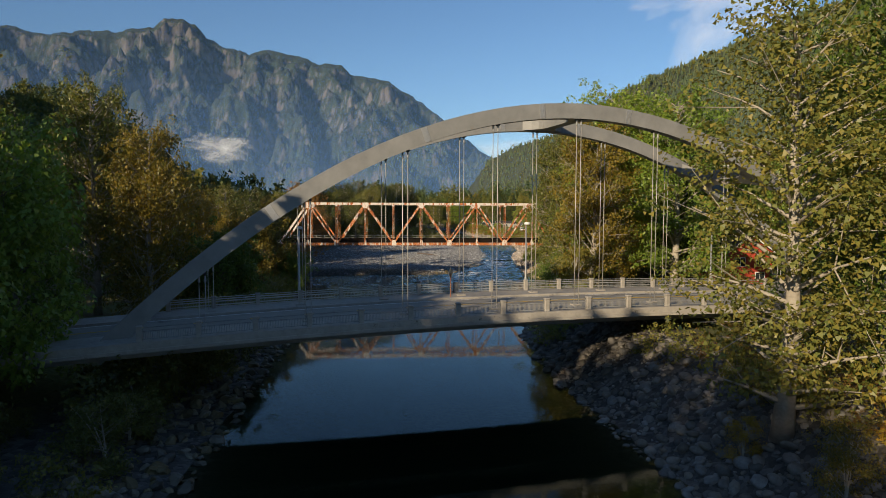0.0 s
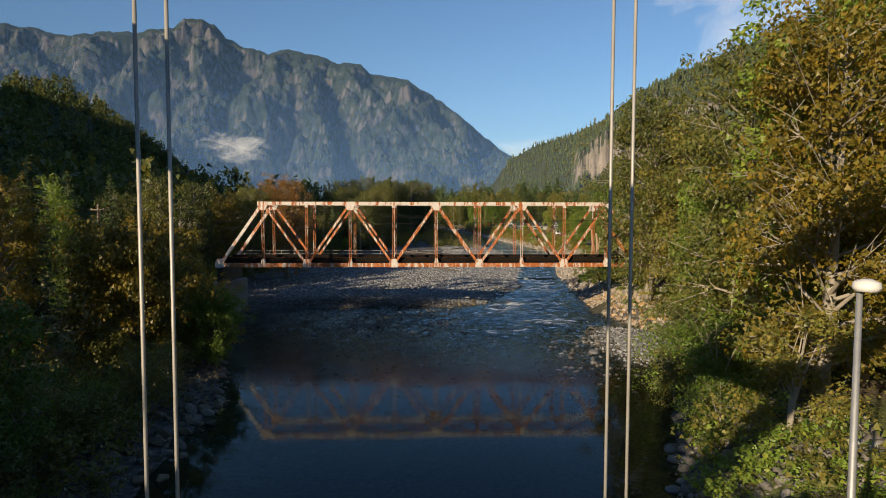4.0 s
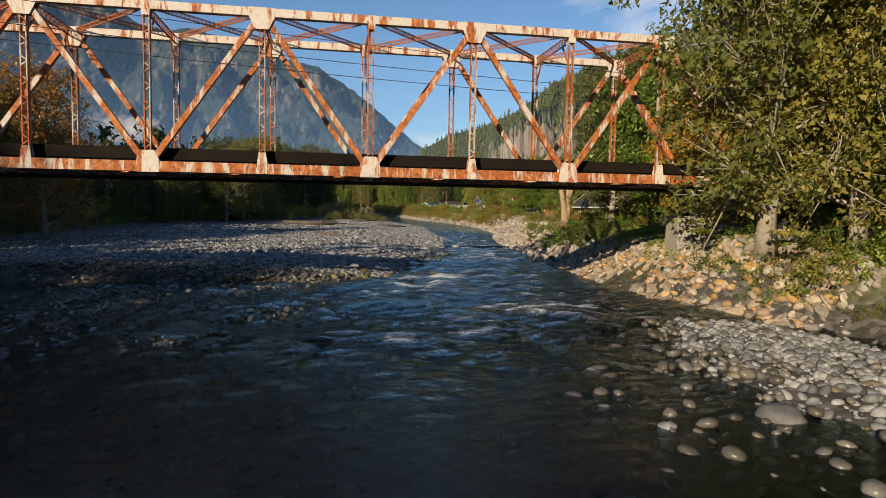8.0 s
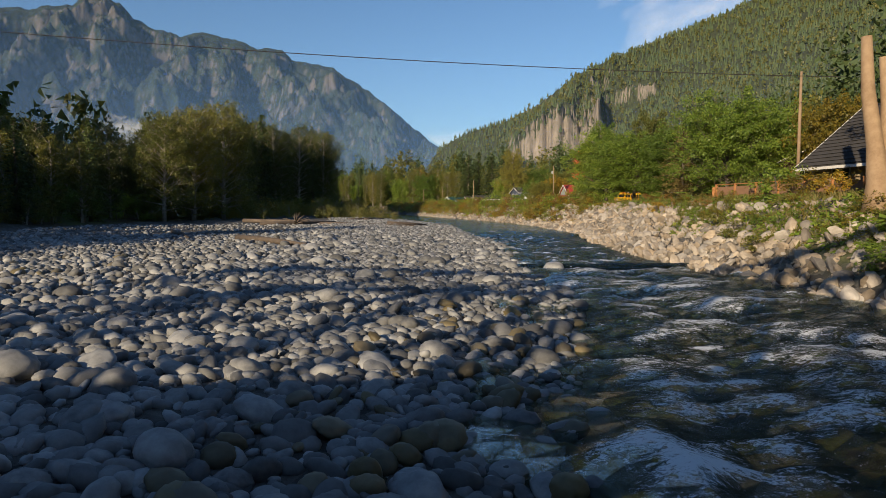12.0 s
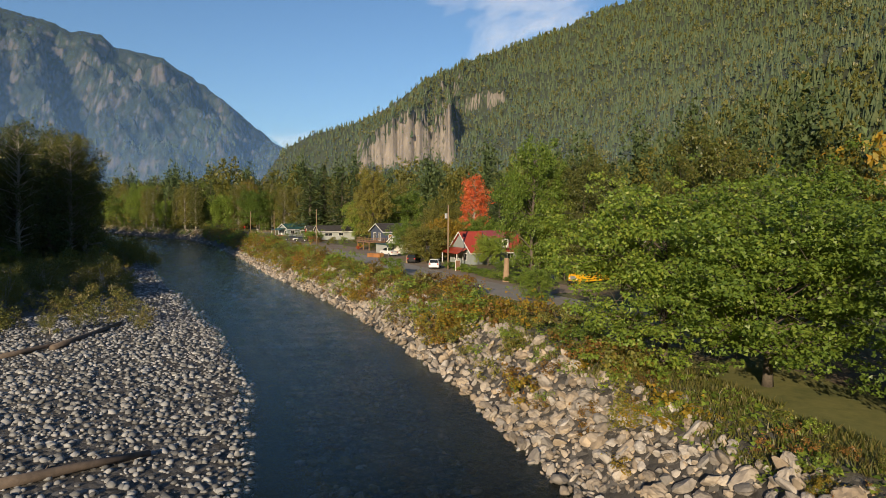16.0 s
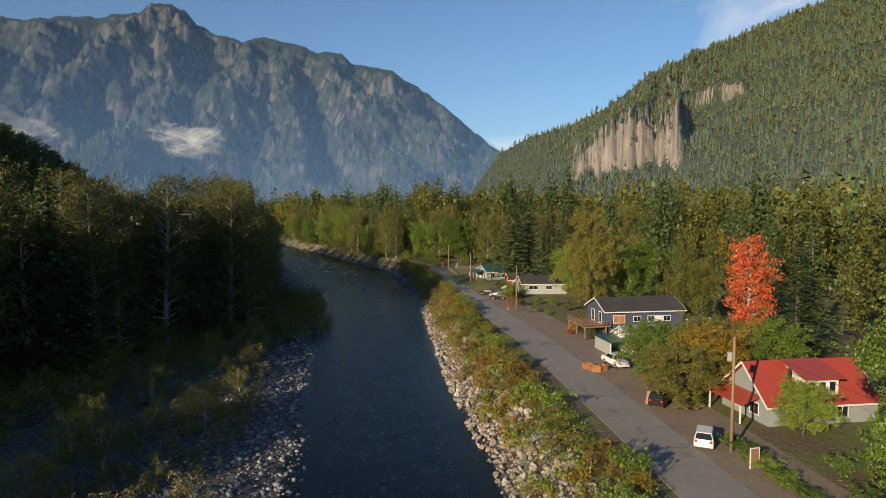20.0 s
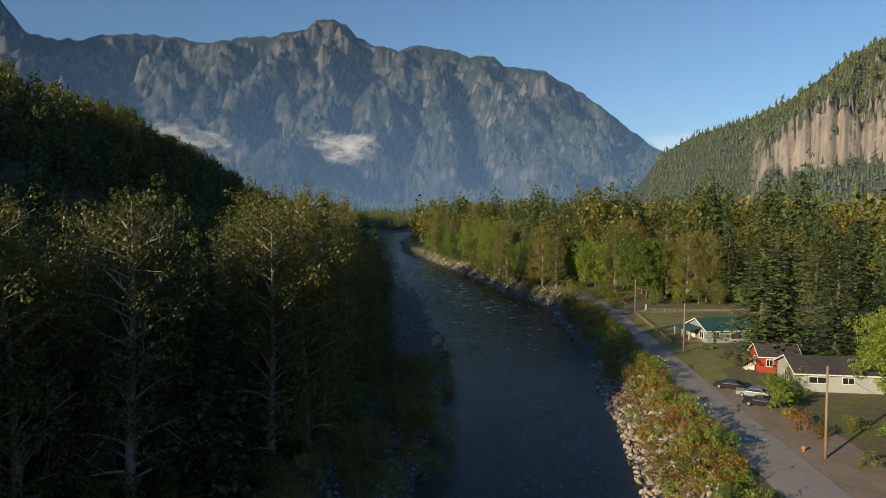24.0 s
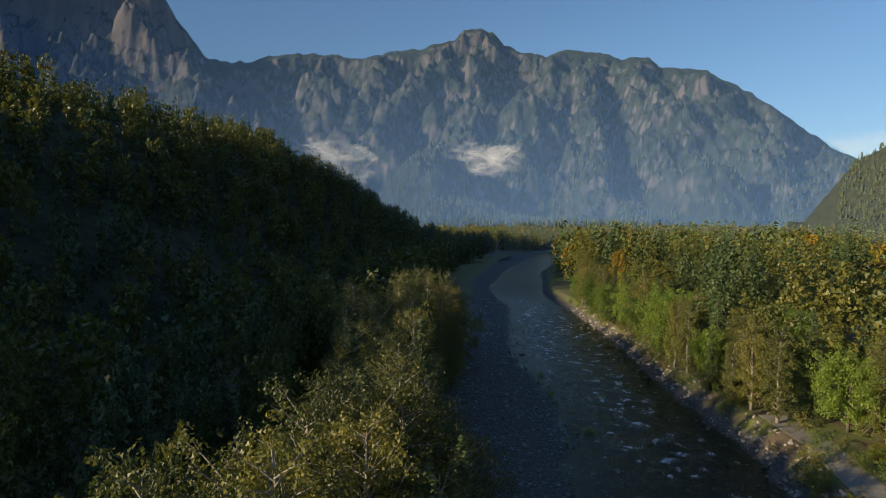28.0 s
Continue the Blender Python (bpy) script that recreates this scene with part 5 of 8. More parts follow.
# the woods on the shaded side, two rows deep along the bar and the river
for row, (back, step) in enumerate(((2.5, 6.4), (9.5, 7.0), (17, 7.6))):
    y = 6.0 + 2 * row
    while y < 480:
        x = float(curve(WOODS, y)) - back - 2.5 * planted.random()
        kind = planted.choice(("alder", "alder", "alder", "fir", "cottonwood") if row else ("alder", "alder", "alder", "fir"))
        if y > 235 and kind != "fir":
            kind = "birch"
        leaf = "needle" if kind == "fir" else planted.choice(("shade_leaf", "shade_leaf", "olive_leaf", "shade_leaf", "shade_leaf"))
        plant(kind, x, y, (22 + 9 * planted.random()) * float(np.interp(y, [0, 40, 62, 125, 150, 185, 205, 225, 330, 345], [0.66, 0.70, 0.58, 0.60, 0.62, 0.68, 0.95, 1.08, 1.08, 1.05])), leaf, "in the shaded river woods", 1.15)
        y += step * (0.75 + 0.5 * planted.random())
for x, y, h, leaf in ((-45, 47, 24, "rust_leaf"), (-51, 41, 22, "alder_leaf"), (-54, 32, 20, "gold_leaf"), (-48, 149, 22, "alder_leaf"), (-46, 160, 25, "alder_leaf"), (-43, 172, 28, "olive_leaf")):
    plant("cottonwood", x, y, h, leaf, "beside the shaded woods", 1.25)
# willows on the bar and at the edge of the woods
for x, y, h in ((-23, 196, 5.5), (-20, 203, 6.5), (-26, 207, 6), (-15.5, 217, 7), (-19, 222, 5), (-31, 188, 4.5), (-28, 214, 5), (-36, 181, 4), (-12, 176, 2.6), (-33, 168, 3), (-22, 186, 4.5), (-17, 232, 4.5), (-20, 246, 5), (-26, 262, 6), (-25, 280, 7), (-30, 298, 6), (-36, 318, 7), (-22, 270, 5), (-27, 226, 6)):
    plant("willow", x, y, h, planted.choice(("olive_leaf", "alder_leaf", "olive_leaf")), "on the gravel bar", 1.2)
for x, y in ((-78, 448), (-66, 455), (-90, 470), (-60, 425)):
    plant("shrub", x, y, 2.2, "green_leaf", "on the gravel", 1.3)

# the maples on the green and the trees by the road
for x, y, h, leaf, kind, w in ((40.5, 96, 13.8, "green_leaf", "green_maple", 1.18), (40, 127.5, 12.5, "green_leaf", "green_maple", 1.55), (44, 117, 12.5, "green_leaf", "green_maple", 1.25), (39.2, 106, 11, "bronze_needle", "pine", 1.15), (49.5, 145.5, 18.2, "alder_leaf", "big_maple", 1.1), (37, 133.5, 12.8, "green_leaf", "green_maple", 1.4), (52, 138, 15, "green_leaf", "green_maple", 1.1), (56, 152, 16, "green_leaf", "maple", 1.0),
                             (32, 45, 24, "alder_leaf", "big_maple", 1.0), (30, 41, 23, "alder_leaf", "cottonwood", 1.1), (36, 36, 21, "green_leaf", "maple", 1.1), (38, 42, 25, "olive_leaf", "cottonwood", 1.3), (46, 38, 22, "gold_leaf", "maple", 1.1), (37, 27, 18, "gold_leaf", "maple", 1.0), (50, 90, 12, "gold_leaf", "maple", 1.0), (47, 100, 13, "green_leaf", "maple", 1.0),
                             (41, 163, 4.6, "green_leaf", "maple", 1.2), (51.5, 188, 21.5, "green_leaf", "big_maple", 1.05), (58.5, 184.5, 19.5, "alder_leaf", "big_maple", 1.05), (55, 193, 20, "green_leaf", "cottonwood", 1.2), (64, 186, 18, "needle", "fir", 1.3), (55.5, 187, 12, "green_leaf", "maple", 1.1), (72, 178, 14, "gold_leaf", "maple", 1.0), (76, 168, 15, "alder_leaf", "maple", 1.0), (69, 196, 16, "green_leaf", "maple", 1.0), (63, 250, 19.5, "red_leaf", "alder", 1.3), (66.5, 241, 19, "needle", "fir", 1.5), (72, 248, 22, "needle", "fir", 1.3), (42.6, 219.5, 8.0, "alder_leaf", "maple", 1.5), (42.6, 231.5, 8.3, "green_leaf", "maple", 1.5), (48, 225, 9, "gold_leaf", "maple", 1.3), (51.5, 236, 8.5, "alder_leaf", "maple", 1.4), (52, 209.5, 6, "green_leaf", "maple", 1.2), (57, 228, 10, "green_leaf", "maple", 1.2),
                             (44.5, 294, 24, "alder_leaf", "big_maple", 1.05), (55, 300, 18, "green_leaf", "maple", 1.1), (28.5, 336, 25, "needle", "fir", 1.9), (34, 341, 27, "needle", "fir", 1.7), (40, 334, 24, "needle", "fir", 1.6), (48, 352, 26, "needle", "fir", 1.5), (44, 318, 14, "green_leaf", "maple", 1.0), (53, 345, 21, "needle", "fir", 1.3), (62, 330, 18, "alder_leaf", "maple", 1.1), (60, 272, 15, "alder_leaf", "maple", 1.0), (31, 320, 4, "green_leaf", "maple", 1.3), (27, 314, 3.8, "green_leaf", "maple", 1.3)):
    plant(kind, x, y, h, leaf, "by the village road", w)
# trees across the far end of the road
for x, y, h, leaf, kind in ((-22, 452, 20, "olive_leaf", "alder"), (-14, 448, 26, "needle", "fir"), (-7, 441, 18, "green_leaf", "maple"), (0, 437, 23, "alder_leaf", "cottonwood"), (9, 433, 17, "gold_leaf", "alder"), (17, 430, 27, "needle", "fir"), (26, 428, 18, "green_leaf", "maple"), (35, 425, 26, "needle", "fir"), (45, 424, 21, "alder_leaf", "cottonwood"), (4, 447, 26, "gold_leaf", "cottonwood"), (-31, 458, 14, "needle", "fir"), (-38, 478, 25, "needle", "fir"), (-45, 486, 25, "alder_leaf", "alder"), (-53, 497, 24, "green_leaf", "maple"), (-62, 512, 26, "needle", "fir"), (-70, 527, 25, "olive_leaf", "alder"), (-80, 545, 24, "alder_leaf", "alder"), (-90, 562, 26, "needle", "fir"), (-100, 580, 25, "olive_leaf", "alder"), (-30, 470, 22, "alder_leaf", "cottonwood"), (-17, 462, 25, "green_leaf", "cottonwood"), (-110, 600, 25, "alder_leaf", "alder"), (-122, 622, 26, "alder_leaf", "alder"), (-3, 402.5 + 20, 4, "gold_leaf", "maple")):
    plant(kind, x, y, h, leaf, "at the end of the road", 1.15)
for k in range(13):
    x = 10 + 6 * k
    kind, leaf = planted.choice((("fir", "needle"), ("maple", "green_leaf"), ("cottonwood", "alder_leaf"), ("alder", "olive_leaf"), ("fir", "needle")))
    plant(kind, x, 416 + x * 0.06 + 6 * planted.random(), 20 + 8 * planted.random(), leaf, "behind the side road", 1.1)
    plant("willow", x + 3, 413 + x * 0.06, 4 + 3 * planted.random(), planted.choice(("green_leaf", "alder_leaf")), "behind the side road", 1.3)
for k in range(26):
    y = 440 + 8 * k
    kind, leaf = planted.choice((("fir", "needle"), ("alder", "alder_leaf"), ("cottonwood", "alder_leaf"), ("alder", "olive_leaf"), ("maple", "green_leaf")))
    plant(kind, float(curve(RIGHT, y)) + 6 + 6 * planted.random(), y, 15 + 9 * planted.random(), leaf, "along the far bank", 1.1)
# shrubs on the stone bank
for k in range(92):
    y = 76 + k * 3.55 + planted.random() * 2
    x = float(curve(RIGHT, y)) + 4.2 + 5.5 * planted.random()
    if y < 140 and planted.random() < 0.3:
        continue
    plant("shrub", x, y, (1.2 + 2.0 * planted.random()) * (0.45 if y < 132 else 1.0), planted.choice(("green_leaf", "green_leaf", "alder_leaf", "gold_leaf", "rust_leaf")), "among the bank stones", 1.4)
for k in range(22):
    y = -20 + k * 4.4
    plant("shrub", float(curve(RIGHT, y)) + 7.5 + 4 * planted.random(), y, 1.5 + 1.5 * planted.random(), planted.choice(("green_leaf", "alder_leaf", "gold_leaf")), "on the grassy bank", 1.4)


for x, y, h, leaf in ((36, 265, 1.8, "gold_leaf"), (38.5, 258, 2.2, "alder_leaf"), (35, 262, 1.2, "red_leaf"), (37, 268, 1.3, "green_leaf"), (33.5, 284, 1.6, "green_leaf"), (30.5, 287, 2.0, "alder_leaf"), (28, 296, 2.2, "rust_leaf"), (26.5, 299, 2.6, "rust_leaf"), (25.5, 305, 3.4, "green_leaf"), (27, 309, 3.2, "green_leaf"),
                     (29.5, 312, 2.4, "green_leaf"), (33, 300, 2.0, "alder_leaf"), (36, 297, 2.4, "green_leaf"), (39, 290, 2.6, "alder_leaf"), (50, 282, 3.0, "green_leaf"), (56, 284, 4.0, "alder_leaf"), (40, 276, 1.6, "gold_leaf"), (59, 250, 3.4, "alder_leaf"), (56, 243, 3.0, "green_leaf"), (62, 226, 3.6, "green_leaf"),
                     (66, 214, 3.2, "alder_leaf"), (54, 200, 2.6, "green_leaf"), (50, 199, 2.2, "green_leaf"), (57, 196, 3.2, "green_leaf"), (62, 196, 3.4, "alder_leaf"), (49, 192, 2.4, "green_leaf"), (54, 182, 2.4, "green_leaf"), (63.5, 172, 2.6, "alder_leaf"), (67, 177, 3.4, "green_leaf"), (20, 345, 1.6, "green_leaf"),
                     (19, 372, 1.8, "alder_leaf"), (34, 372, 3.0, "green_leaf"), (38, 362, 3.4, "green_leaf"), (44, 372, 4.0, "alder_leaf"), (30, 384, 2.0, "green_leaf"), (46, 390, 3.6, "green_leaf"), (12, 408, 3.0, "green_leaf"), (20, 412, 3.6, "alder_leaf"), (30, 415, 3.4, "green_leaf"), (2, 414, 3.2, "gold_leaf")):
    plant("shrub", x, y, h, leaf, "in a village yard", 1.35)
for k in range(95):
    y = 6 + k * 5.0 + 3 * planted.random()
    plant("willow", float(curve(WOODS, y)) - 0.5 - 4 * planted.random(), y, 3.0 + 3.5 * planted.random(), planted.choice(("green_leaf", "alder_leaf", "alder_leaf")), "at the foot of the woods", 1.5)


def grass(name, label, n, y0, y1, u0, u1, edge, tall):
    """Tufts of thin blades between two distances from the water's edge."""
    rng = np.random.RandomState(n)
    y = rng.uniform(y0, y1, n)
    u = rng.uniform(u0, u1, n)
    x = curve(edge, y) + (u if edge is RIGHT else -u)
    ok = wave_noise(x, y, 77, 3, 0.25) > -0.25
    x, y = np.repeat(x[ok], 5), np.repeat(y[ok], 5)
    z = ground_z(x, y)[0]
    k = len(x)
    a_ = rng.rand(k) * 6.283
    h = tall * (0.5 + 0.8 * rng.rand(k))
    root = np.stack([x + rng.normal(size=k) * 0.12, y + rng.normal(size=k) * 0.12, z - 0.03], 1)
    side = np.stack([np.cos(a_), np.sin(a_), a_ * 0], 1) * 0.045
    tip = root + np.stack([rng.normal(size=k) * 0.35 * h, rng.normal(size=k) * 0.35 * h, h], 1)
    v = np.stack([root - side, root + side, tip], 1).reshape(-1, 3)
    tagged(new(name, quick_mesh(name, v, np.arange(3 * k).reshape(k, 3), M["dry_grass"])), label, "grass", kind="stuff")


def ground_cover(name, label, n, y0, y1, u0, u1):
    """Low creeping leaves over the bank."""
    rng = np.random.RandomState(n)
    y, u = rng.uniform(y0, y1, n), rng.uniform(u0, u1, n)
    x = curve(RIGHT, y) + u
    ok = wave_noise(x, y, 78, 3, 0.3) > -0.35
    x, y = x[ok], y[ok]
    c = np.stack([x, y, ground_z(x, y)[0] + 0.05 + 0.3 * rng.rand(len(x)) ** 2], 1)
    v, f = leaf_blades(rng, c, 0.26, 1.2)
    tagged(new(name, quick_mesh(name, v, f, M["green_leaf"])), label, "ground cover", kind="stuff")


ground_cover("creeper", "green creeper covering the bank", 22000, -16, 74, 3.0, 11)
ground_cover("roadside_weeds", "low green weeds above the stones", 26000, 72, 400, 5.0, 10)
ground_cover("bank_creeper", "thick green creeper beside the rail bridge", 9000, -3, 34, 2.4, 8)
grass("bank_grass", "rough green and straw-coloured grass on the bank", 9000, -30, 76, 3.0, 12, RIGHT, 0.45)
grass("green_grass", "long grass at the top of the stone bank", 8000, 70, 170, 5.5, 11, RIGHT, 0.4)
grass("verge_grass", "rough grass between the road and the stones", 9000, 170, 400, 5.0, 10.5, RIGHT, 0.45)


# ---- woods too many to count: joined from a few small forms ----
def small_tree(seed, kind):
    rng = np.random.RandomState(seed)
    if kind == "fir":
        _, (v, f) = conifer(seed, 1.0, 0.17, 0.02, 9, 0.12, 4, 0.3)
    elif kind == "few":
        _, (v, f) = broadleaf(seed, 1.0, 0.24, 0.03, 44, 0.24, 10, 1, sides=3)
    else:
        _, (v, f) = broadleaf(seed, 1.0, 0.22, 0.03, 400, 0.072, 18, 1, sides=3)
    return v, f


def wood_of(name, label, spots, forms, mat):
    """spots: rows of x, y, z, height, width; one joined mesh."""
    rng = np.random.RandomState(len(spots))
    pick = rng.randint(len(forms), size=len(spots))
    ang = rng.rand(len(spots)) * 6.283
    vs, fs, k = [], [], 0
    for i, (v, f) in enumerate(forms):
        s = spots[pick == i]
        a_ = ang[pick == i]
        if not len(s):
            continue
        x = v[None, :, 0] * np.cos(a_)[:, None] - v[None, :, 1] * np.sin(a_)[:, None]
        y = v[None, :, 0] * np.sin(a_)[:, None] + v[None, :, 1] * np.cos(a_)[:, None]
        hw = (s[:, 3] * s[:, 4])[:, None]
        p = np.stack([x * hw + s[:, :1], y * hw + s[:, 1:2], v[None, :, 2] * s[:, 3:4] + s[:, 2:3]], -1)
        vs.append(p.reshape(-1, 3))
        fs.append((f[None] + (np.arange(len(s)) * len(v))[:, None, None]).reshape(-1, f.shape[1]) + k)
        k += len(s) * len(v)
    me = quick_mesh(name, np.concatenate(vs), np.concatenate(fs), mat)
    tagged(new(name, me), label, "woods", kind="stuff")


def cone_tree(seed):
    """A far conifer: two ragged skirts and a tip, in one piece."""
    rng = np.random.RandomState(seed)
    v, f, k = [], [], 5
    for z0, r in ((0.03, 0.175), (0.42, 0.075), (0.40, 0.125), (0.74, 0.035)):
        for j in range(k):
            a_ = j * 6.283 / k + rng.rand() * 0.6
            rr = r * (0.65 + 0.7 * rng.rand())
            v.append((math.cos(a_) * rr, math.sin(a_) * rr, z0 + 0.10 * (rng.rand() - 0.5)))
    v.append((0, 0, 1))
    for q in range(3):
        for j in range(k):
            a_, b_ = q * k + j, q * k + (j + 1) % k
            f += [(a_, b_, b_ + k), (a_, b_ + k, a_ + k)]
    f += [(3 * k + j, 3 * k + (j + 1) % k, 4 * k) for j in range(k)]
    return np.array(v), np.array(f)


def middle_tree(seed, kind):
    if kind == "fir":
        return conifer(seed, 1.0, 0.16, 0.04, 26, 0.042, 7, 0.3)[1]
    return broadleaf(seed, 1.0, 0.20, 0.05, 2500, 0.030, 36, 1, sides=3, tuft=0.65)[1]


near_firs = [middle_tree(s, "fir") for s in (81, 82)]
near_leafs = [middle_tree(s, "leaf") for s in (83, 84, 85)]
firs = [small_tree(s, "fir") for s in (31, 32, 33)]
leafs = [small_tree(s, "leaf") for s in (34, 35, 36)]
cones = [cone_tree(s) for s in (37, 38, 39, 40)]
rs = np.random.RandomState(5)


def spots_in(n, x0, x1, y0, y1, keep, height, wide=1.0, z=None):
    x, y = rs.uniform(x0, x1, n), rs.uniform(y0, y1, n)
    ok = keep(x, y)
    x, y = x[ok], y[ok]
    h = height * (0.55 + 0.75 * rs.rand(len(x)))
    zz = ground_z(x, y)[0] if z is None else z(x, y)
    return np.stack([x, y, zz - 0.3, h, wide * (0.85 + 0.3 * rs.rand(len(x)))], 1)


def valley_right(x, y):
    rx, ry = x - 12, y - 108
    deg, r = np.degrees(np.arctan2(rx, ry)), np.hypot(rx, ry)
    inside = r < np.interp(deg, *HILL_FOOT) + 60
    clear = (y < 425) & (x < np.interp(y, [-400, 60, 130, 200, 260, 320, 425], [60, 62, 74, 80, 78, 74, 62]))
    village = (y >= 412) & (y < 900) & (x < curve(RIGHT, y) + 16)
    return inside & ~clear & ~village & (x > curve(RIGHT, y) + 16)


a1 = spots_in(3300, -420, 520, 430, 1700, valley_right, 30, 1.3)
a2 = spots_in(1300, 55, 420, -200, 430, valley_right, 25, 1.1)
a3 = spots_in(3400, -1250, 330, 1000, 2150, lambda x, y: (x > curve(RIGHT, y) + 12) & (x > -0.62 * y) & (np.hypot(x - 12, y - 108) < np.interp(np.degrees(np.arctan2(x - 12, y - 108)), [-40, -1, 0, 5], [2500, 2500, 1560, 1450])) | (x < curve(LEFT, y) - 14) & (x > -0.62 * y) & (y > 1150), 24, 1.3)
al = np.concatenate([a1, a2, a3])
close = (al[:, 0] < 120) & (al[:, 1] < 440) | (al[:, 1] > 430) & (al[:, 1] < 720) & (al[:, 0] < curve(RIGHT, al[:, 1]) + 170)
for tag, rows, ff, lf in (("near_", al[close], near_firs, near_leafs), ("", al[~close], firs, leafs)):
    sel = rs.rand(len(rows))
    wood_of(tag + "fir_woods", "mixed dark firs on the valley floor", rows[sel < 0.40] * np.array([1, 1, 1, 1.15, 1]), ff, M["needle"])
    wood_of(tag + "alder_woods", "olive and yellow-green broadleaf woods", rows[(sel >= 0.40) & (sel < 0.74)], lf, M["olive_leaf"])
    wood_of(tag + "maple_woods", "green broadleaf woods on the valley floor", rows[(sel >= 0.74) & (sel < 0.965)], lf, M["alder_leaf"])
    wood_of(tag + "autumn_woods", "yellowing broadleaf woods", rows[sel >= 0.965], lf, M["gold_leaf"])


bushes = [broadleaf(s, 1.0, 0.62, 0.02, 330, 0.095, 14, 3, sides=3)[1] for s in (91, 92, 93)]
tall_bushes = [broadleaf(s, 1.0, 0.42, 0.02, 520, 0.055, 22, 4, gaps=0.1, sides=3)[1] for s in (94, 95)]


def brush(name, label, n, y0, y1, u0, u1, edge, lo, hi, tones, forms):
    """Bushes too many to count along a bank, one mesh a colour."""
    y, u = rs.uniform(y0, y1, n), rs.uniform(u0, u1, n)
    x = curve(edge, y) + (-u if edge is not RIGHT else u)
    rows = np.stack([x, y, ground_z(x, y)[0] - 0.1, lo + (hi - lo) * rs.rand(n) ** 2, 0.8 + 0.5 * rs.rand(n)], 1)
    k = rs.randint(len(tones), size=n)
    for i, tone in enumerate(tones):
        wood_of(name, label, rows[k == i], forms, M[tone])


brush("bank_brush", "green, gold and rusty bushes over the bank stones", 560, 124, 400, 1.6, 8.0, RIGHT, 1.3, 3.9, ("green_leaf", "alder_leaf", "gold_leaf", "rust_leaf"), bushes)
brush("green_brush", "green bushes on the grassy bank", 150, -20, 46, 3.2, 10.5, RIGHT, 0.6, 2.2, ("green_leaf", "alder_leaf"), bushes)
brush("maple_brush", "low bushes above the quarried stones", 150, 70, 122, 4.8, 8.8, RIGHT, 0.5, 1.3, ("green_leaf", "alder_leaf", "rust_leaf"), bushes)
brush("low_brush", "rusty and green bushes below the fence", 90, 40, 76, 3.4, 7.0, RIGHT, 0.5, 1.5, ("green_leaf", "alder_leaf", "gold_leaf"), bushes)
brush("edge_brush", "yellow-green bushes at the edge of the side channel", 210, -76, -4, 0.6, 7, RIGHT, 1.0, 4.2, ("green_leaf", "alder_leaf", "green_leaf"), bushes)
brush("slope_brush", "yellow-green bushes over the earth bank", 240, -36, 2, 0.6, 9, RIGHT, 0.6, 1.9, ("green_leaf", "alder_leaf", "green_leaf"), bushes)
brush("bridge_brush", "golden and rusty bushes below the road bridge", 120, -124, -92, 5.5, 18, RIGHT, 0.8, 3.4, ("gold_leaf", "rust_leaf", "alder_leaf"), bushes)
brush("bar_willows", "golden willow brush over the gravel bar", 260, 178, 262, 6, 26, LEFT, 1.4, 4.2, ("olive_leaf", "alder_leaf", "dry_grass"), tall_bushes)
brush("willow_brush", "olive and golden willow brush on the bar", 330, 172, 335, -15, 3, WOODS, 2.2, 6.5, ("olive_leaf", "alder_leaf", "gold_leaf"), tall_bushes)
brush("shore_brush", "willow brush along the upper shore", 160, 340, 560, -4, 6, WOODS, 2.0, 6.0, ("olive_leaf", "alder_leaf"), tall_bushes)
brush("far_bank_brush", "bushes along the far bank", 260, 400, 640, 3.0, 17, RIGHT, 1.5, 6.5, ("green_leaf", "olive_leaf", "alder_leaf"), tall_bushes)
brush("left_bank_brush", "bushes partly shade-darkened on the shaded bank", 230, -128, 6, 2, 14, LEFT, 1.5, 6.0, ("shade_leaf", "olive_leaf"), tall_bushes)


def left_z(x, y):
    return np.maximum(left_hill(x, y), ground_z(x, y)[0])


bl = spots_in(6400, -700, -30, -160, 1150, lambda x, y: ((y < -72) | (y > 45) | (x < -125)) & (x < curve(WOODS, y) - 24) & (x > np.interp(y, [-160, 300, 500, 1150], [-260, -420, -640, -720])), 24, z=left_z)
close = (bl[:, 1] > 200) & (bl[:, 1] < 450) & (bl[:, 0] > -140)
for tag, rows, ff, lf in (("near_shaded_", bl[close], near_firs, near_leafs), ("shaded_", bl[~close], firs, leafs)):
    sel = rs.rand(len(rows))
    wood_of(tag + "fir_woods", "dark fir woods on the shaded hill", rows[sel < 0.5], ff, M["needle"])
    wood_of(tag + "alder_woods", "broadleaf woods with shade-darkened leaves on the shaded hill", rows[sel >= 0.5], lf, M["shade_leaf"])
# Woods added out of view, back along the left bank, to cast shade.
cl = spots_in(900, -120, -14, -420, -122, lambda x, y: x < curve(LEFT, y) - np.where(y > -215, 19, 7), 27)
wood_of("near_woods", "dense unseen woods added to shade the bank and bridge", cl, leafs, M["shade_leaf"])


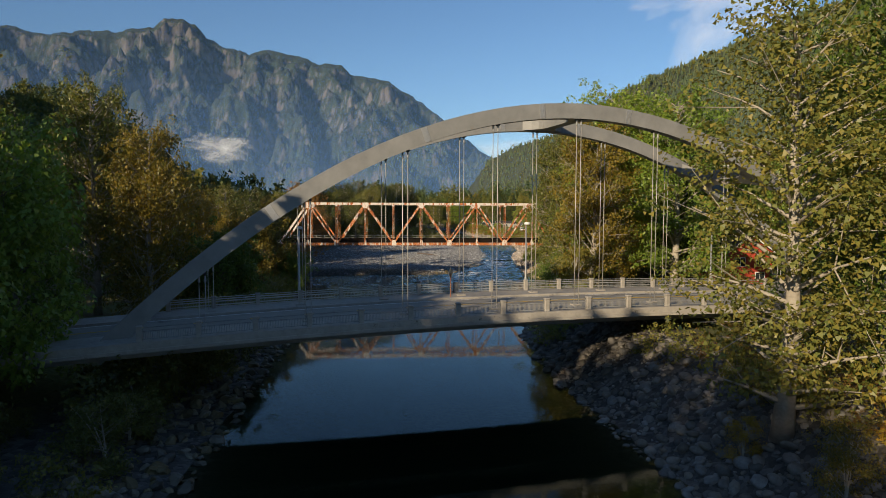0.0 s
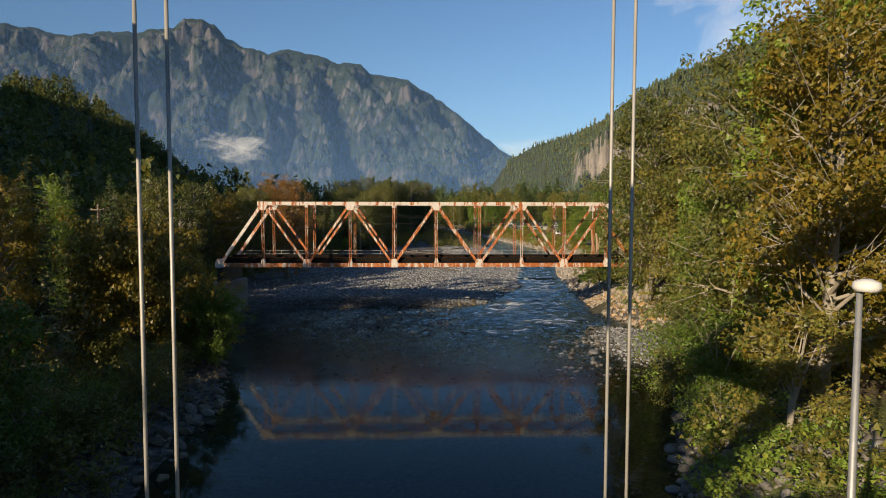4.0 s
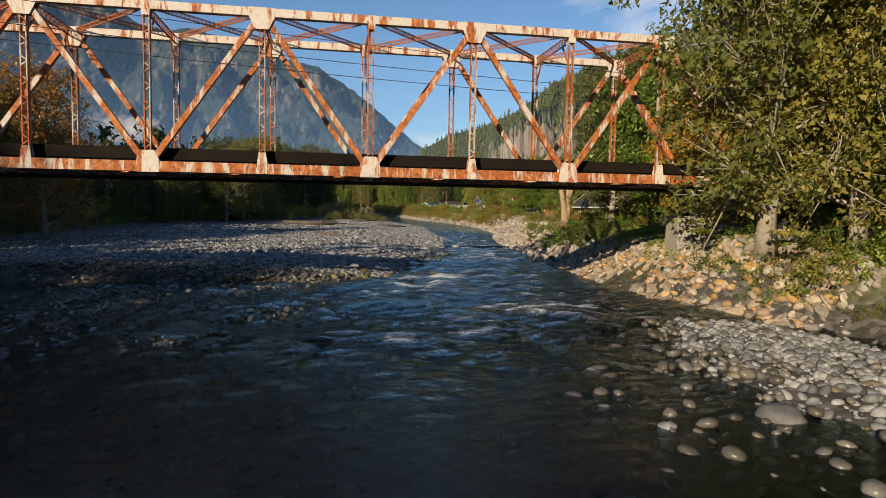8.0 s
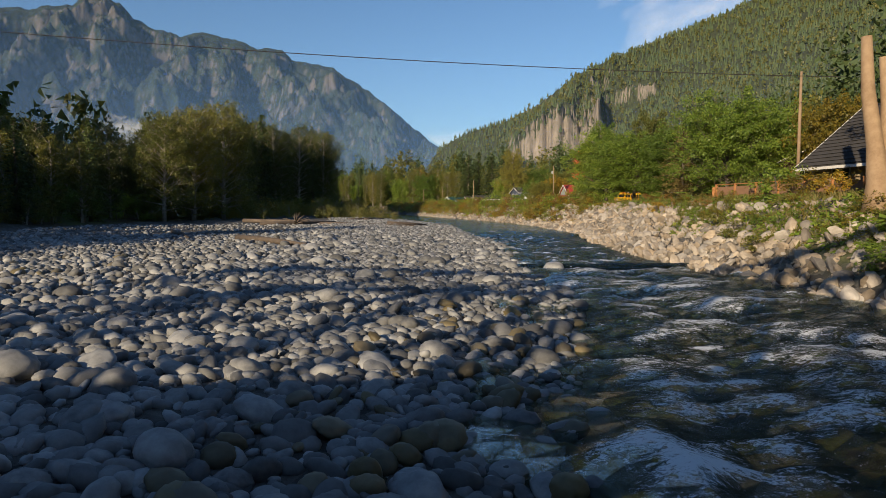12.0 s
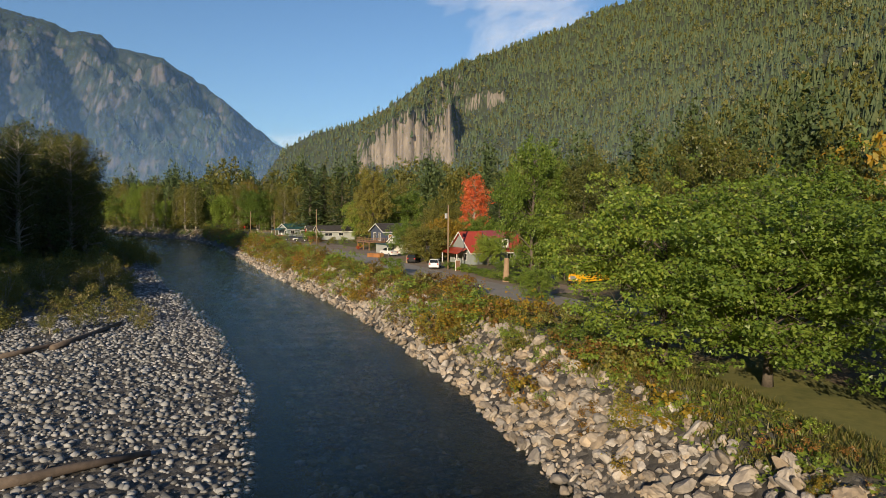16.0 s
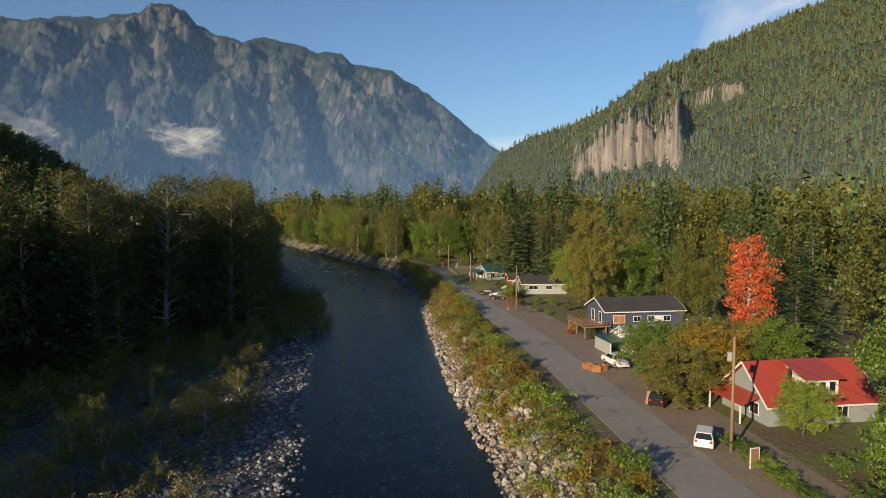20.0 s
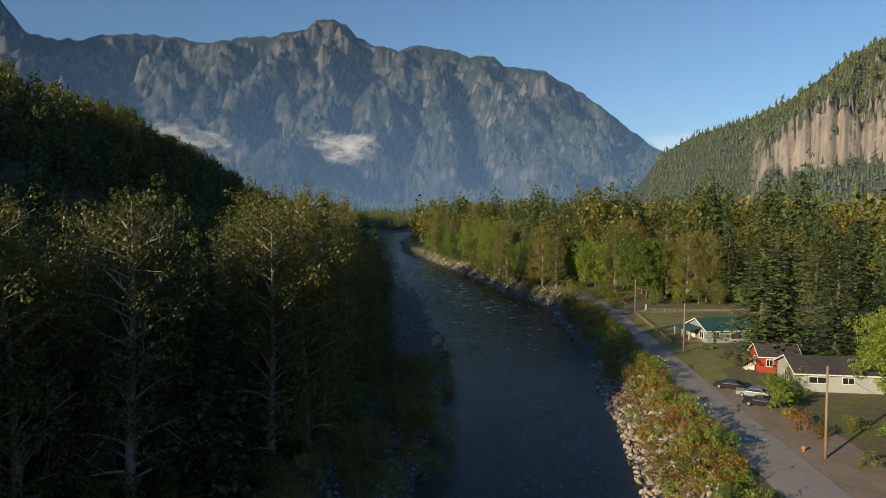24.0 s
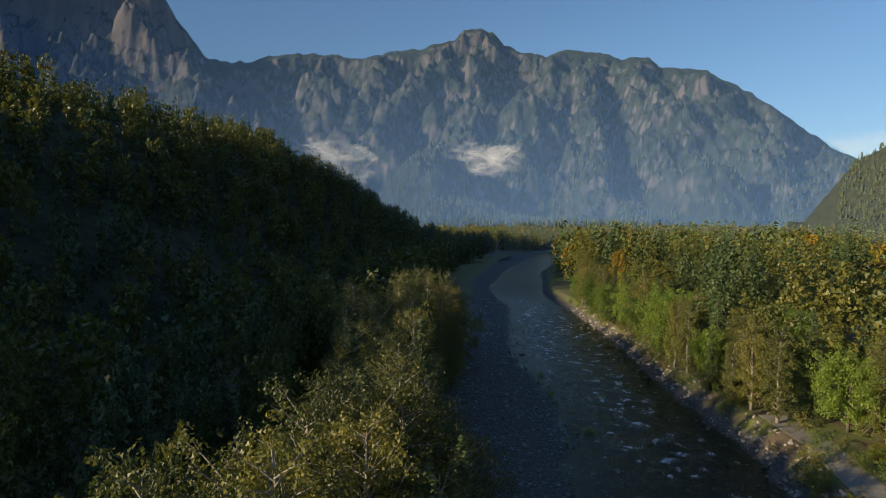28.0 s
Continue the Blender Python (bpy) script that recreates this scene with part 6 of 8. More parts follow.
def hill_spots(n):
    deg, r = rs.uniform(1, 62, n), rs.uniform(400, 1980, n)
    crest, foot = np.interp(deg, *HILL_CREST), np.interp(deg, *HILL_FOOT)
    ragged = wave_noise(deg * 1.6, r * 0.02, 55, 3, 1.0)
    face = (deg > 8.8 + 0.5 * ragged) & (deg < 16.2 + 1.3 * ragged) & (r > 1228 + 14 * ragged) & (r < 1318 + 22 * ragged)
    face2 = (deg > 17.8 + ragged) & (deg < 20.5 + ragged) & (r > 1455) & (r < 1485)
    ok = (r > foot - 30) & (r < crest + 12) & ~(face & (rs.rand(n) < 0.84)) & ~(face2 & (rs.rand(n) < 0.7))
    deg, r = deg[ok], r[ok]
    z = right_hill_polar(deg, r)
    x, y = 12 + np.sin(np.radians(deg)) * r, 108 + np.cos(np.radians(deg)) * r
    h = 15.0 * (0.45 + 0.8 * rs.rand(len(x)))
    return np.stack([x, y, z - 1.0, h, 0.95 + 0.3 * rs.rand(len(x))], 1)


hs = hill_spots(38000)
sel = rs.rand(len(hs))
wood_of("hill_firs", "green conifers on the steep hill", hs[sel < 0.78], cones, M["hill_needle"])
wood_of("hill_alders", "yellow-green trees among the hill conifers", hs[sel >= 0.78], [small_tree(41, "few")], M["olive_leaf"])


def foot_spots(n):
    """Conifers over the knolls and the mountain's lower slopes."""
    deg, r = rs.uniform(-50, 8, n), rs.uniform(1760, 3000, n)
    i, j = np.searchsorted(MOUNT["r"], r), np.searchsorted(MOUNT["deg"], deg)
    z = MOUNT["z"][np.clip(i, 0, len(MOUNT["r"]) - 1), np.clip(j, 0, len(MOUNT["deg"]) - 1)]
    x, y = np.sin(np.radians(deg)) * r, 60 + np.cos(np.radians(deg)) * r
    return np.stack([x, y, np.maximum(z, 0) - 2, 22 * (0.5 + 0.7 * rs.rand(n)), 1.0 + 0.4 * rs.rand(n)], 1)


wood_of("foot_woods", "dense conifers over the knolls below the mountain", foot_spots(9000), cones, M["hill_needle"])


# ---- tinted haze sheets, fog and cloud ----
def curtain(name, label, cat, r, b0, b1, e0, e1, mat, kind=""):
    """A thin curved sheet for painted haze, fog or cloud at a distance, between two bearings and two elevations
    (degrees).
    """
    n, m = 40, 8
    b, e = np.meshgrid(np.radians(np.linspace(b0, b1, n)), np.radians(np.linspace(e0, e1, m)))
    v = np.stack([np.sin(b) * r, 100 + np.cos(b) * r, 30 + np.tan(e) * r], -1).reshape(-1, 3)
    i = np.arange(n * m).reshape(m, n)
    f = np.stack([i[:-1, :-1], i[:-1, 1:], i[1:, 1:], i[1:, :-1]], -1).reshape(-1, 4)
    me = quick_mesh(name, v, f, mat, True)
    uv = me.uv_layers.new(name="UVMap")
    p = np.stack(np.meshgrid(np.linspace(0, 1, n), np.linspace(0, 1, m)), -1).reshape(-1, 2)
    uv.data.foreach_set("uv", p[f.ravel()].astype(np.float32).ravel())
    ob = new(name, me)
    ob.visible_shadow = False
    return tagged(ob, label, cat, kind=kind)


# Haze is painted with blue sheets; the last one lightens the left slopes.
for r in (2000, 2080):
    curtain("haze", "blue-tinted sheet that paints haze before the mountain", "haze", r, -80, 30, -1.0, 24, M["haze"], "structure")
curtain("valley_haze", "faint blue-tinted sheet that paints haze over the valley", "haze", 930, -80, 125, -2.0, 18, M["valley_haze"], "structure")
curtain("haze", "blue-tinted sheet added to lighten the shaded mountain bowl", "haze", 1990, -85, -6, -1.0, 24, M["bowl_haze_tint"], "structure")
for b0, b1, e0, e1, r in ((-43, -29, 2.6, 8.4, 1960), (-30.5, -17, 3.2, 7.8, 1940)):
    curtain("fog_bank", "low white fog bank drifting over the woods", "fog", r, b0, b1, e0, e1, M["fog"])
for b0, b1, e0, e1 in ((11, 36, 9.0, 24), (-7, 12, 3.4, 8.8)):
    curtain("cloud", "soft white cloud in a blue sky", "cloud", 4300, b0, b1, e0, e1, M["cloud"], "structure")

# ---- more materials ----
def plain(name, c, rough=0.6, k=0.8, scale=4.0, metal=0.0):
    return speckled(name, [(0.3, tuple(x * k for x in c)), (0.7, c)], scale, rough, bump_by=0.12, metal=metal)


M["blue_siding"] = plain("blue_siding", (0.075, 0.095, 0.145))
M["grey_siding"] = plain("grey_siding", (0.42, 0.44, 0.42))
M["sage_siding"] = plain("sage_siding", (0.30, 0.34, 0.34))
M["beige_siding"] = plain("beige_siding", (0.42, 0.32, 0.20))
M["brown_siding"] = plain("brown_siding", (0.12, 0.07, 0.045))
M["red_siding"] = plain("red_siding", (0.42, 0.06, 0.03))
M["shingle"] = plain("shingle", (0.075, 0.07, 0.07), 0.9, 0.55, 1.5)
M["red_metal"] = plain("red_metal", (0.40, 0.065, 0.04), 0.4, 0.8)
M["green_metal"] = plain("green_metal", (0.028, 0.088, 0.072), 0.45, 0.8)
M["grey_metal"] = plain("grey_metal", (0.36, 0.37, 0.38), 0.4, 0.85)
M["cedar"] = plain("cedar", (0.45, 0.20, 0.07), 0.8, 0.7, 2.0)
M["deck_wood"] = plain("deck_wood", (0.30, 0.17, 0.10), 0.85, 0.7)
M["bus_yellow"] = plain("bus_yellow", (0.75, 0.40, 0.015), 0.35, 0.9)
M["black_paint"] = plain("black_paint", (0.02, 0.02, 0.022), 0.25, 0.8)
M["silver_paint"] = plain("silver_paint", (0.45, 0.46, 0.47), 0.3, 0.9, metal=0.5)
M["white_car"] = plain("white_car", (0.78, 0.78, 0.77), 0.25, 0.95)
M["maroon_paint"] = plain("maroon_paint", (0.16, 0.015, 0.02), 0.25, 0.9)
M["rubber"] = plain("rubber", (0.02, 0.02, 0.02), 0.9)
M["pole_wood"] = plain("pole_wood", (0.34, 0.24, 0.15), 0.9, 0.6, 3.0)
M["tail_red"] = plain("tail_red", (0.6, 0.02, 0.02), 0.3)
M["lawn"] = speckled("lawn", [(0.3, (0.08, 0.10, 0.022)), (0.7, (0.24, 0.22, 0.065))], 1.2, 0.95, bump_by=0.8, bump_at=0.05)
M["gravel_path"] = speckled("gravel_path", [(0.3, (0.16, 0.12, 0.085)), (0.7, (0.28, 0.22, 0.16))], 1.5, 0.95, bump_by=0.4)
M["hydrant"] = plain("hydrant", (0.65, 0.16, 0.02), 0.4)


def glass_build(nt, b):
    b.inputs["Base Color"].default_value = (0.02, 0.025, 0.03, 1)
    b.inputs["Roughness"].default_value = 0.06


M["glass"] = material("glass", glass_build)

# ---- the village road ----
ROAD = [(47.5, 140), (45.5, 152), (42, 168.5), (39.5, 183), (37.2, 198), (35.2, 212.5), (32.2, 231), (27.5, 259), (20.5, 290), (14.5, 318), (7.5, 352), (0.5, 384), (-5.5, 408), (-12, 428), (-22, 446)]


def ribbon(name, pts, half, z, mat, label, cat, kind="structure", thick=0.25):
    """A slab along a line of points, lying on the ground."""
    pts = [Vector((x, y, 0)) for x, y in pts]
    fine = []
    for i in range(len(pts) - 1):
        for k in range(6):
            fine.append(pts[i].lerp(pts[i + 1], k / 6))
    fine.append(pts[-1])
    b, f, v = Build(), [], []
    for i, p in enumerate(fine):
        d = (fine[min(i + 2, len(fine) - 1)] - fine[max(i - 2, 0)]).normalized()
        side = Vector((d.y, -d.x, 0))
        h = half if not callable(half) else half(p.y)
        for s, dz in ((-h, -thick), (h, -thick), (h, z), (-h, z)):
            q = p + side * s
            v.append((q.x, q.y, 4.5 + dz))
    for i in range(len(fine) - 1):
        for j in range(4):
            f.append((4 * i + j, 4 * i + (j + 1) % 4, 4 * i + 4 + (j + 1) % 4, 4 * i + 4 + j))
    f += [(0, 1, 2, 3), tuple(4 * (len(fine) - 1) + k for k in (3, 2, 1, 0))]
    ob = part(name, b.add(v, f), mat)
    return tagged(ob, label, cat, kind=kind)


ribbon("road", ROAD, 3.3, 0.06, M["village_asphalt"], "worn grey village road with cracks", "road")
ribbon("side_road", [(0, 391), (14, 396), (30, 401), (50, 405), (80, 409)], 2.2, 0.055, M["village_asphalt"], "narrow grey side road", "road")
ribbon("verge", [(x + 7.2, y + 1.5) for x, y in ROAD[2:10]], 4.0, 0.02, M["gravel_path"], "bare earth and gravel verge", "verge")
ribbon("lawn", [(17, 318), (15, 340), (14, 365), (16, 392)], lambda y: 8.5 if y > 330 else 5.0, 0.028, M["lawn"], "mown green lawn", "lawn")
ribbon("green", [(35, 76), (37, 95), (39.5, 112), (40.5, 134)], 4.2, 0.028, M["lawn"], "grassy green under the maples", "lawn")
for x, y, a_ in ((20.4, 293, 0.3), (22.1, 293.4, 0.3), (16.4, 303, 0.3), (17.8, 303.4, 0.3)):
    m = Matrix.Translation((x - 1, y, 4.566)) @ Matrix.Rotation(a_, 4, "Z")
    ob = part("road_mark", Build().prism([(-0.55, -0.5), (0.55, -0.5), (0, 0.6)], m.to_3x3() @ Vector((1, 0, 0)), m.to_3x3() @ Vector((0, 1, 0)), m.translation, (0, 0, 0.006)), M["white_paint"])
    tagged(ob, "worn white triangle painted on the road", "road marking", "road triangles")
# cracks filled with tar
for k, (x, y) in enumerate(((33.5, 222), (29, 252), (24, 270), (18, 305), (35.6, 205))):
    b = Build()
    rng = random.Random(k)
    p = Vector((x - 3, y - 0.5, 4.565))
    for j in range(9):
        q = p + Vector((0.7, rng.uniform(-0.35, 0.35) + 0.12, 0))
        b.beam(p, q, 0.05 + 0.04 * rng.random(), 0.006)
        p = q
    tagged(part("road_crack", b, M["dark_steel"]), "dark crack across the road", "crack", "road cracks")


# ---- houses ----
def house(name, label, x, y, turn, ln, wd, wall_h, rise, wall, roof, openings, over=0.5, base=4.5, ribs=False, trim="white_paint"):
    """A gabled house: ridge along its length; openings: side, place along it, sill, width, height, pane colour."""
    h = thing(name, label, "house", at=Matrix.Translation((x, y, base - 0.1)) @ Matrix.Rotation(radians(turn), 4, "Z"))
    t = 0.2
    part("wall", Build().box(0, 0, 0, ln, t, wall_h), M[wall], h)
    part("wall", Build().box(0, wd - t, 0, ln, wd, wall_h), M[wall], h)
    for x0 in (0.0, ln - t):
        part("wall", Build().prism([(t, 0), (wd - t, 0), (wd - t, wall_h), (wd / 2, wall_h + rise * 0.97), (t, wall_h)], (0, 1, 0), (0, 0, 1), (x0, 0, 0), (t, 0, 0)), M[wall], h)
    sl = math.hypot(wd / 2 + over, rise * (1 + 2 * over / wd))
    for side in (0, 1):
        y0 = -over if side == 0 else wd + over
        z0 = wall_h - rise * 2 * over / wd
        p = [(-over, y0, z0), (ln + over, y0, z0), (ln + over, wd / 2, wall_h + rise), (-over, wd / 2, wall_h + rise)]
        b = Build().add([Vector(q) for q in p] + [Vector(q) + Vector((0, 0, 0.16)) for q in p], [(0, 1, 2, 3), (4, 5, 6, 7), (0, 1, 5, 4), (1, 2, 6, 5), (2, 3, 7, 6), (3, 0, 4, 7)])
        rf = part("roof", b, M[roof], h)
        if ribs:
            for k in range(int(ln / 0.6)):
                xx = -over + 0.3 + k * (ln + 2 * over - 0.6) / max(1, int(ln / 0.6) - 1)
                part("seam", Build().beam((xx, y0, z0 + 0.17), (xx, wd / 2, wall_h + rise + 0.17), 0.05, 0.06), M[roof], rf)
        else:
            for k in range(int(sl / 0.45)):
                f0 = (k + 0.5) * 0.45 / sl
                q = [Vector(p[0]).lerp(Vector(p[3]), f0), Vector(p[1]).lerp(Vector(p[2]), f0)]
                part("shingle_course", Build().beam(q[0] + Vector((0, 0, 0.165)), q[1] + Vector((0, 0, 0.165)), 0.2, 0.02), M[roof], rf)
        part("fascia", Build().beam((-over, y0, z0 + 0.06), (ln + over, y0, z0 + 0.06), 0.06, 0.2), M[trim], h)
    for xx in (-over, ln + over):
        for side in (0, 1):
            y0 = -over if side == 0 else wd + over
            part("bargeboard", Build().beam((xx, y0, wall_h - rise * 2 * over / wd + 0.05), (xx, wd / 2, wall_h + rise + 0.05), 0.06, 0.22), M[trim], h)
    for side, at, sill, w, hh, pane in openings:
        m = {"front": Matrix.Translation((at, 0, 0)), "back": Matrix.Translation((at, wd, 0)) @ Matrix.Rotation(math.pi, 4, "Z"), "west": Matrix.Translation((0, at, 0)) @ Matrix.Rotation(-math.pi / 2, 4, "Z"), "east": Matrix.Translation((ln, at, 0)) @ Matrix.Rotation(math.pi / 2, 4, "Z")}[side]
        win = part("window" if sill > 0.3 else "door", Build().box(-w / 2 - 0.1, -0.07, sill - 0.1, w / 2 + 0.1, -0.003, sill, m).box(-w / 2 - 0.1, -0.06, sill + hh, w / 2 + 0.1, -0.003, sill + hh + 0.12, m).box(-w / 2 - 0.1, -0.06, sill, -w / 2, -0.003, sill + hh, m).box(w / 2, -0.06, sill, w / 2 + 0.1, -0.003, sill + hh, m).box(-0.03, -0.05, sill, 0.03, -0.003, sill + hh, m), M[trim], h)
        part("pane", Build().box(-w / 2, -0.03, sill, w / 2, -0.004, sill + hh, m), M[pane], win)
    return h


blue = house("blue_house", "dark blue house with a grey shingle roof and deck", 41.5, 260, 13, 15.5, 8.6, 4.9, 1.9, "blue_siding", "shingle",
             [("front", 2.6, 2.7, 2.2, 1.3, "cedar"), ("front", 6.2, 2.9, 1.4, 0.9, "glass"), ("front", 9.0, 2.9, 1.3, 0.9, "glass"), ("front", 10.6, 2.9, 1.3, 0.9, "white_paint"), ("front", 12.2, 2.9, 1.3, 0.9, "glass"), ("front", 8.8, 0.6, 1.2, 0.7, "glass"), ("west", 2.6, 2.4, 1.4, 2.0, "glass"), ("west", 5.8, 2.4, 1.4, 2.0, "glass")])
dk = part("deck", Build().box(-4.5, -0.8, 2.1, 0.6, 7.6, 2.3), M["deck_wood"], blue, "raised wooden deck")
for k in range(9):
    part("baluster", Build().box(-4.5, -0.8 + k * 1.04, 2.3, -4.4, -0.7 + k * 1.04, 3.2), M["deck_wood"], dk)
    part("baluster", Build().box(-4.5 + k * 0.62, -0.8, 2.3, -4.4 + k * 0.62, -0.7, 3.2), M["deck_wood"], dk)
for p, q in (((-4.45, -0.75, 3.2), (-4.45, 7.6, 3.2)), ((-4.5, -0.75, 3.2), (0.6, -0.75, 3.2)), ((-4.45, -0.75, 2.7), (-4.45, 7.6, 2.7)), ((-4.5, -0.75, 2.7), (0.6, -0.75, 2.7))):
    part("railing", Build().beam(p, q, 0.1, 0.1), M["deck_wood"], dk)
for px, py in ((-4.3, -0.6), (-4.3, 7.4), (-0.2, -0.6), (-4.3, 3.4)):
    part("deck_post", Build().box(px - 0.1, py - 0.1, -0.3, px + 0.1, py + 0.1, 2.1), M["deck_wood"], dk)

shed = house("white_garage", "white garage with a grey metal roof", 42.5, 246, 13, 7.5, 6.0, 2.7, 1.5, "white_paint", "grey_metal", [("front", 5.5, 1.0, 1.2, 0.9, "glass"), ("west", 3.0, 1.0, 1.0, 1.0, "glass")], 0.35, ribs=True)
part("carport_roof", Build().box(-3.6, -0.4, 2.2, -0.1, 6.2, 2.32), M["green_metal"], shed, "teal metal lean-to roof")
part("carport_roof", Build().box(7.6, -0.4, 2.0, 12.5, 5.6, 2.12), M["green_metal"], shed, "teal metal lean-to roof")
part("carport_wall", Build().box(-3.4, 0.0, 0, -3.2, 5.8, 2.2), M["grey_siding"], shed)
for px, py in ((12.3, -0.2), (12.3, 5.4), (-3.3, -0.2)):
    part("carport_post", Build().box(px - 0.08, py - 0.08, -0.2, px + 0.08, py + 0.08, 2.05), M["white_paint"], shed)

red = house("red_roof_house", "pale house with a bright red metal roof", 49.5, 212, 12, 13.5, 8.5, 2.6, 3.6, "sage_siding", "red_metal", [("west", 2.4, 0.9, 1.4, 1.2, "glass"), ("west", 5.8, 0.9, 1.4, 1.2, "glass"), ("front", 9.0, 0.8, 1.4, 1.2, "glass")], 0.5, ribs=True)
part("dormer_wall", Build().prism([(0.4, 3.2), (0.4, 5.1), (3.9, 5.1), (3.9, 6.0)], (0, 1, 0), (0, 0, 1), (4.6, 0, 0), (4.2, 0, 0)), M["white_paint"], red, "white dormer wall")
for k in range(3):
    dw = part("dormer_window", Build().box(5.0 + k * 1.25, 0.3, 3.6, 5.9 + k * 1.25, 0.39, 4.8), M["white_paint"], red)
    part("pane", Build().box(5.1 + k * 1.25, 0.27, 3.7, 5.8 + k * 1.25, 0.299, 4.7), M["glass"], dw)
part("dormer_roof", Build().add([Vector(p) for p in ((4.2, -0.2, 5.1), (9.2, -0.2, 5.1), (9.2, 4.1, 6.35), (4.2, 4.1, 6.35), (4.2, -0.2, 5.24), (9.2, -0.2, 5.24), (9.2, 4.1, 6.49), (4.2, 4.1, 6.49))], [(0, 1, 2, 3), (4, 5, 6, 7), (0, 1, 5, 4), (1, 2, 6, 5), (2, 3, 7, 6), (3, 0, 4, 7)]), M["red_metal"], red)
part("porch_roof", Build().add([Vector(p) for p in ((-2.6, 1.0, 2.2), (-0.2, 1.0, 3.1), (-0.2, 7.5, 3.1), (-2.6, 7.5, 2.2), (-2.6, 1.0, 2.32), (-0.2, 1.0, 3.22), (-0.2, 7.5, 3.22), (-2.6, 7.5, 2.32))], [(0, 1, 2, 3), (4, 5, 6, 7), (0, 1, 5, 4), (1, 2, 6, 5), (2, 3, 7, 6), (3, 0, 4, 7)]), M["red_metal"], red)
for py in (1.3, 7.2):
    part("porch_post", Build().box(-2.5, py, -0.2, -2.35, py + 0.15, 2.25), M["white_paint"], red)
part("chimney", Build().tube([(3.2, 1.2, 3.2), (3.2, 1.2, 6.2)], 0.14, 8), M["dark_steel"], red)

house("grey_house", "pale grey house with a dark shingle roof", 30.3, 318, 8, 12.5, 8.0, 3.1, 1.7, "grey_siding", "shingle", [("front", 3.0, 1.5, 2.4, 0.9, "glass"), ("front", 7.4, 1.5, 1.6, 0.9, "glass"), ("west", 4.0, 1.0, 1.4, 1.3, "glass"), ("east", 4, 1.0, 1.4, 1.2, "glass")], 0.6)
annex = house("red_cottage", "small red cottage with white trim", 27.0, 329, 8, 6.5, 5.0, 3.0, 1.6, "red_siding", "shingle", [("west", 2.5, 1.2, 1.0, 1.2, "glass"), ("front", 1.6, 1.2, 1.0, 1.1, "glass")], 0.4)
for k in range(5):
    part("step", Build().box(-0.3 - 0.3 * (k + 1), 1.6, 0, -0.3 - 0.3 * k, 3.2, 1.0 - 0.2 * k), M["white_paint"], annex)
gh = house("green_roof_house", "grey cottage with a dark green metal roof", 21.0, 352.5, 24, 11.5, 8.6, 2.8, 1.9, "sage_siding", "green_metal", [("front", 2.0, 1.0, 1.5, 1.2, "glass"), ("front", 6.5, 0.9, 2.2, 1.2, "glass"), ("front", 9.8, 1.0, 1.4, 1.1, "glass"), ("west", 2.2, 0.9, 1.4, 1.3, "glass"), ("west", 5.6, 0.0, 1.0, 2.0, "white_paint")], 0.5, ribs=True)
part("porch_roof", Build().add([Vector(p) for p in ((-3.0, 2.0, 2.3), (0, 2.0, 3.0), (0, 8.8, 3.0), (-3.0, 8.8, 2.3), (-3.0, 2.0, 2.42), (0, 2.0, 3.12), (0, 8.8, 3.12), (-3.0, 8.8, 2.42))], [(0, 1, 2, 3), (4, 5, 6, 7), (0, 1, 5, 4), (1, 2, 6, 5), (2, 3, 7, 6), (3, 0, 4, 7)]), M["green_metal"], gh)
for py in (2.2, 5.2, 8.5):
    part("porch_post", Build().box(-2.9, py, -0.2, -2.75, py + 0.15, 2.35), M["white_paint"], gh)
part("porch_floor", Build().box(-3.0, 2.0, 0, 0, 8.8, 0.4), M["deck_wood"], gh)

house("gable_house", "beige house with a steep dark roof", 44, 53, 95, 15, 10, 3.0, 4.2, "beige_siding", "shingle", [("west", 3.0, 0.9, 1.6, 1.3, "glass"), ("west", 6.5, 0.9, 1.6, 1.3, "glass"), ("back", 3.5, 0.9, 2.2, 1.3, "glass"), ("back", 8.5, 0.9, 1.6, 1.3, "glass"), ("back", 12, 0.9, 1.6, 1.3, "glass")], 0.9)
house("brown_house", "dark brown house with white window frames", 55, 92, 40, 13, 9, 5.2, 1.9, "brown_siding", "shingle", [("front", 3.0, 3.0, 2.0, 1.4, "glass"), ("front", 8.0, 3.0, 2.0, 1.4, "glass"), ("west", 3.0, 3.0, 1.8, 1.4, "glass"), ("west", 6.5, 3.0, 1.8, 1.4, "glass")], 0.7)
barn = house("red_barn_house", "small barn-red house with white windows", 54.6, -43, 102, 8.5, 8.0, 5.4, 2.6, "red_siding", "shingle", [("front", 2.0, 3.3, 1.2, 1.4, "glass"), ("front", 6.0, 3.3, 1.2, 1.4, "glass"), ("front", 2.0, 0.9, 1.8, 1.2, "glass"), ("front", 5.9, 0.0, 1.0, 2.0, "white_paint"), ("west", 2.2, 3.0, 1.3, 1.4, "glass"), ("west", 5.8, 3.0, 1.6, 1.3, "glass"), ("west", 2.2, 0.7, 1.6, 1.2, "glass")], 0.4)
sb = part("name_board", Build().soft_box(-0.09, 2.7, 5.1, -0.03, 5.3, 5.6, 0.015), M["dark_steel"], barn, "dark name board with pale bars")
for k in range(5):
    part("letter_bar", Build().box(-0.10, 2.85 + k * 0.48, 5.22, -0.089, 3.17 + k * 0.48, 5.5), M["road_line_yellow"], sb)
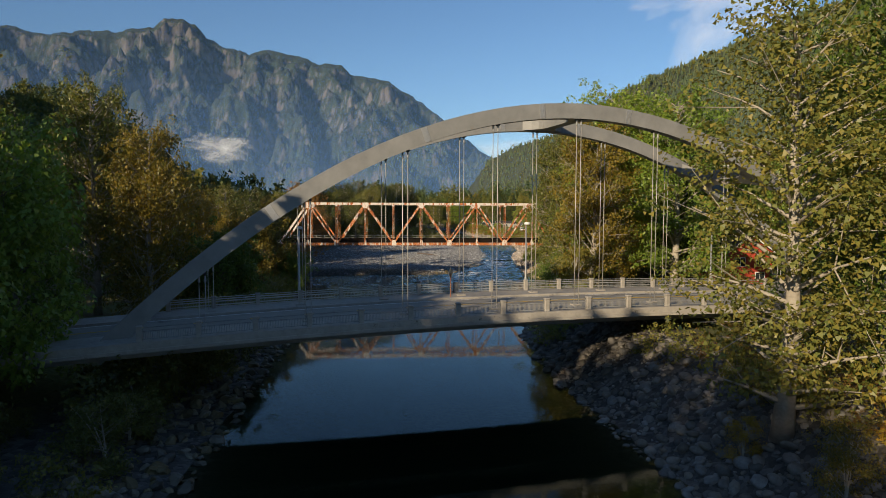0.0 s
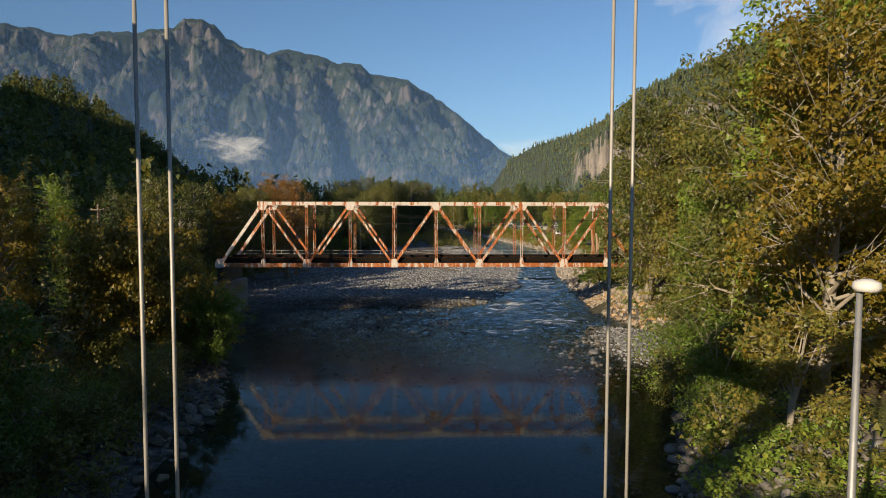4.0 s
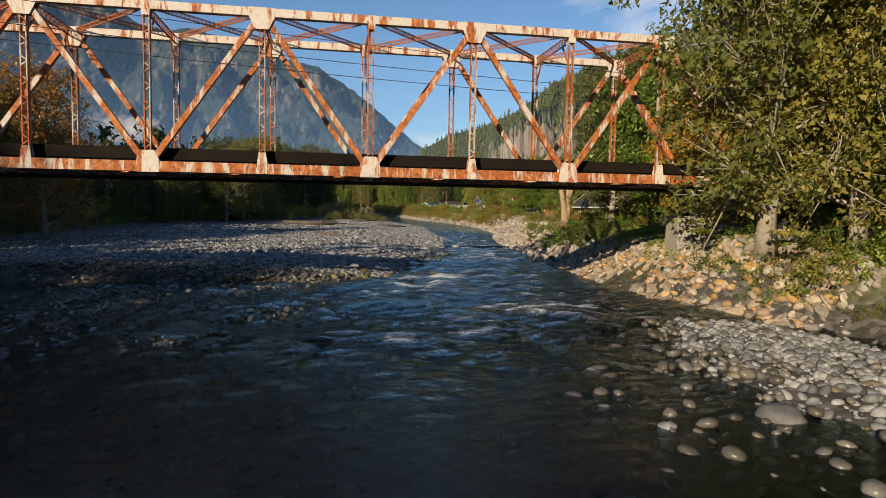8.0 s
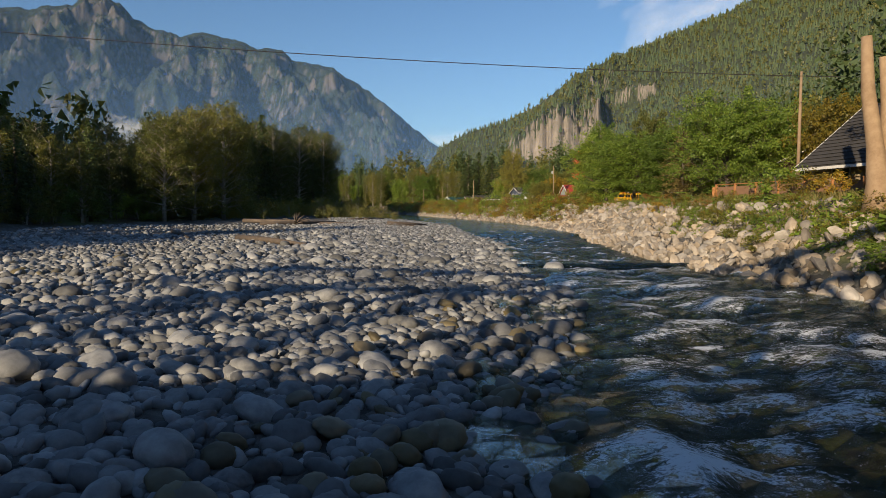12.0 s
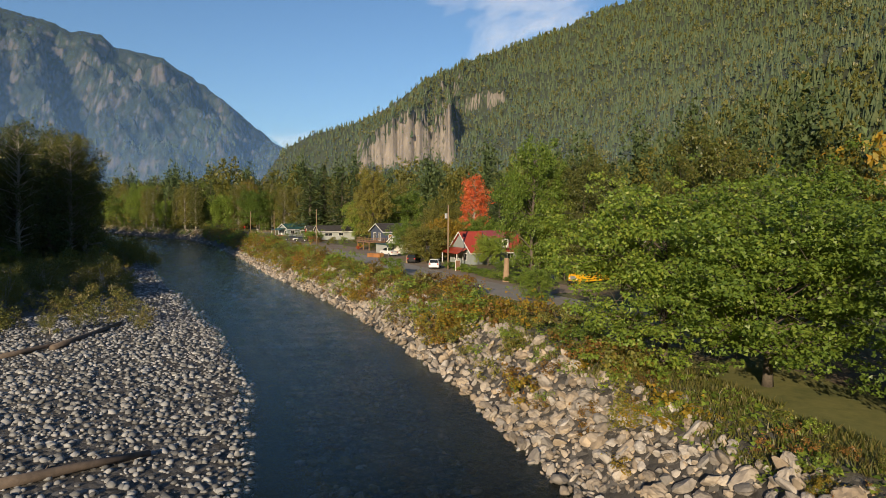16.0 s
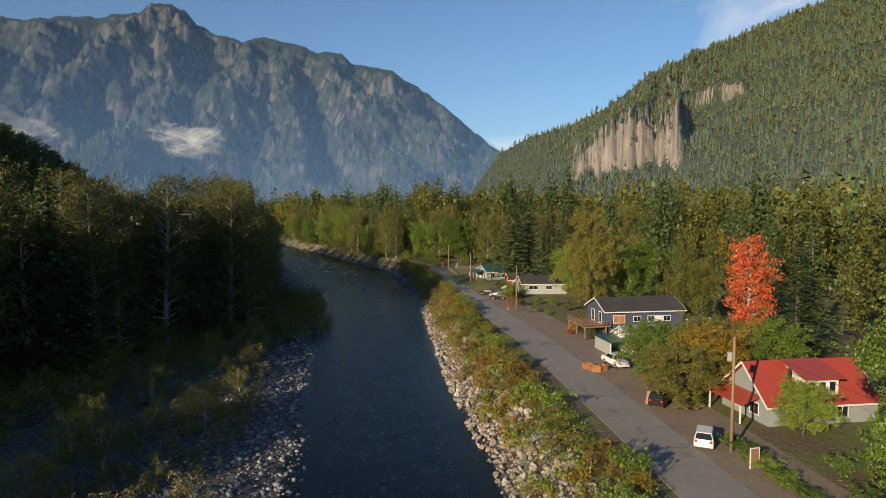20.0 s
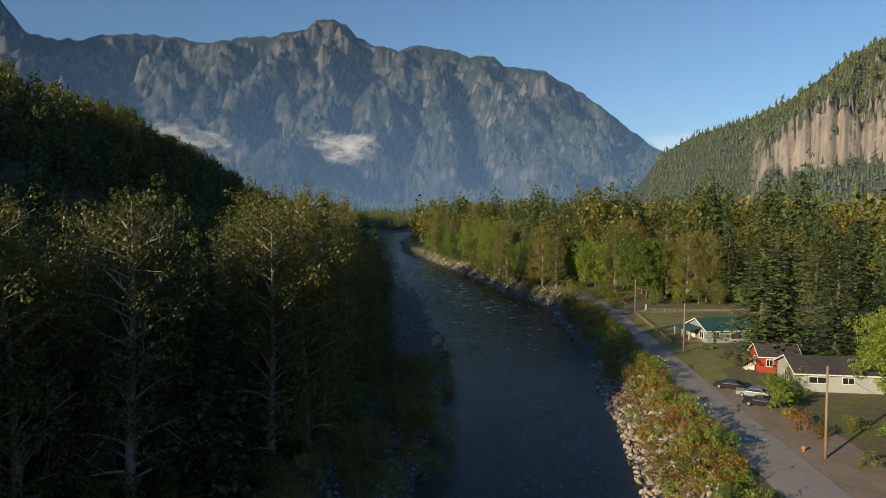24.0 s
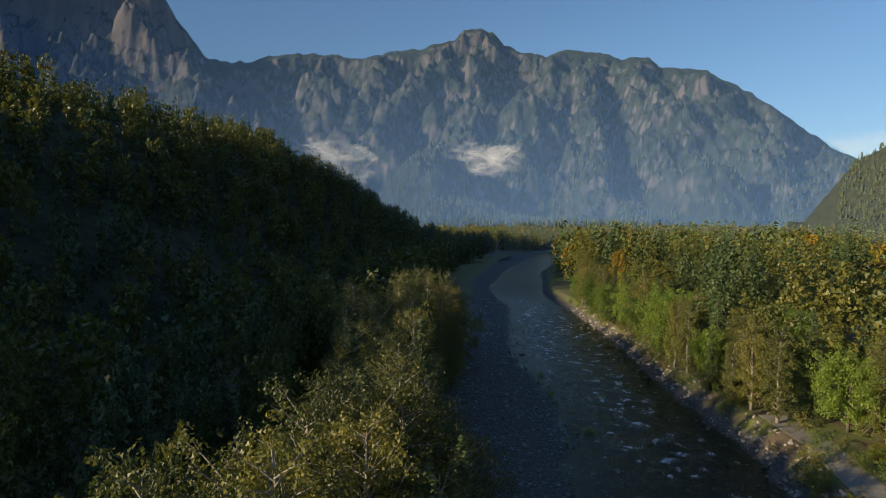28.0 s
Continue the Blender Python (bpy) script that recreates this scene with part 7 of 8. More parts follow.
house("back_house", "white house half hidden behind trees", 84, 212, 30, 10, 8, 5.0, 1.8, "white_paint", "shingle", [("front", 3.0, 3.0, 1.2, 1.2, "glass"), ("west", 3.0, 3.0, 1.2, 1.2, "glass")], 0.5)
house("far_cabin", "tan cabin by the far bank", -39.5, 471, 20, 5, 3.5, 2.2, 0.9, "beige_siding", "grey_metal", [("front", 2.5, 0.8, 1.4, 0.9, "glass")], 0.3, 3.6)
house("lean_shed", "low shed with a pale metal roof", 58.5, 262, 13, 5, 4, 2.4, 0.6, "grey_siding", "grey_metal", [("front", 2.5, 0.9, 1.0, 0.8, "glass")], 0.3, ribs=True)


# ---- vehicles ----
def wheel(parent, x, y, r, w=0.22):
    t = part("wheel", Build().tube([(x, y - w / 2, r), (x, y - w * 0.35, r), (x, y + w * 0.35, r), (x, y + w / 2, r)], [r * 0.86, r, r, r * 0.86], 16), M["rubber"], parent, smooth=False)
    part("rim", Build().tube([(x, y - w / 2 - 0.012, r), (x, y + w / 2 + 0.012, r)], r * 0.55, 12), M["silver_paint"], t)


def body_of(profile, half, taper=0.12, waist=None):
    """A car body lofted from a side profile; upper points are drawn in."""
    b, n = Build(), len(profile)
    top = max(z for _, z in profile)
    waist = waist or top
    v = []
    for s in (-1, -0.92, 0.92, 1):
        for x, z in profile:
            k = 1 - taper * max(0, (z - waist)) / max(0.01, top - waist)
            e = 1.0 if abs(s) < 1 else 0.93
            v.append((x * (0.5 + 0.5 * e), s * half * k, z if abs(s) < 1 else 0.35 + (z - 0.35) * 0.93))
    f = [tuple(range(n)), tuple(3 * n + k for k in range(n))[::-1]]
    for j in range(3):
        f += [(j * n + k, j * n + (k + 1) % n, (j + 1) * n + (k + 1) % n, (j + 1) * n + k) for k in range(n)]
    return b.add(v, f)


def car(name, label, x, y, turn, paint, kind="sedan", base=4.55):
    c = thing(name, label, "car", "parked cars", Matrix.Translation((x, y, base)) @ Matrix.Rotation(radians(turn), 4, "Z"))
    if kind == "suv":
        prof = [(-2.3, 0.35), (2.3, 0.35), (2.35, 0.75), (2.2, 0.95), (1.15, 1.08), (0.6, 1.62), (-1.9, 1.70), (-2.3, 1.1)]
        glass = [(1.0, 1.12), (0.55, 1.56), (-1.85, 1.62), (-2.1, 1.14)]
    elif kind == "pickup":
        prof = [(-2.7, 0.45), (2.7, 0.45), (2.75, 0.95), (2.6, 1.15), (1.35, 1.2), (0.75, 1.85), (-0.75, 1.88), (-0.85, 1.2), (-2.7, 1.15)]
        glass = [(1.2, 1.24), (0.7, 1.78), (-0.65, 1.8), (-0.7, 1.24)]
    else:
        prof = [(-2.2, 0.3), (2.2, 0.3), (2.25, 0.65), (2.1, 0.82), (1.05, 0.95), (0.35, 1.38), (-1.0, 1.42), (-1.75, 1.0), (-2.25, 0.92)]
        glass = [(0.95, 0.98), (0.32, 1.33), (-0.98, 1.36), (-1.6, 1.0)]
    part("body", body_of(prof, 0.9, 0.16, glass[0][1]), M[paint], c)
    for s in (-1, 1):
        mid = (glass[0][1] + glass[1][1]) / 2
        g = Build().prism([(px, pz) for px, pz in glass], (1, 0, 0), (0, -s * 0.24, 1), (0, s * (0.915 + 0.24 * glass[0][1] * 0 + (0.24 * glass[0][1])) , 0), (0, s * 0.008, 0))
        part("side_window", g, M["glass"], c)
        part("headlight", Build().soft_box(prof[2][0] - 0.16, s * 0.62 - 0.16, prof[2][1] - 0.02, prof[2][0] - 0.02, s * 0.62 + 0.16, prof[2][1] + 0.14, 0.03), M["silver_paint"], c)
        part("tail_light", Build().soft_box(prof[0][0] - 0.03, s * 0.7 - 0.12, prof[-1][1] - 0.3, prof[0][0] + 0.07, s * 0.7 + 0.12, prof[-1][1] - 0.05, 0.02), M["tail_red"], c)
    i, j = prof[4], prof[5]
    part("windscreen", Build().add([Vector((i[0] + 0.0, -0.78, i[1] + 0.03)), Vector((i[0], 0.78, i[1] + 0.03)), Vector((j[0] + 0.05, 0.68, j[1] - 0.03)), Vector((j[0] + 0.05, -0.68, j[1] - 0.03)), Vector((i[0] - 0.05, -0.78, i[1])), Vector((i[0] - 0.05, 0.78, i[1])), Vector((j[0], 0.68, j[1] - 0.06)), Vector((j[0], -0.68, j[1] - 0.06))], [(0, 1, 2, 3), (4, 5, 6, 7), (0, 1, 5, 4), (1, 2, 6, 5), (2, 3, 7, 6), (3, 0, 4, 7)]), M["glass"], c)
    p, q = prof[6], prof[7]
    part("rear_window", Build().add([Vector((p[0] - 0.04, -0.66, p[1] - 0.06)), Vector((p[0] - 0.04, 0.66, p[1] - 0.06)), Vector((q[0] - 0.02, 0.76, q[1] + 0.06)), Vector((q[0] - 0.02, -0.76, q[1] + 0.06)), Vector((p[0], -0.66, p[1] - 0.1)), Vector((p[0], 0.66, p[1] - 0.1)), Vector((q[0] + 0.04, 0.76, q[1] + 0.02)), Vector((q[0] + 0.04, -0.76, q[1] + 0.02))], [(0, 1, 2, 3), (4, 5, 6, 7), (0, 1, 5, 4), (1, 2, 6, 5), (2, 3, 7, 6), (3, 0, 4, 7)]), M["glass"], c)
    r = 0.33 if kind == "sedan" else 0.39
    for wx in (-prof[1][0] * 0.6, prof[1][0] * 0.62):
        for wy in (-0.82, 0.82):
            wheel(c, wx, wy, r)
    return c


car("black_car", "black estate car parked beside the bus", 47.3, 176.3, 188, "black_paint", "suv")
car("white_car", "white small car with a black roof on the verge", 40.8, 206.5, 68, "white_car", "suv")
car("dark_car", "dark hatchback under the trees", 40.0, 219.5, 62, "black_paint", "suv")
car("white_pickup", "white pickup truck beside the road", 38.6, 238.2, 107, "white_car", "pickup")
car("dark_car", "black sedan parked near the grey house", 20.5, 316.5, 165, "black_paint", "sedan")
car("silver_car", "silver sedan parked near the grey house", 23.2, 312.6, 165, "silver_paint", "sedan")
car("dark_car", "black coupe parked near the grey house", 23.4, 308.0, 165, "black_paint", "sedan")
car("red_car", "red car behind the green hedge", 58.5, 201, 10, "tail_red", "sedan")


def school_bus(x, y, turn):
    b = thing("school_bus", "yellow school bus parked on bare ground", "bus", at=Matrix.Translation((x, y, 4.45)) @ Matrix.Rotation(radians(turn), 4, "Z"))
    L = 6.9
    side = [(-1.2, 0.75), (1.2, 0.75), (1.2, 2.4), (1.05, 2.78), (0.6, 2.95), (-0.6, 2.95), (-1.05, 2.78), (-1.2, 2.4)]
    part("body", Build().prism(side, (0, 1, 0), (0, 0, 1), (0, 0, 0), (L, 0, 0)), M["bus_yellow"], b)
    hood = [(-0.9, 0.7), (0.9, 0.7), (0.95, 1.35), (0.75, 1.72), (-0.75, 1.72), (-0.95, 1.35)]
    part("hood", Build().prism(hood, (0, 1, 0), (0, 0, 1), (L, 0, 0), (1.5, 0, 0)), M["bus_yellow"], b)
    part("grille", Build().soft_box(L + 1.5, -0.5, 0.85, L + 1.56, 0.5, 1.5, 0.02), M["silver_paint"], b)
    part("bumper", Build().soft_box(L + 1.5, -1.1, 0.5, L + 1.72, 1.1, 0.78, 0.04), M["rubber"], b, "black bumper")
    part("windscreen", Build().soft_box(L, -1.0, 1.75, L + 0.04, 1.0, 2.5, 0.015), M["glass"], b)
    part("sign_board", Build().soft_box(L + 0.0, -0.9, 2.56, L + 0.06, 0.9, 2.8, 0.015), M["bus_yellow"], b)
    for s in (-1, 1):
        for k in range(8):
            w = part("window", Build().box(0.35 + k * 0.8, s * 1.2 - 0.01, 1.72, 1.0 + k * 0.8, s * 1.2 + 0.01, 2.32), M["glass"], b)
            part("frame", Build().box(0.31 + k * 0.8, s * 1.206 - 0.008, 2.32, 1.04 + k * 0.8, s * 1.206 + 0.008, 2.37), M["black_paint"], w)
        for z in (1.0, 1.3, 1.58):
            part("rub_rail", Build().box(0.05, s * 1.21 - 0.015, z, L - 0.05, s * 1.21 + 0.015, z + 0.07), M["black_paint"], b)
        part("fender", Build().tube([(L + 0.75, s * 0.75, 0.62), (L + 0.75, s * 1.12, 0.62)], 0.52, 14), M["bus_yellow"], b)
        part("headlight", Build().tube([(L + 1.48, s * 0.7, 1.1), (L + 1.58, s * 0.7, 1.1)], 0.13, 12), M["white_paint"], b)
        part("mirror", Build().soft_box(L + 0.5, s * 1.45 - 0.1, 1.9, L + 0.58, s * 1.45 + 0.1, 2.3, 0.02).beam((L, s * 1.2, 2.2), (L + 0.54, s * 1.45, 2.1), 0.03, 0.03), M["black_paint"], b)
        wheel(b, 1.6, s * 1.0, 0.5, 0.4)
        wheel(b, L + 0.75, s * 1.0, 0.5, 0.3)
        for k in range(2):
            part("warning_light", Build().tube([(L + 0.02, s * (0.72 + 0.25 * k), 2.86), (L + 0.1, s * (0.72 + 0.25 * k), 2.86)], 0.09, 10), M["tail_red"], b)
    for k in (2.0, 4.6):
        part("roof_hatch", Build().soft_box(k, -0.35, 2.95, k + 0.7, 0.35, 3.02, 0.02), M["white_paint"], b)


school_bus(60.3, 178.2, 196)


# ---- poles, wires, signs, fences ----
def utility_pole(x, y, h, arm=True, drum=False, lean=0.0):
    p = thing("utility_pole", "weathered wooden utility pole" + (" with a transformer" if drum else ""), "utility pole", "utility poles", Matrix.Translation((x, y, gz(x, y) - 0.2)) @ Matrix.Rotation(lean, 4, "Y"))
    part("pole", Build().tube([(0, 0, 0), (0, 0, h)], [0.17, 0.11], 10), M["pole_wood"], p, smooth=True)
    if arm:
        part("crossarm", Build().box(-0.9, -0.16, h - 0.75, 0.9, -0.06, h - 0.63), M["pole_wood"], p)
        for k in (-0.8, 0, 0.8):
            part("insulator", Build().tube([(k, -0.11, h - 0.63), (k, -0.11, h - 0.45)], [0.05, 0.03], 8), M["white_paint"], p)
    if drum:
        part("transformer", Build().tube([(-0.38, 0, h - 2.4), (-0.38, 0, h - 2.35), (-0.38, 0, h - 1.55), (-0.38, 0, h - 1.5)], [0.2, 0.26, 0.26, 0.2], 12), M["grey_metal"], p)
    return Vector((x, y, gz(x, y) - 0.3 + h))


tops = [utility_pole(51.6, 162.4, 11.0, False), utility_pole(42.6, 204.4, 11.6, False, True), utility_pole(26.8, 288.8, 10.8, False, False, -0.01), utility_pole(15.6, 342, 10.0, False), utility_pole(6.5, 388.5, 9.8, False)]
for x, y, h in ((64, -30, 13), (-48, -20, 15), (-58, 8, 15), (36.5, 75, 11.5)):
    tops.append(utility_pole(x, y, h, x < 0))


def wire(p, q, sag, r=0.02):
    p, q = Vector(p), Vector(q)
    pts = []
    for k in range(13):
        t = k / 12
        pts.append(p.lerp(q, t) - Vector((0, 0, sag * 4 * t * (1 - t))))
    tagged(part("overhead_wire", Build().tube(pts, r, 4, False), M["dark_steel"]), "thin dark overhead wire", "cable", "overhead wires")


wire((-31, 62, 15.7), (38, 71.3, 14.6), 0.6, 0.03)
for dz in (0.2, 1.0, 2.2):
    wire((-80, 14, 17.5 + dz), (-48, -20, 14.5 + dz), 0.5)
    wire((-48, -20, 14.8 + dz), (45, 16, 15.5 + dz), 1.2)
wire(tops[0], tops[1], 1.0)
wire(tops[1], tops[2], 1.5)
wire(tops[2], tops[3], 1.0)
wire(tops[3], tops[4], 0.8)

st = thing("stop_sign", "red octagonal stop sign on a post", "sign", at=Matrix.Translation((3.9, 390.7, 4.4)))
part("post", Build().tube([(0, 0, 0), (0, 0, 2.9)], 0.04, 6), M["galvanised"], st)
part("plate", Build().prism([(0.38 * math.cos(radians(22.5 + 45 * k)), 0.38 * math.sin(radians(22.5 + 45 * k))) for k in range(8)], (1, 0, 0), (0, 0, 1), (0, -0.06, 2.6), (0, 0.02, 0)), M["tail_red"], st)
wb = thing("marker_post", "white wooden marker post", "post", at=Matrix.Translation((9.5, 396.5, 4.4)))
part("post", Build().soft_box(-0.12, -0.12, 0, 0.12, 0.12, 1.7, 0.02), M["white_paint"], wb)
hy = thing("fire_hydrant", "yellow and orange fire hydrant beside the road", "hydrant", at=Matrix.Translation((25.0, 290.5, 4.45)))
part("barrel", Build().tube([(0, 0, 0), (0, 0, 0.1), (0, 0, 0.6), (0, 0, 0.75)], [0.2, 0.14, 0.14, 0.03], 10), M["hydrant"], hy)
part("outlet", Build().tube([(-0.22, 0, 0.45), (0.22, 0, 0.45)], 0.07, 8), M["bus_yellow"], hy)
sg = thing("diamond_sign", "back of a diamond road sign on the bridge", "sign", at=Matrix.Translation(on_bridge(-9.2, -83.2, deck_z(-9) + 0.18)) @ turn_b)
part("post", Build().beam((0, 0, 0), (0, 0, 2.4), 0.06, 0.06, (1, 0, 0)), M["rust_red"], sg)
part("plate", Build().prism([(0, -0.6), (0.6, 0), (0, 0.6), (-0.6, 0)], (0.62, 0.78, 0), (0, 0, 1), (0, 0.05, 2.35), (0.02, 0, 0)), M["galvanised"], sg)
for i, (p, q, n) in enumerate((((6.8, 386.2), (13.6, 351), 14), ((9, 393.5), (44, 402), 13), ((62.0, 166), (70, 160), 5))):
    fence = thing("rail_fence", "low wooden rail fence along the grass", "fence", "rail fences", Matrix())
    for k in range(n + 1):
        x, y = p[0] + (q[0] - p[0]) * k / n, p[1] + (q[1] - p[1]) * k / n
        part("post", Build().soft_box(x - 0.07, y - 0.07, 4.2, x + 0.07, y + 0.07, 5.4, 0.015), M["pole_wood"], fence)
    for z in (4.95, 5.3):
        part("rail", Build().beam((*p, z), (*q, z), 0.05, 0.1), M["pole_wood"], fence)
# fence and deck by the steep-roofed house, gate by the maples
fn = thing("deck_fence", "cedar framed mesh fence on a low wall", "fence", at=Matrix())
for k in range(9):
    x, y = 29.6 + k * 0.35, 76 - k * 2.7
    part("post", Build().soft_box(x - 0.1, y - 0.1, 4.2, x + 0.1, y + 0.1, 5.9, 0.02), M["cedar"], fn)
    if k < 8:
        part("panel", Build().beam((x, y, 5.05), (x + 0.35, y - 2.7, 5.05), 0.03, 1.2), M["deck_wood"], fn)
        part("cap_rail", Build().beam((x, y, 5.85), (x + 0.35, y - 2.7, 5.85), 0.14, 0.06), M["cedar"], fn)
part("footing", Build().beam((29.5, 77, 4.1), (32.6, 53, 4.1), 0.5, 0.7), M["concrete"], fn)
gate = thing("wooden_gate", "bright cedar board gate under the maples", "gate", at=Matrix.Translation((37.5, 93.5, 4.45)) @ Matrix.Rotation(radians(-35), 4, "Z"))
for k in range(8):
    part("board", Build().soft_box(k * 0.3, 0, 0.05, k * 0.3 + 0.285, 0.05, 1.75, 0.01), M["cedar"], gate)
for k in range(9):
    plant("shrub", 36.5 + k * 1.05, 84.5 + k * 0.5, 2.7, "alder_leaf", "clipped as a hedge", 0.75, 4.45)
# crates, benches, bits by the road
for k, (x, y, a_) in enumerate(((34.2, 236.2, 0.3), (36.0, 235.2, 0.6), (35.0, 234.6, 0.1))):
    cr = thing("wooden_crate", "open plywood crate on the gravel", "crate", "plywood crates", Matrix.Translation((x, y, 4.5)) @ Matrix.Rotation(a_, 4, "Z"))
    for q in ((-0.7, -0.5, 0.7, -0.44), (-0.7, 0.44, 0.7, 0.5), (-0.7, -0.44, -0.64, 0.44), (0.64, -0.44, 0.7, 0.44)):
        part("side", Build().box(q[0], q[1], 0, q[2], q[3], 0.85), M["cedar"], cr)
    part("bottom", Build().box(-0.64, -0.44, 0.02, 0.64, 0.44, 0.06), M["cedar"], cr)
for x, y, h in ((45.3, 183.5, 3.6), (38.8, 219.8, 1.6)):
    sn = thing("tree_stump", "tall bare tree stump", "stump", "stumps", Matrix.Translation((x, y, 4.4)))
    part("stump", Build().tube([(0, 0, 0), (0.05, 0, h * 0.5), (0.1, 0.05, h)], [0.55, 0.4, 0.36], 10), M["dead_wood"], sn)
ld = thing("wood_door", "weathered door leaning beside the hedge", "door", at=Matrix.Translation((43.2, 200.5, 4.45)) @ Matrix.Rotation(radians(20), 4, "Z"))
part("leaf", Build().soft_box(-0.45, 0, 0, 0.45, 0.06, 1.9, 0.01), M["deck_wood"], ld)
part("frame", Build().box(-0.52, -0.02, 0, -0.45, 0.08, 1.97).box(0.45, -0.02, 0, 0.52, 0.08, 1.97).box(-0.45, -0.02, 1.9, 0.45, 0.08, 1.97), M["white_paint"], ld)
for k in range(22):
    y = 178 + k * 1.35
    plant("shrub", 46.2 - (y - 178) * 0.10, y, 1.4, "green_leaf", "clipped as a hedge", 1.9, 4.45)

# the dead twin-trunked tree by the bank
snag = thing("dead_tree", "pale dead tree with two broken trunks", "tree", at=Matrix.Translation((26.8, 52, 3.9)))
part("trunk", Build().tube([(0, 0, -0.3), (0, 0, 1.2), (-0.3, 0, 3.2), (-0.8, 0, 6.0), (-1.0, 0, 8.8)], [0.8, 0.62, 0.42, 0.34, 0.26], 10), M["dead_wood"], snag, smooth=True)
part("trunk", Build().tube([(0.2, 0, 0.6), (0.45, 0, 2.5), (0.35, 0.1, 5.5), (0.05, 0.1, 7.8)], [0.5, 0.4, 0.32, 0.22], 10), M["dead_wood"], snag, smooth=True)
part("limb", Build().tube([(0.4, 0, 3.6), (0.8, 0, 5.0), (1.0, 0, 6.8)], [0.3, 0.28, 0.24], 8), M["dead_wood"], snag, smooth=True)
for x, y, h in ((22.8, 46, 1.8), (22.5, 42, 2.2), (23.5, 38, 2.6), (24, 33, 2.6), (23, 57, 1.3), (23.5, 61, 1.3), (24.8, 66, 1.3)):
    plant("shrub", x, y, h, planted.choice(("green_leaf", "alder_leaf", "gold_leaf")), "on the grassy bank", 1.5)


# ---- driftwood ----
def drift_log(p, q, r):
    p, q = Vector((*p, 0)), Vector((*q, 0))
    p.z, q.z = gz(p.x, p.y) + r * 0.8, gz(q.x, q.y) + r * 0.9
    lg = thing("driftwood_log", "weathered brown driftwood log on the stones", "log", "driftwood", Matrix())
    mid = p.lerp(q, 0.5) + Vector((0.2, 0.1, 0.05))
    part("trunk", Build().tube([p, p.lerp(mid, 0.5), mid, q], [r * 1.15, r, r * 0.85, r * 0.6], 9), M["drift_wood"], lg, smooth=True)
    for t in (0.3, 0.6):
        a_ = p.lerp(q, t)
        part("stub", Build().tube([a_, a_ + Vector((0.3, 0.5, 0.5)) * r * 2.5], [r * 0.3, r * 0.12], 6), M["drift_wood"], lg)


for p, q, r in (((-13, 75), (-5.3, 64), 0.28), ((-25, 92), (-17.6, 76), 0.22), ((-2.7, 133), (4.2, 137), 0.3), ((-15, 131), (2, 126.5), 0.26), ((-9.5, 168), (-6, 182), 0.32), ((-13, 165), (-8, 172), 0.25), ((-30, 140), (-14, 133), 0.35), ((-23, 124), (-12, 133), 0.3)):
    drift_log(p, q, r)
rw = thing("root_wad", "upturned tangle of driftwood roots", "driftwood", at=Matrix.Translation((-18, 128, 1.0)))
rr = random.Random(4)
for k in range(26):
    a_, e_ = rr.random() * 6.283, rr.uniform(-0.1, 1.3)
    d = Vector((math.cos(a_) * math.cos(e_), math.sin(a_) * math.cos(e_), math.sin(e_)))
    ln = rr.uniform(0.9, 2.4)
    part("root", Build().tube([(0, 0, 0.2), d * ln * 0.5 + Vector((0, 0, 0.3)), d * ln + Vector((rr.uniform(-0.3, 0.3), 0, 0.2))], [0.2, 0.1, 0.03], 5), M["drift_wood"], rw)


# ---- stones ----
def stone_form(seed, fine, sharp):
    bm = bmesh.new()
    bmesh.ops.create_icosphere(bm, subdivisions=fine, radius=0.5)
    rng = np.random.RandomState(seed)
    axis = rng.normal(size=(6, 3))
    axis /= np.linalg.norm(axis, axis=1)[:, None]
    cut = 0.30 + 0.16 * rng.rand(6)
    v = np.array([tuple(p.co) for p in bm.verts])
    if sharp:
        for a_, c_ in zip(axis, cut):
            d = v @ a_
            v -= np.maximum(d - c_, 0)[:, None] * a_[None]
    v += rng.normal(size=v.shape) * (0.03 if sharp else 0.022)
    v *= np.array([1.0, 0.76, 0.66]) if sharp else np.array([1.0, 0.80, 0.60])
    f = np.array([[p.index for p in q.verts] for q in bm.faces])
    bm.free()
    return v, f


round_far = [stone_form(s, 1, False) for s in (51, 52, 53, 54)]
round_small = [stone_form(s, 2, False) for s in (61, 62, 63, 64)]
round_fine = [stone_form(s, 3, False) for s in (65, 66, 67, 68, 69, 70)]
blocks = [stone_form(s, 2, True) for s in (71, 72, 73, 74)]
blocks_fine = [stone_form(s, 3, True) for s in (75, 76, 77, 78, 79)]
sr = np.random.RandomState(9)


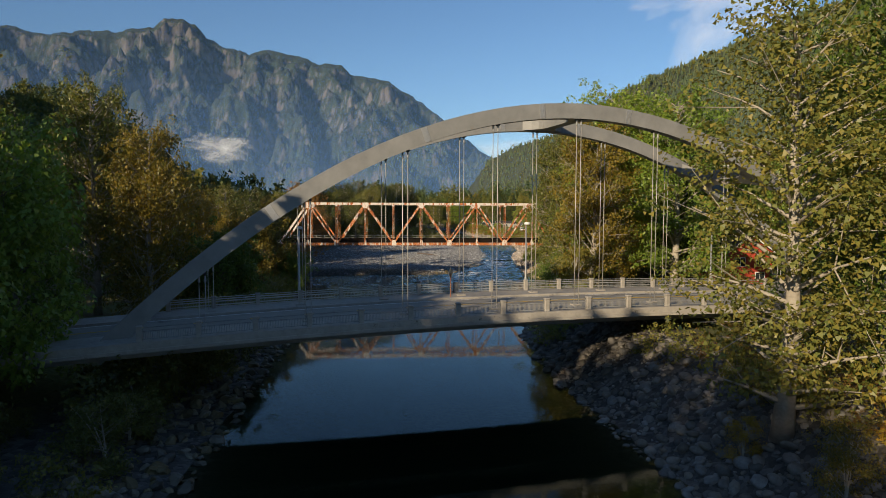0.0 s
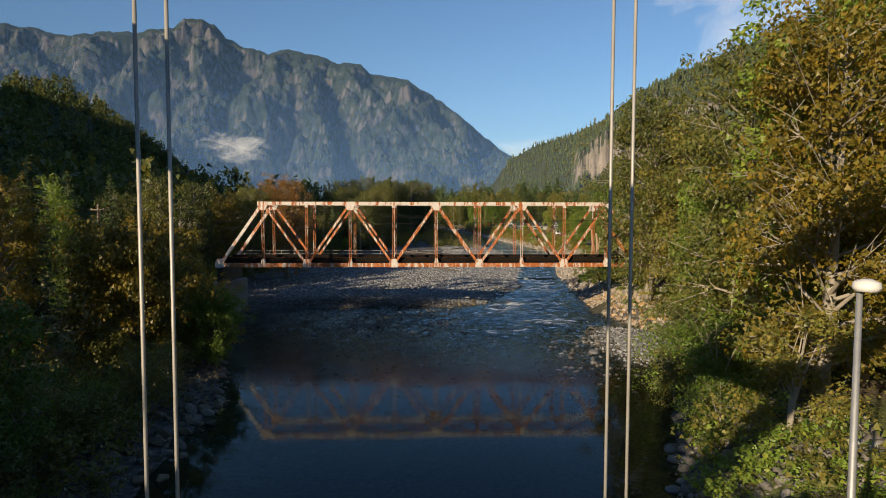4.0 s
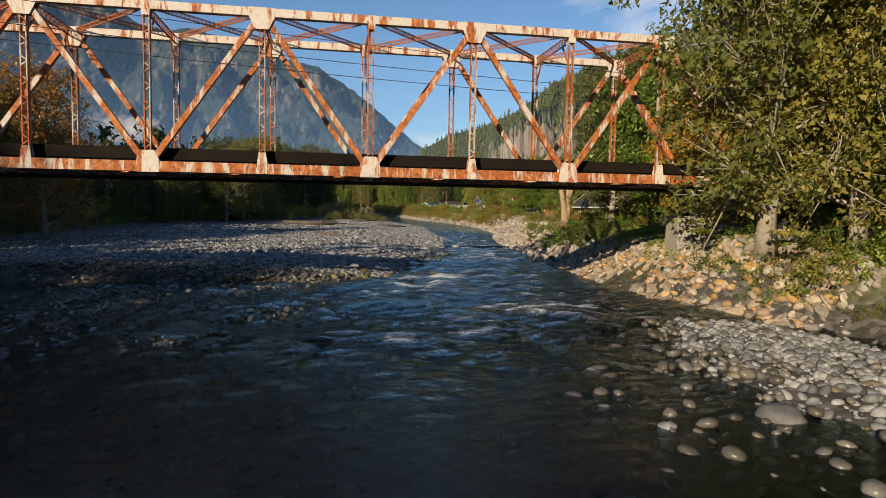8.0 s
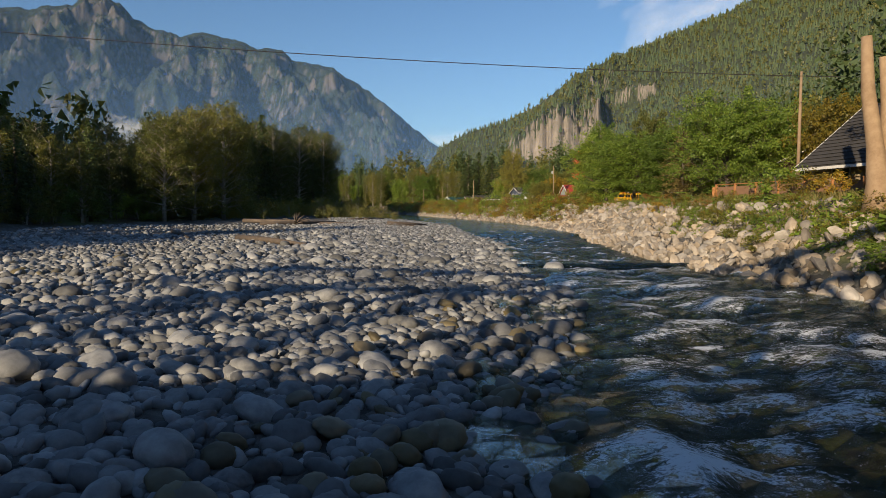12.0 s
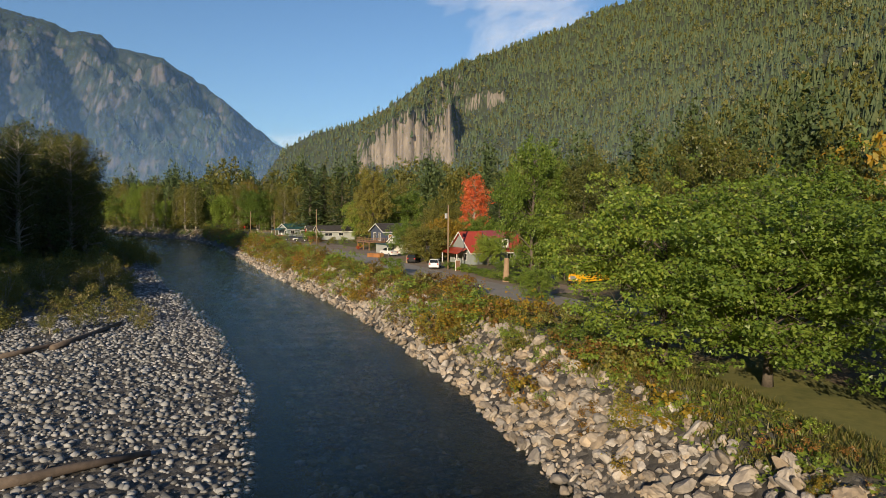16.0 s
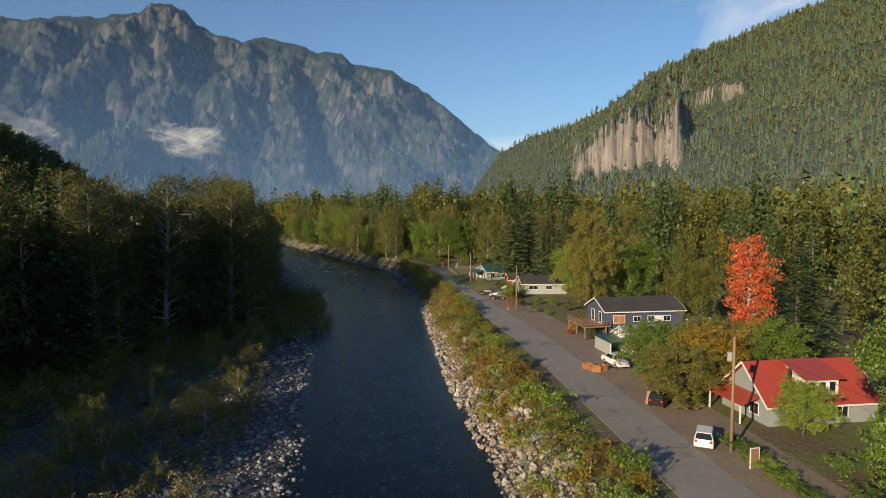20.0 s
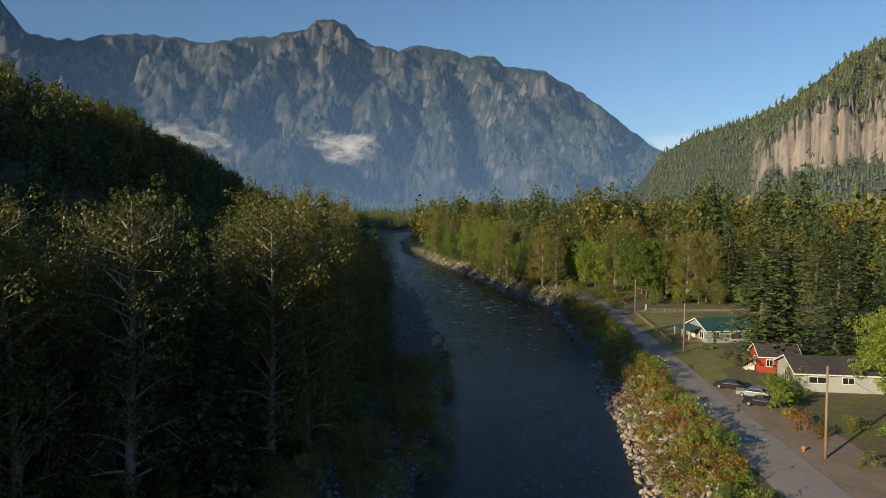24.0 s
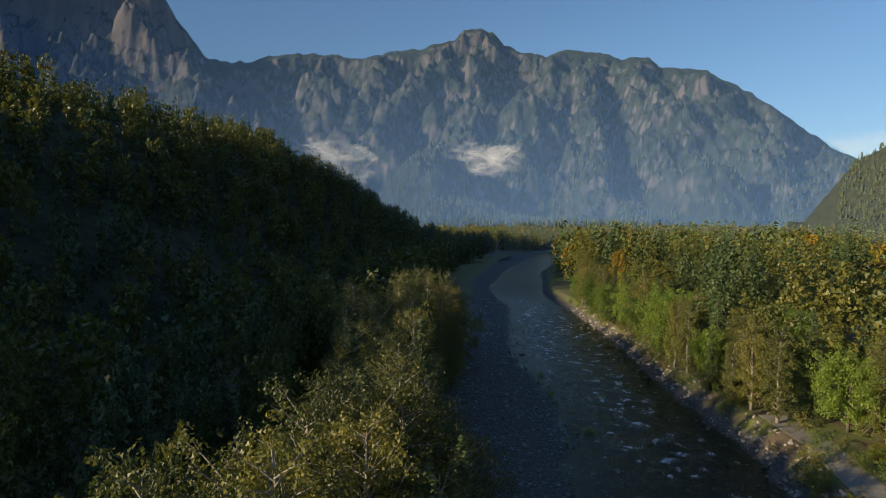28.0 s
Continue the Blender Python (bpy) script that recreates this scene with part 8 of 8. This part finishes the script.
def stones(name, label, x, y, size, forms, mat, smooth, sink=0.2, tilt=0.25, lift=0.0):
    """Scattered stones joined into one mesh."""
    n = len(x)
    z = ground_z(x, y)[0] + size * (0.26 - sink) + lift
    pick = sr.randint(len(forms), size=n)
    vs, fs, k = [], [], 0
    for i, (v, f) in enumerate(forms):
        s = pick == i
        m = s.sum()
        if not m:
            continue
        a_, tx, ty = sr.rand(m) * 6.283, sr.normal(size=m) * tilt, sr.normal(size=m) * tilt
        sc = size[s][:, None, None] * (0.8 + 0.4 * sr.rand(m, 1, 3))
        p = v[None] * sc
        p[:, :, 2] += p[:, :, 0] * tx[:, None] + p[:, :, 1] * ty[:, None]
        q = np.stack([p[:, :, 0] * np.cos(a_)[:, None] - p[:, :, 1] * np.sin(a_)[:, None], p[:, :, 0] * np.sin(a_)[:, None] + p[:, :, 1] * np.cos(a_)[:, None], p[:, :, 2]], -1)
        q += np.stack([x[s], y[s], z[s]], -1)[:, None]
        vs.append(q.reshape(-1, 3))
        fs.append((f[None] + (np.arange(m) * len(v))[:, None, None]).reshape(-1, 3) + k)
        k += m * len(v)
    me = quick_mesh(name, np.concatenate(vs), np.concatenate(fs), mat, smooth)
    return tagged(new(name, me), label, "stones", kind="stuff")


def scatter(n, y0, y1, u0, u1, edge):
    """Places between two distances from the water's edge; edge: LEFT or RIGHT."""
    y = sr.uniform(y0, y1, n)
    u = sr.uniform(u0, u1, n)
    return curve(edge, y) + (-u if edge is LEFT else u), y


def sizes(n, lo, hi, power=2.5):
    return lo + (hi - lo) * sr.rand(n) ** power


x, y = scatter(15000, 17, 80, -2.0, 14, LEFT)
stones("cobbles", "rounded grey cobbles of the gravel bar", x, y, sizes(15000, 0.22, 0.62), round_small, M["cobble"], True)
x, y = scatter(15000, 15, 84, 4, 42, LEFT)
stones("small_cobbles", "packed small grey cobbles of the gravel bar", x, y, sizes(15000, 0.28, 0.7), round_far, M["cobble"], True)
x, y = scatter(1500, 19, 100, -2.5, 20, LEFT)
stones("large_cobbles", "large rounded grey cobbles", x, y, sizes(1500, 0.45, 0.95), round_fine, M["cobble"], True)
x, y = scatter(13000, 78, 190, -1.5, 24, LEFT)
stones("bar_cobbles", "grey cobbles along the river bar", x, y, sizes(13000, 0.25, 0.75), round_far, M["cobble"], True)
x, y = scatter(5500, 76, 128, -1.0, 22, LEFT)
stones("fine_cobbles", "small grey cobbles between the larger ones", x, y, sizes(5500, 0.22, 0.5), round_small, M["cobble"], True)
x, y = scatter(3200, 25, 130, 24, 58, LEFT)
stones("back_cobbles", "grey cobbles at the back of the bar", x, y, sizes(3200, 0.3, 0.8), round_far, M["cobble"], True)
x, y = scatter(5000, 190, 345, -2, 15, LEFT)
stones("shore_cobbles", "grey cobbles on the shaded shore", x, y, sizes(5000, 0.3, 0.9), round_far, M["cobble"], True)
x, y = scatter(5500, 345, 640, -14, 32, LEFT)
stones("upper_cobbles", "grey cobbles on the upper bar", x, y, sizes(5500, 0.4, 1.3), round_far, M["cobble"], True)
# boulders in the shallows
M["wet_stone"] = speckled("wet_stone", [(0.3, (0.055, 0.052, 0.045)), (0.7, (0.17, 0.155, 0.13))], 4, 0.35, vary=0.5, bump_by=0.25)
xs, ys_ = sr.uniform(-34, 4, 3600), sr.uniform(-30, 22, 3600)
near = 1.0 - 0.5 * np.hypot((xs + 13) / 24, (ys_ + 3) / 24) + 0.35 * wave_noise(xs, ys_, 83, 3, 0.12)
ok = (near > 0.62) & (xs < 2 - 0.2 * (ys_ + 16))
xs, ys_ = xs[ok], ys_[ok]
dry = sr.rand(len(xs)) < 0.4
for name, label, sel, mat, up in (("riffle_stones", "grey stones standing out of the riffle", dry, "cobble", 0.10), ("wet_stones", "dark wet stones awash in the riffle", ~dry, "wet_stone", 0.05)):
    n_ = int(sel.sum())
    stones(name, label, xs[sel], ys_[sel], sizes(n_, 0.2, 0.55, 2.5), round_small, M[mat], True, 0.0, lift=up + 0.08 * sr.rand(n_))
ys_ = sr.uniform(40, 330, 6000)
xs = curve(LEFT, ys_) + sr.rand(6000) * (curve(RIGHT, ys_) - curve(LEFT, ys_))
ok = ground_z(xs, ys_)[0] < -0.5
stones("bed_cobbles", "brown and green stones on the river bed", xs[ok], ys_[ok], sizes(int(ok.sum()), 0.35, 0.95, 2), round_far, M["bed_stone"], True, 0.2)
yb = sr.uniform(-45, 60, 2600)
xb = sr.uniform(-40, 22, 2600)
ok = (xb < curve(RIGHT, yb)) & ((xb < 6 - 0.25 * (yb + 20)) | (xb > 10)) & (xb > curve(WOODS, yb) + 4)
stones("shallow_boulders", "wet brown boulders in the shallows", xb[ok], yb[ok], sizes(ok.sum(), 0.25, 0.9, 3), round_small, M["bed_stone"], True, 0.3)
xs, ys_ = sr.normal(19.5, 3.2, 2200), sr.normal(-16, 7.0, 2200)
stones("spit_cobbles", "pale cobbles of the low spit", xs, ys_, sizes(2200, 0.18, 0.62, 3), round_small, M["cobble"], True)
xs, ys_ = sr.uniform(7, 17, 420), sr.uniform(-40, -4, 420)
stones("scattered_stones", "stones lying in the shallows beside the spit", xs, ys_, sizes(420, 0.25, 0.8, 2.5), round_small, M["wet_stone"], True, 0.0, lift=0.12)
xs, ys_ = sr.normal(-12, 10, 1200), sr.normal(2, 10, 1200)
stones("shoal_cobbles", "wet dark cobbles of the shoal", xs, ys_, sizes(1200, 0.2, 0.55, 3), round_small, M["bed_stone"], True, 0.12)
# Brown stone, coloured darker than the cobbles to stand for shade on the bank.
M["bridge_shade_stone"] = speckled("bridge_shade_stone", [(0.3, (0.10, 0.09, 0.075)), (0.7, (0.26, 0.235, 0.20))], 3, 0.8, vary=0.4, bump_by=0.4)
x, y = scatter(3200, -122, -52, -1, 10, RIGHT)
stones("bridge_stones", "rounded brown boulders darkened for shade under the road bridge", x, y, sizes(3200, 0.25, 1.2, 3.5), round_small, M["bridge_shade_stone"], True)
x, y = scatter(260, 10, 42, -2.2, 3.5, LEFT)
stones("wet_cobbles", "wet brown cobbles at the edge of the bar", x, y, sizes(260, 0.25, 0.75, 2), round_fine, M["bed_stone"], True, 0.08)
# The dark bed colour deepens the shade on these bank boulders.
x, y = scatter(900, -122, -30, -1, 7, LEFT)
stones("shaded_stones", "boulders coloured dark for shade on the shaded bank", x, y, sizes(900, 0.4, 1.5, 2), blocks, M["bed_stone"], False)
x, y = scatter(600, 380, 620, 0, 8, RIGHT)
stones("far_boulders", "boulders along the far bank", x, y, sizes(600, 0.6, 1.8, 2), blocks, M["riprap"], False)
yb = sr.uniform(345, 640, 900)
xb = curve(LEFT, yb) + sr.rand(900) * (curve(RIGHT, yb) - curve(LEFT, yb))
stones("river_boulders", "dark boulders breaking the shallow river", xb, yb, sizes(900, 0.6, 1.8, 3), round_far, M["bed_stone"], True, -0.1)
M["tan_stone"] = speckled("tan_stone", [(0.3, (0.22, 0.15, 0.085)), (0.7, (0.48, 0.35, 0.22))], 3, 0.85, vary=0.35, bump_by=0.4)
x, y = scatter(1500, -7, 28, -0.6, 4.2, RIGHT)
stones("tan_stones", "tan rounded stones below the rail bridge", x, y, sizes(1500, 0.25, 1.0, 2.5), round_small, M["tan_stone"], True)
x, y = scatter(1000, 11, 20, -1.0, 24, LEFT)
stones("edge_cobbles", "damp grey cobbles along the lower edge of the bar", x, y, sizes(1000, 0.22, 0.6, 2.5), round_small, M["wet_stone"], True, 0.2)
# the stone bank
x, y = scatter(7500, -8, 345, -0.8, 6.2, RIGHT)
keep = (y > 78) | (x - curve(RIGHT, y) < 4.6)
stones("bank_stones", "angular quarried stone of the bank", x[keep], y[keep], sizes(keep.sum(), 0.35, 1.15, 2.0), blocks, M["riprap"], False, 0.1, 0.5)

x, y = scatter(3200, 46, 140, -0.8, 7.2, RIGHT)
stones("chip_stones", "small broken stones between the quarried blocks", x, y, sizes(3200, 0.2, 0.55, 2.0), [stone_form(q, 1, True) for q in (55, 56, 57)], M["riprap"], False, 0.05, 0.5)

# the stones that are passed nearest, one by one
bank = thing("stone_bank", "bank of angular quarried grey and tan stones", "stone bank", at=Matrix())
forms = [quick_mesh("block", v, f, M["riprap"]) for v, f in blocks_fine]
for k in range(280):
    y = sr.uniform(62, 150)
    u = sr.uniform(-0.5, 6.3)
    x = float(curve(RIGHT, y)) + u
    s = 0.6 + 0.85 * sr.rand() ** 2
    ob = part("stone", forms[k % 5], None, bank)
    ob.matrix_basis = Matrix.Translation((x, y, gz(x, y) + 0.22 * s)) @ Euler((sr.normal() * 0.4, sr.normal() * 0.4, sr.rand() * 6.283)).to_matrix().to_4x4() @ Matrix.Diagonal((s, s * (0.8 + 0.5 * sr.rand()), s, 1))
bar = thing("gravel_bar", "bar of rounded grey river cobbles", "gravel bar", at=Matrix())
forms = [quick_mesh("cobble", v, f, M["cobble"], True) for v, f in round_fine]
for k in range(280):
    y = sr.uniform(20, 84)
    x = float(curve(LEFT, y)) - sr.uniform(-1.5, 16)
    s = 0.5 + 0.7 * sr.rand() ** 2
    ob = part("stone", forms[k % 6], None, bar)
    ob.matrix_basis = Matrix.Translation((x, y, gz(x, y) + 0.14 * s)) @ Euler((sr.normal() * 0.25, sr.normal() * 0.25, sr.rand() * 6.283)).to_matrix().to_4x4() @ Matrix.Diagonal((s, s, s, 1))
# boulders that stand out in the stream
for x, y, s, mat in ((-1.2, 20.4, 1.3, "bed_stone"), (11.2, 59.5, 1.6, "cobble"), (6.5, 44, 0.9, "bed_stone"), (2.9, 29.6, 0.9, "bed_stone"), (5.5, 18.5, 1.5, "bed_stone"), (14.1, -22.2, 1.6, "cobble"), (10.2, -22.8, 0.8, "cobble"), (9.8, -16.6, 0.9, "cobble"), (-11.6, -12.8, 0.8, "cobble"), (-27, 314, 1.7, "cobble"), (1.2, 17.2, 1.2, "bed_stone")):
    ob = part("boulder", quick_mesh("boulder", *round_fine[int(s * 10) % 6], M[mat], True), None)
    ob.matrix_basis = Matrix.Translation((x, y, max(gz(x, y), -0.25) + 0.12 * s)) @ Matrix.Rotation(s * 9, 4, "Z") @ Matrix.Diagonal((s, s, s, 1))
    tagged(ob, "smooth boulder standing in the stream", "boulder", "stream boulders")
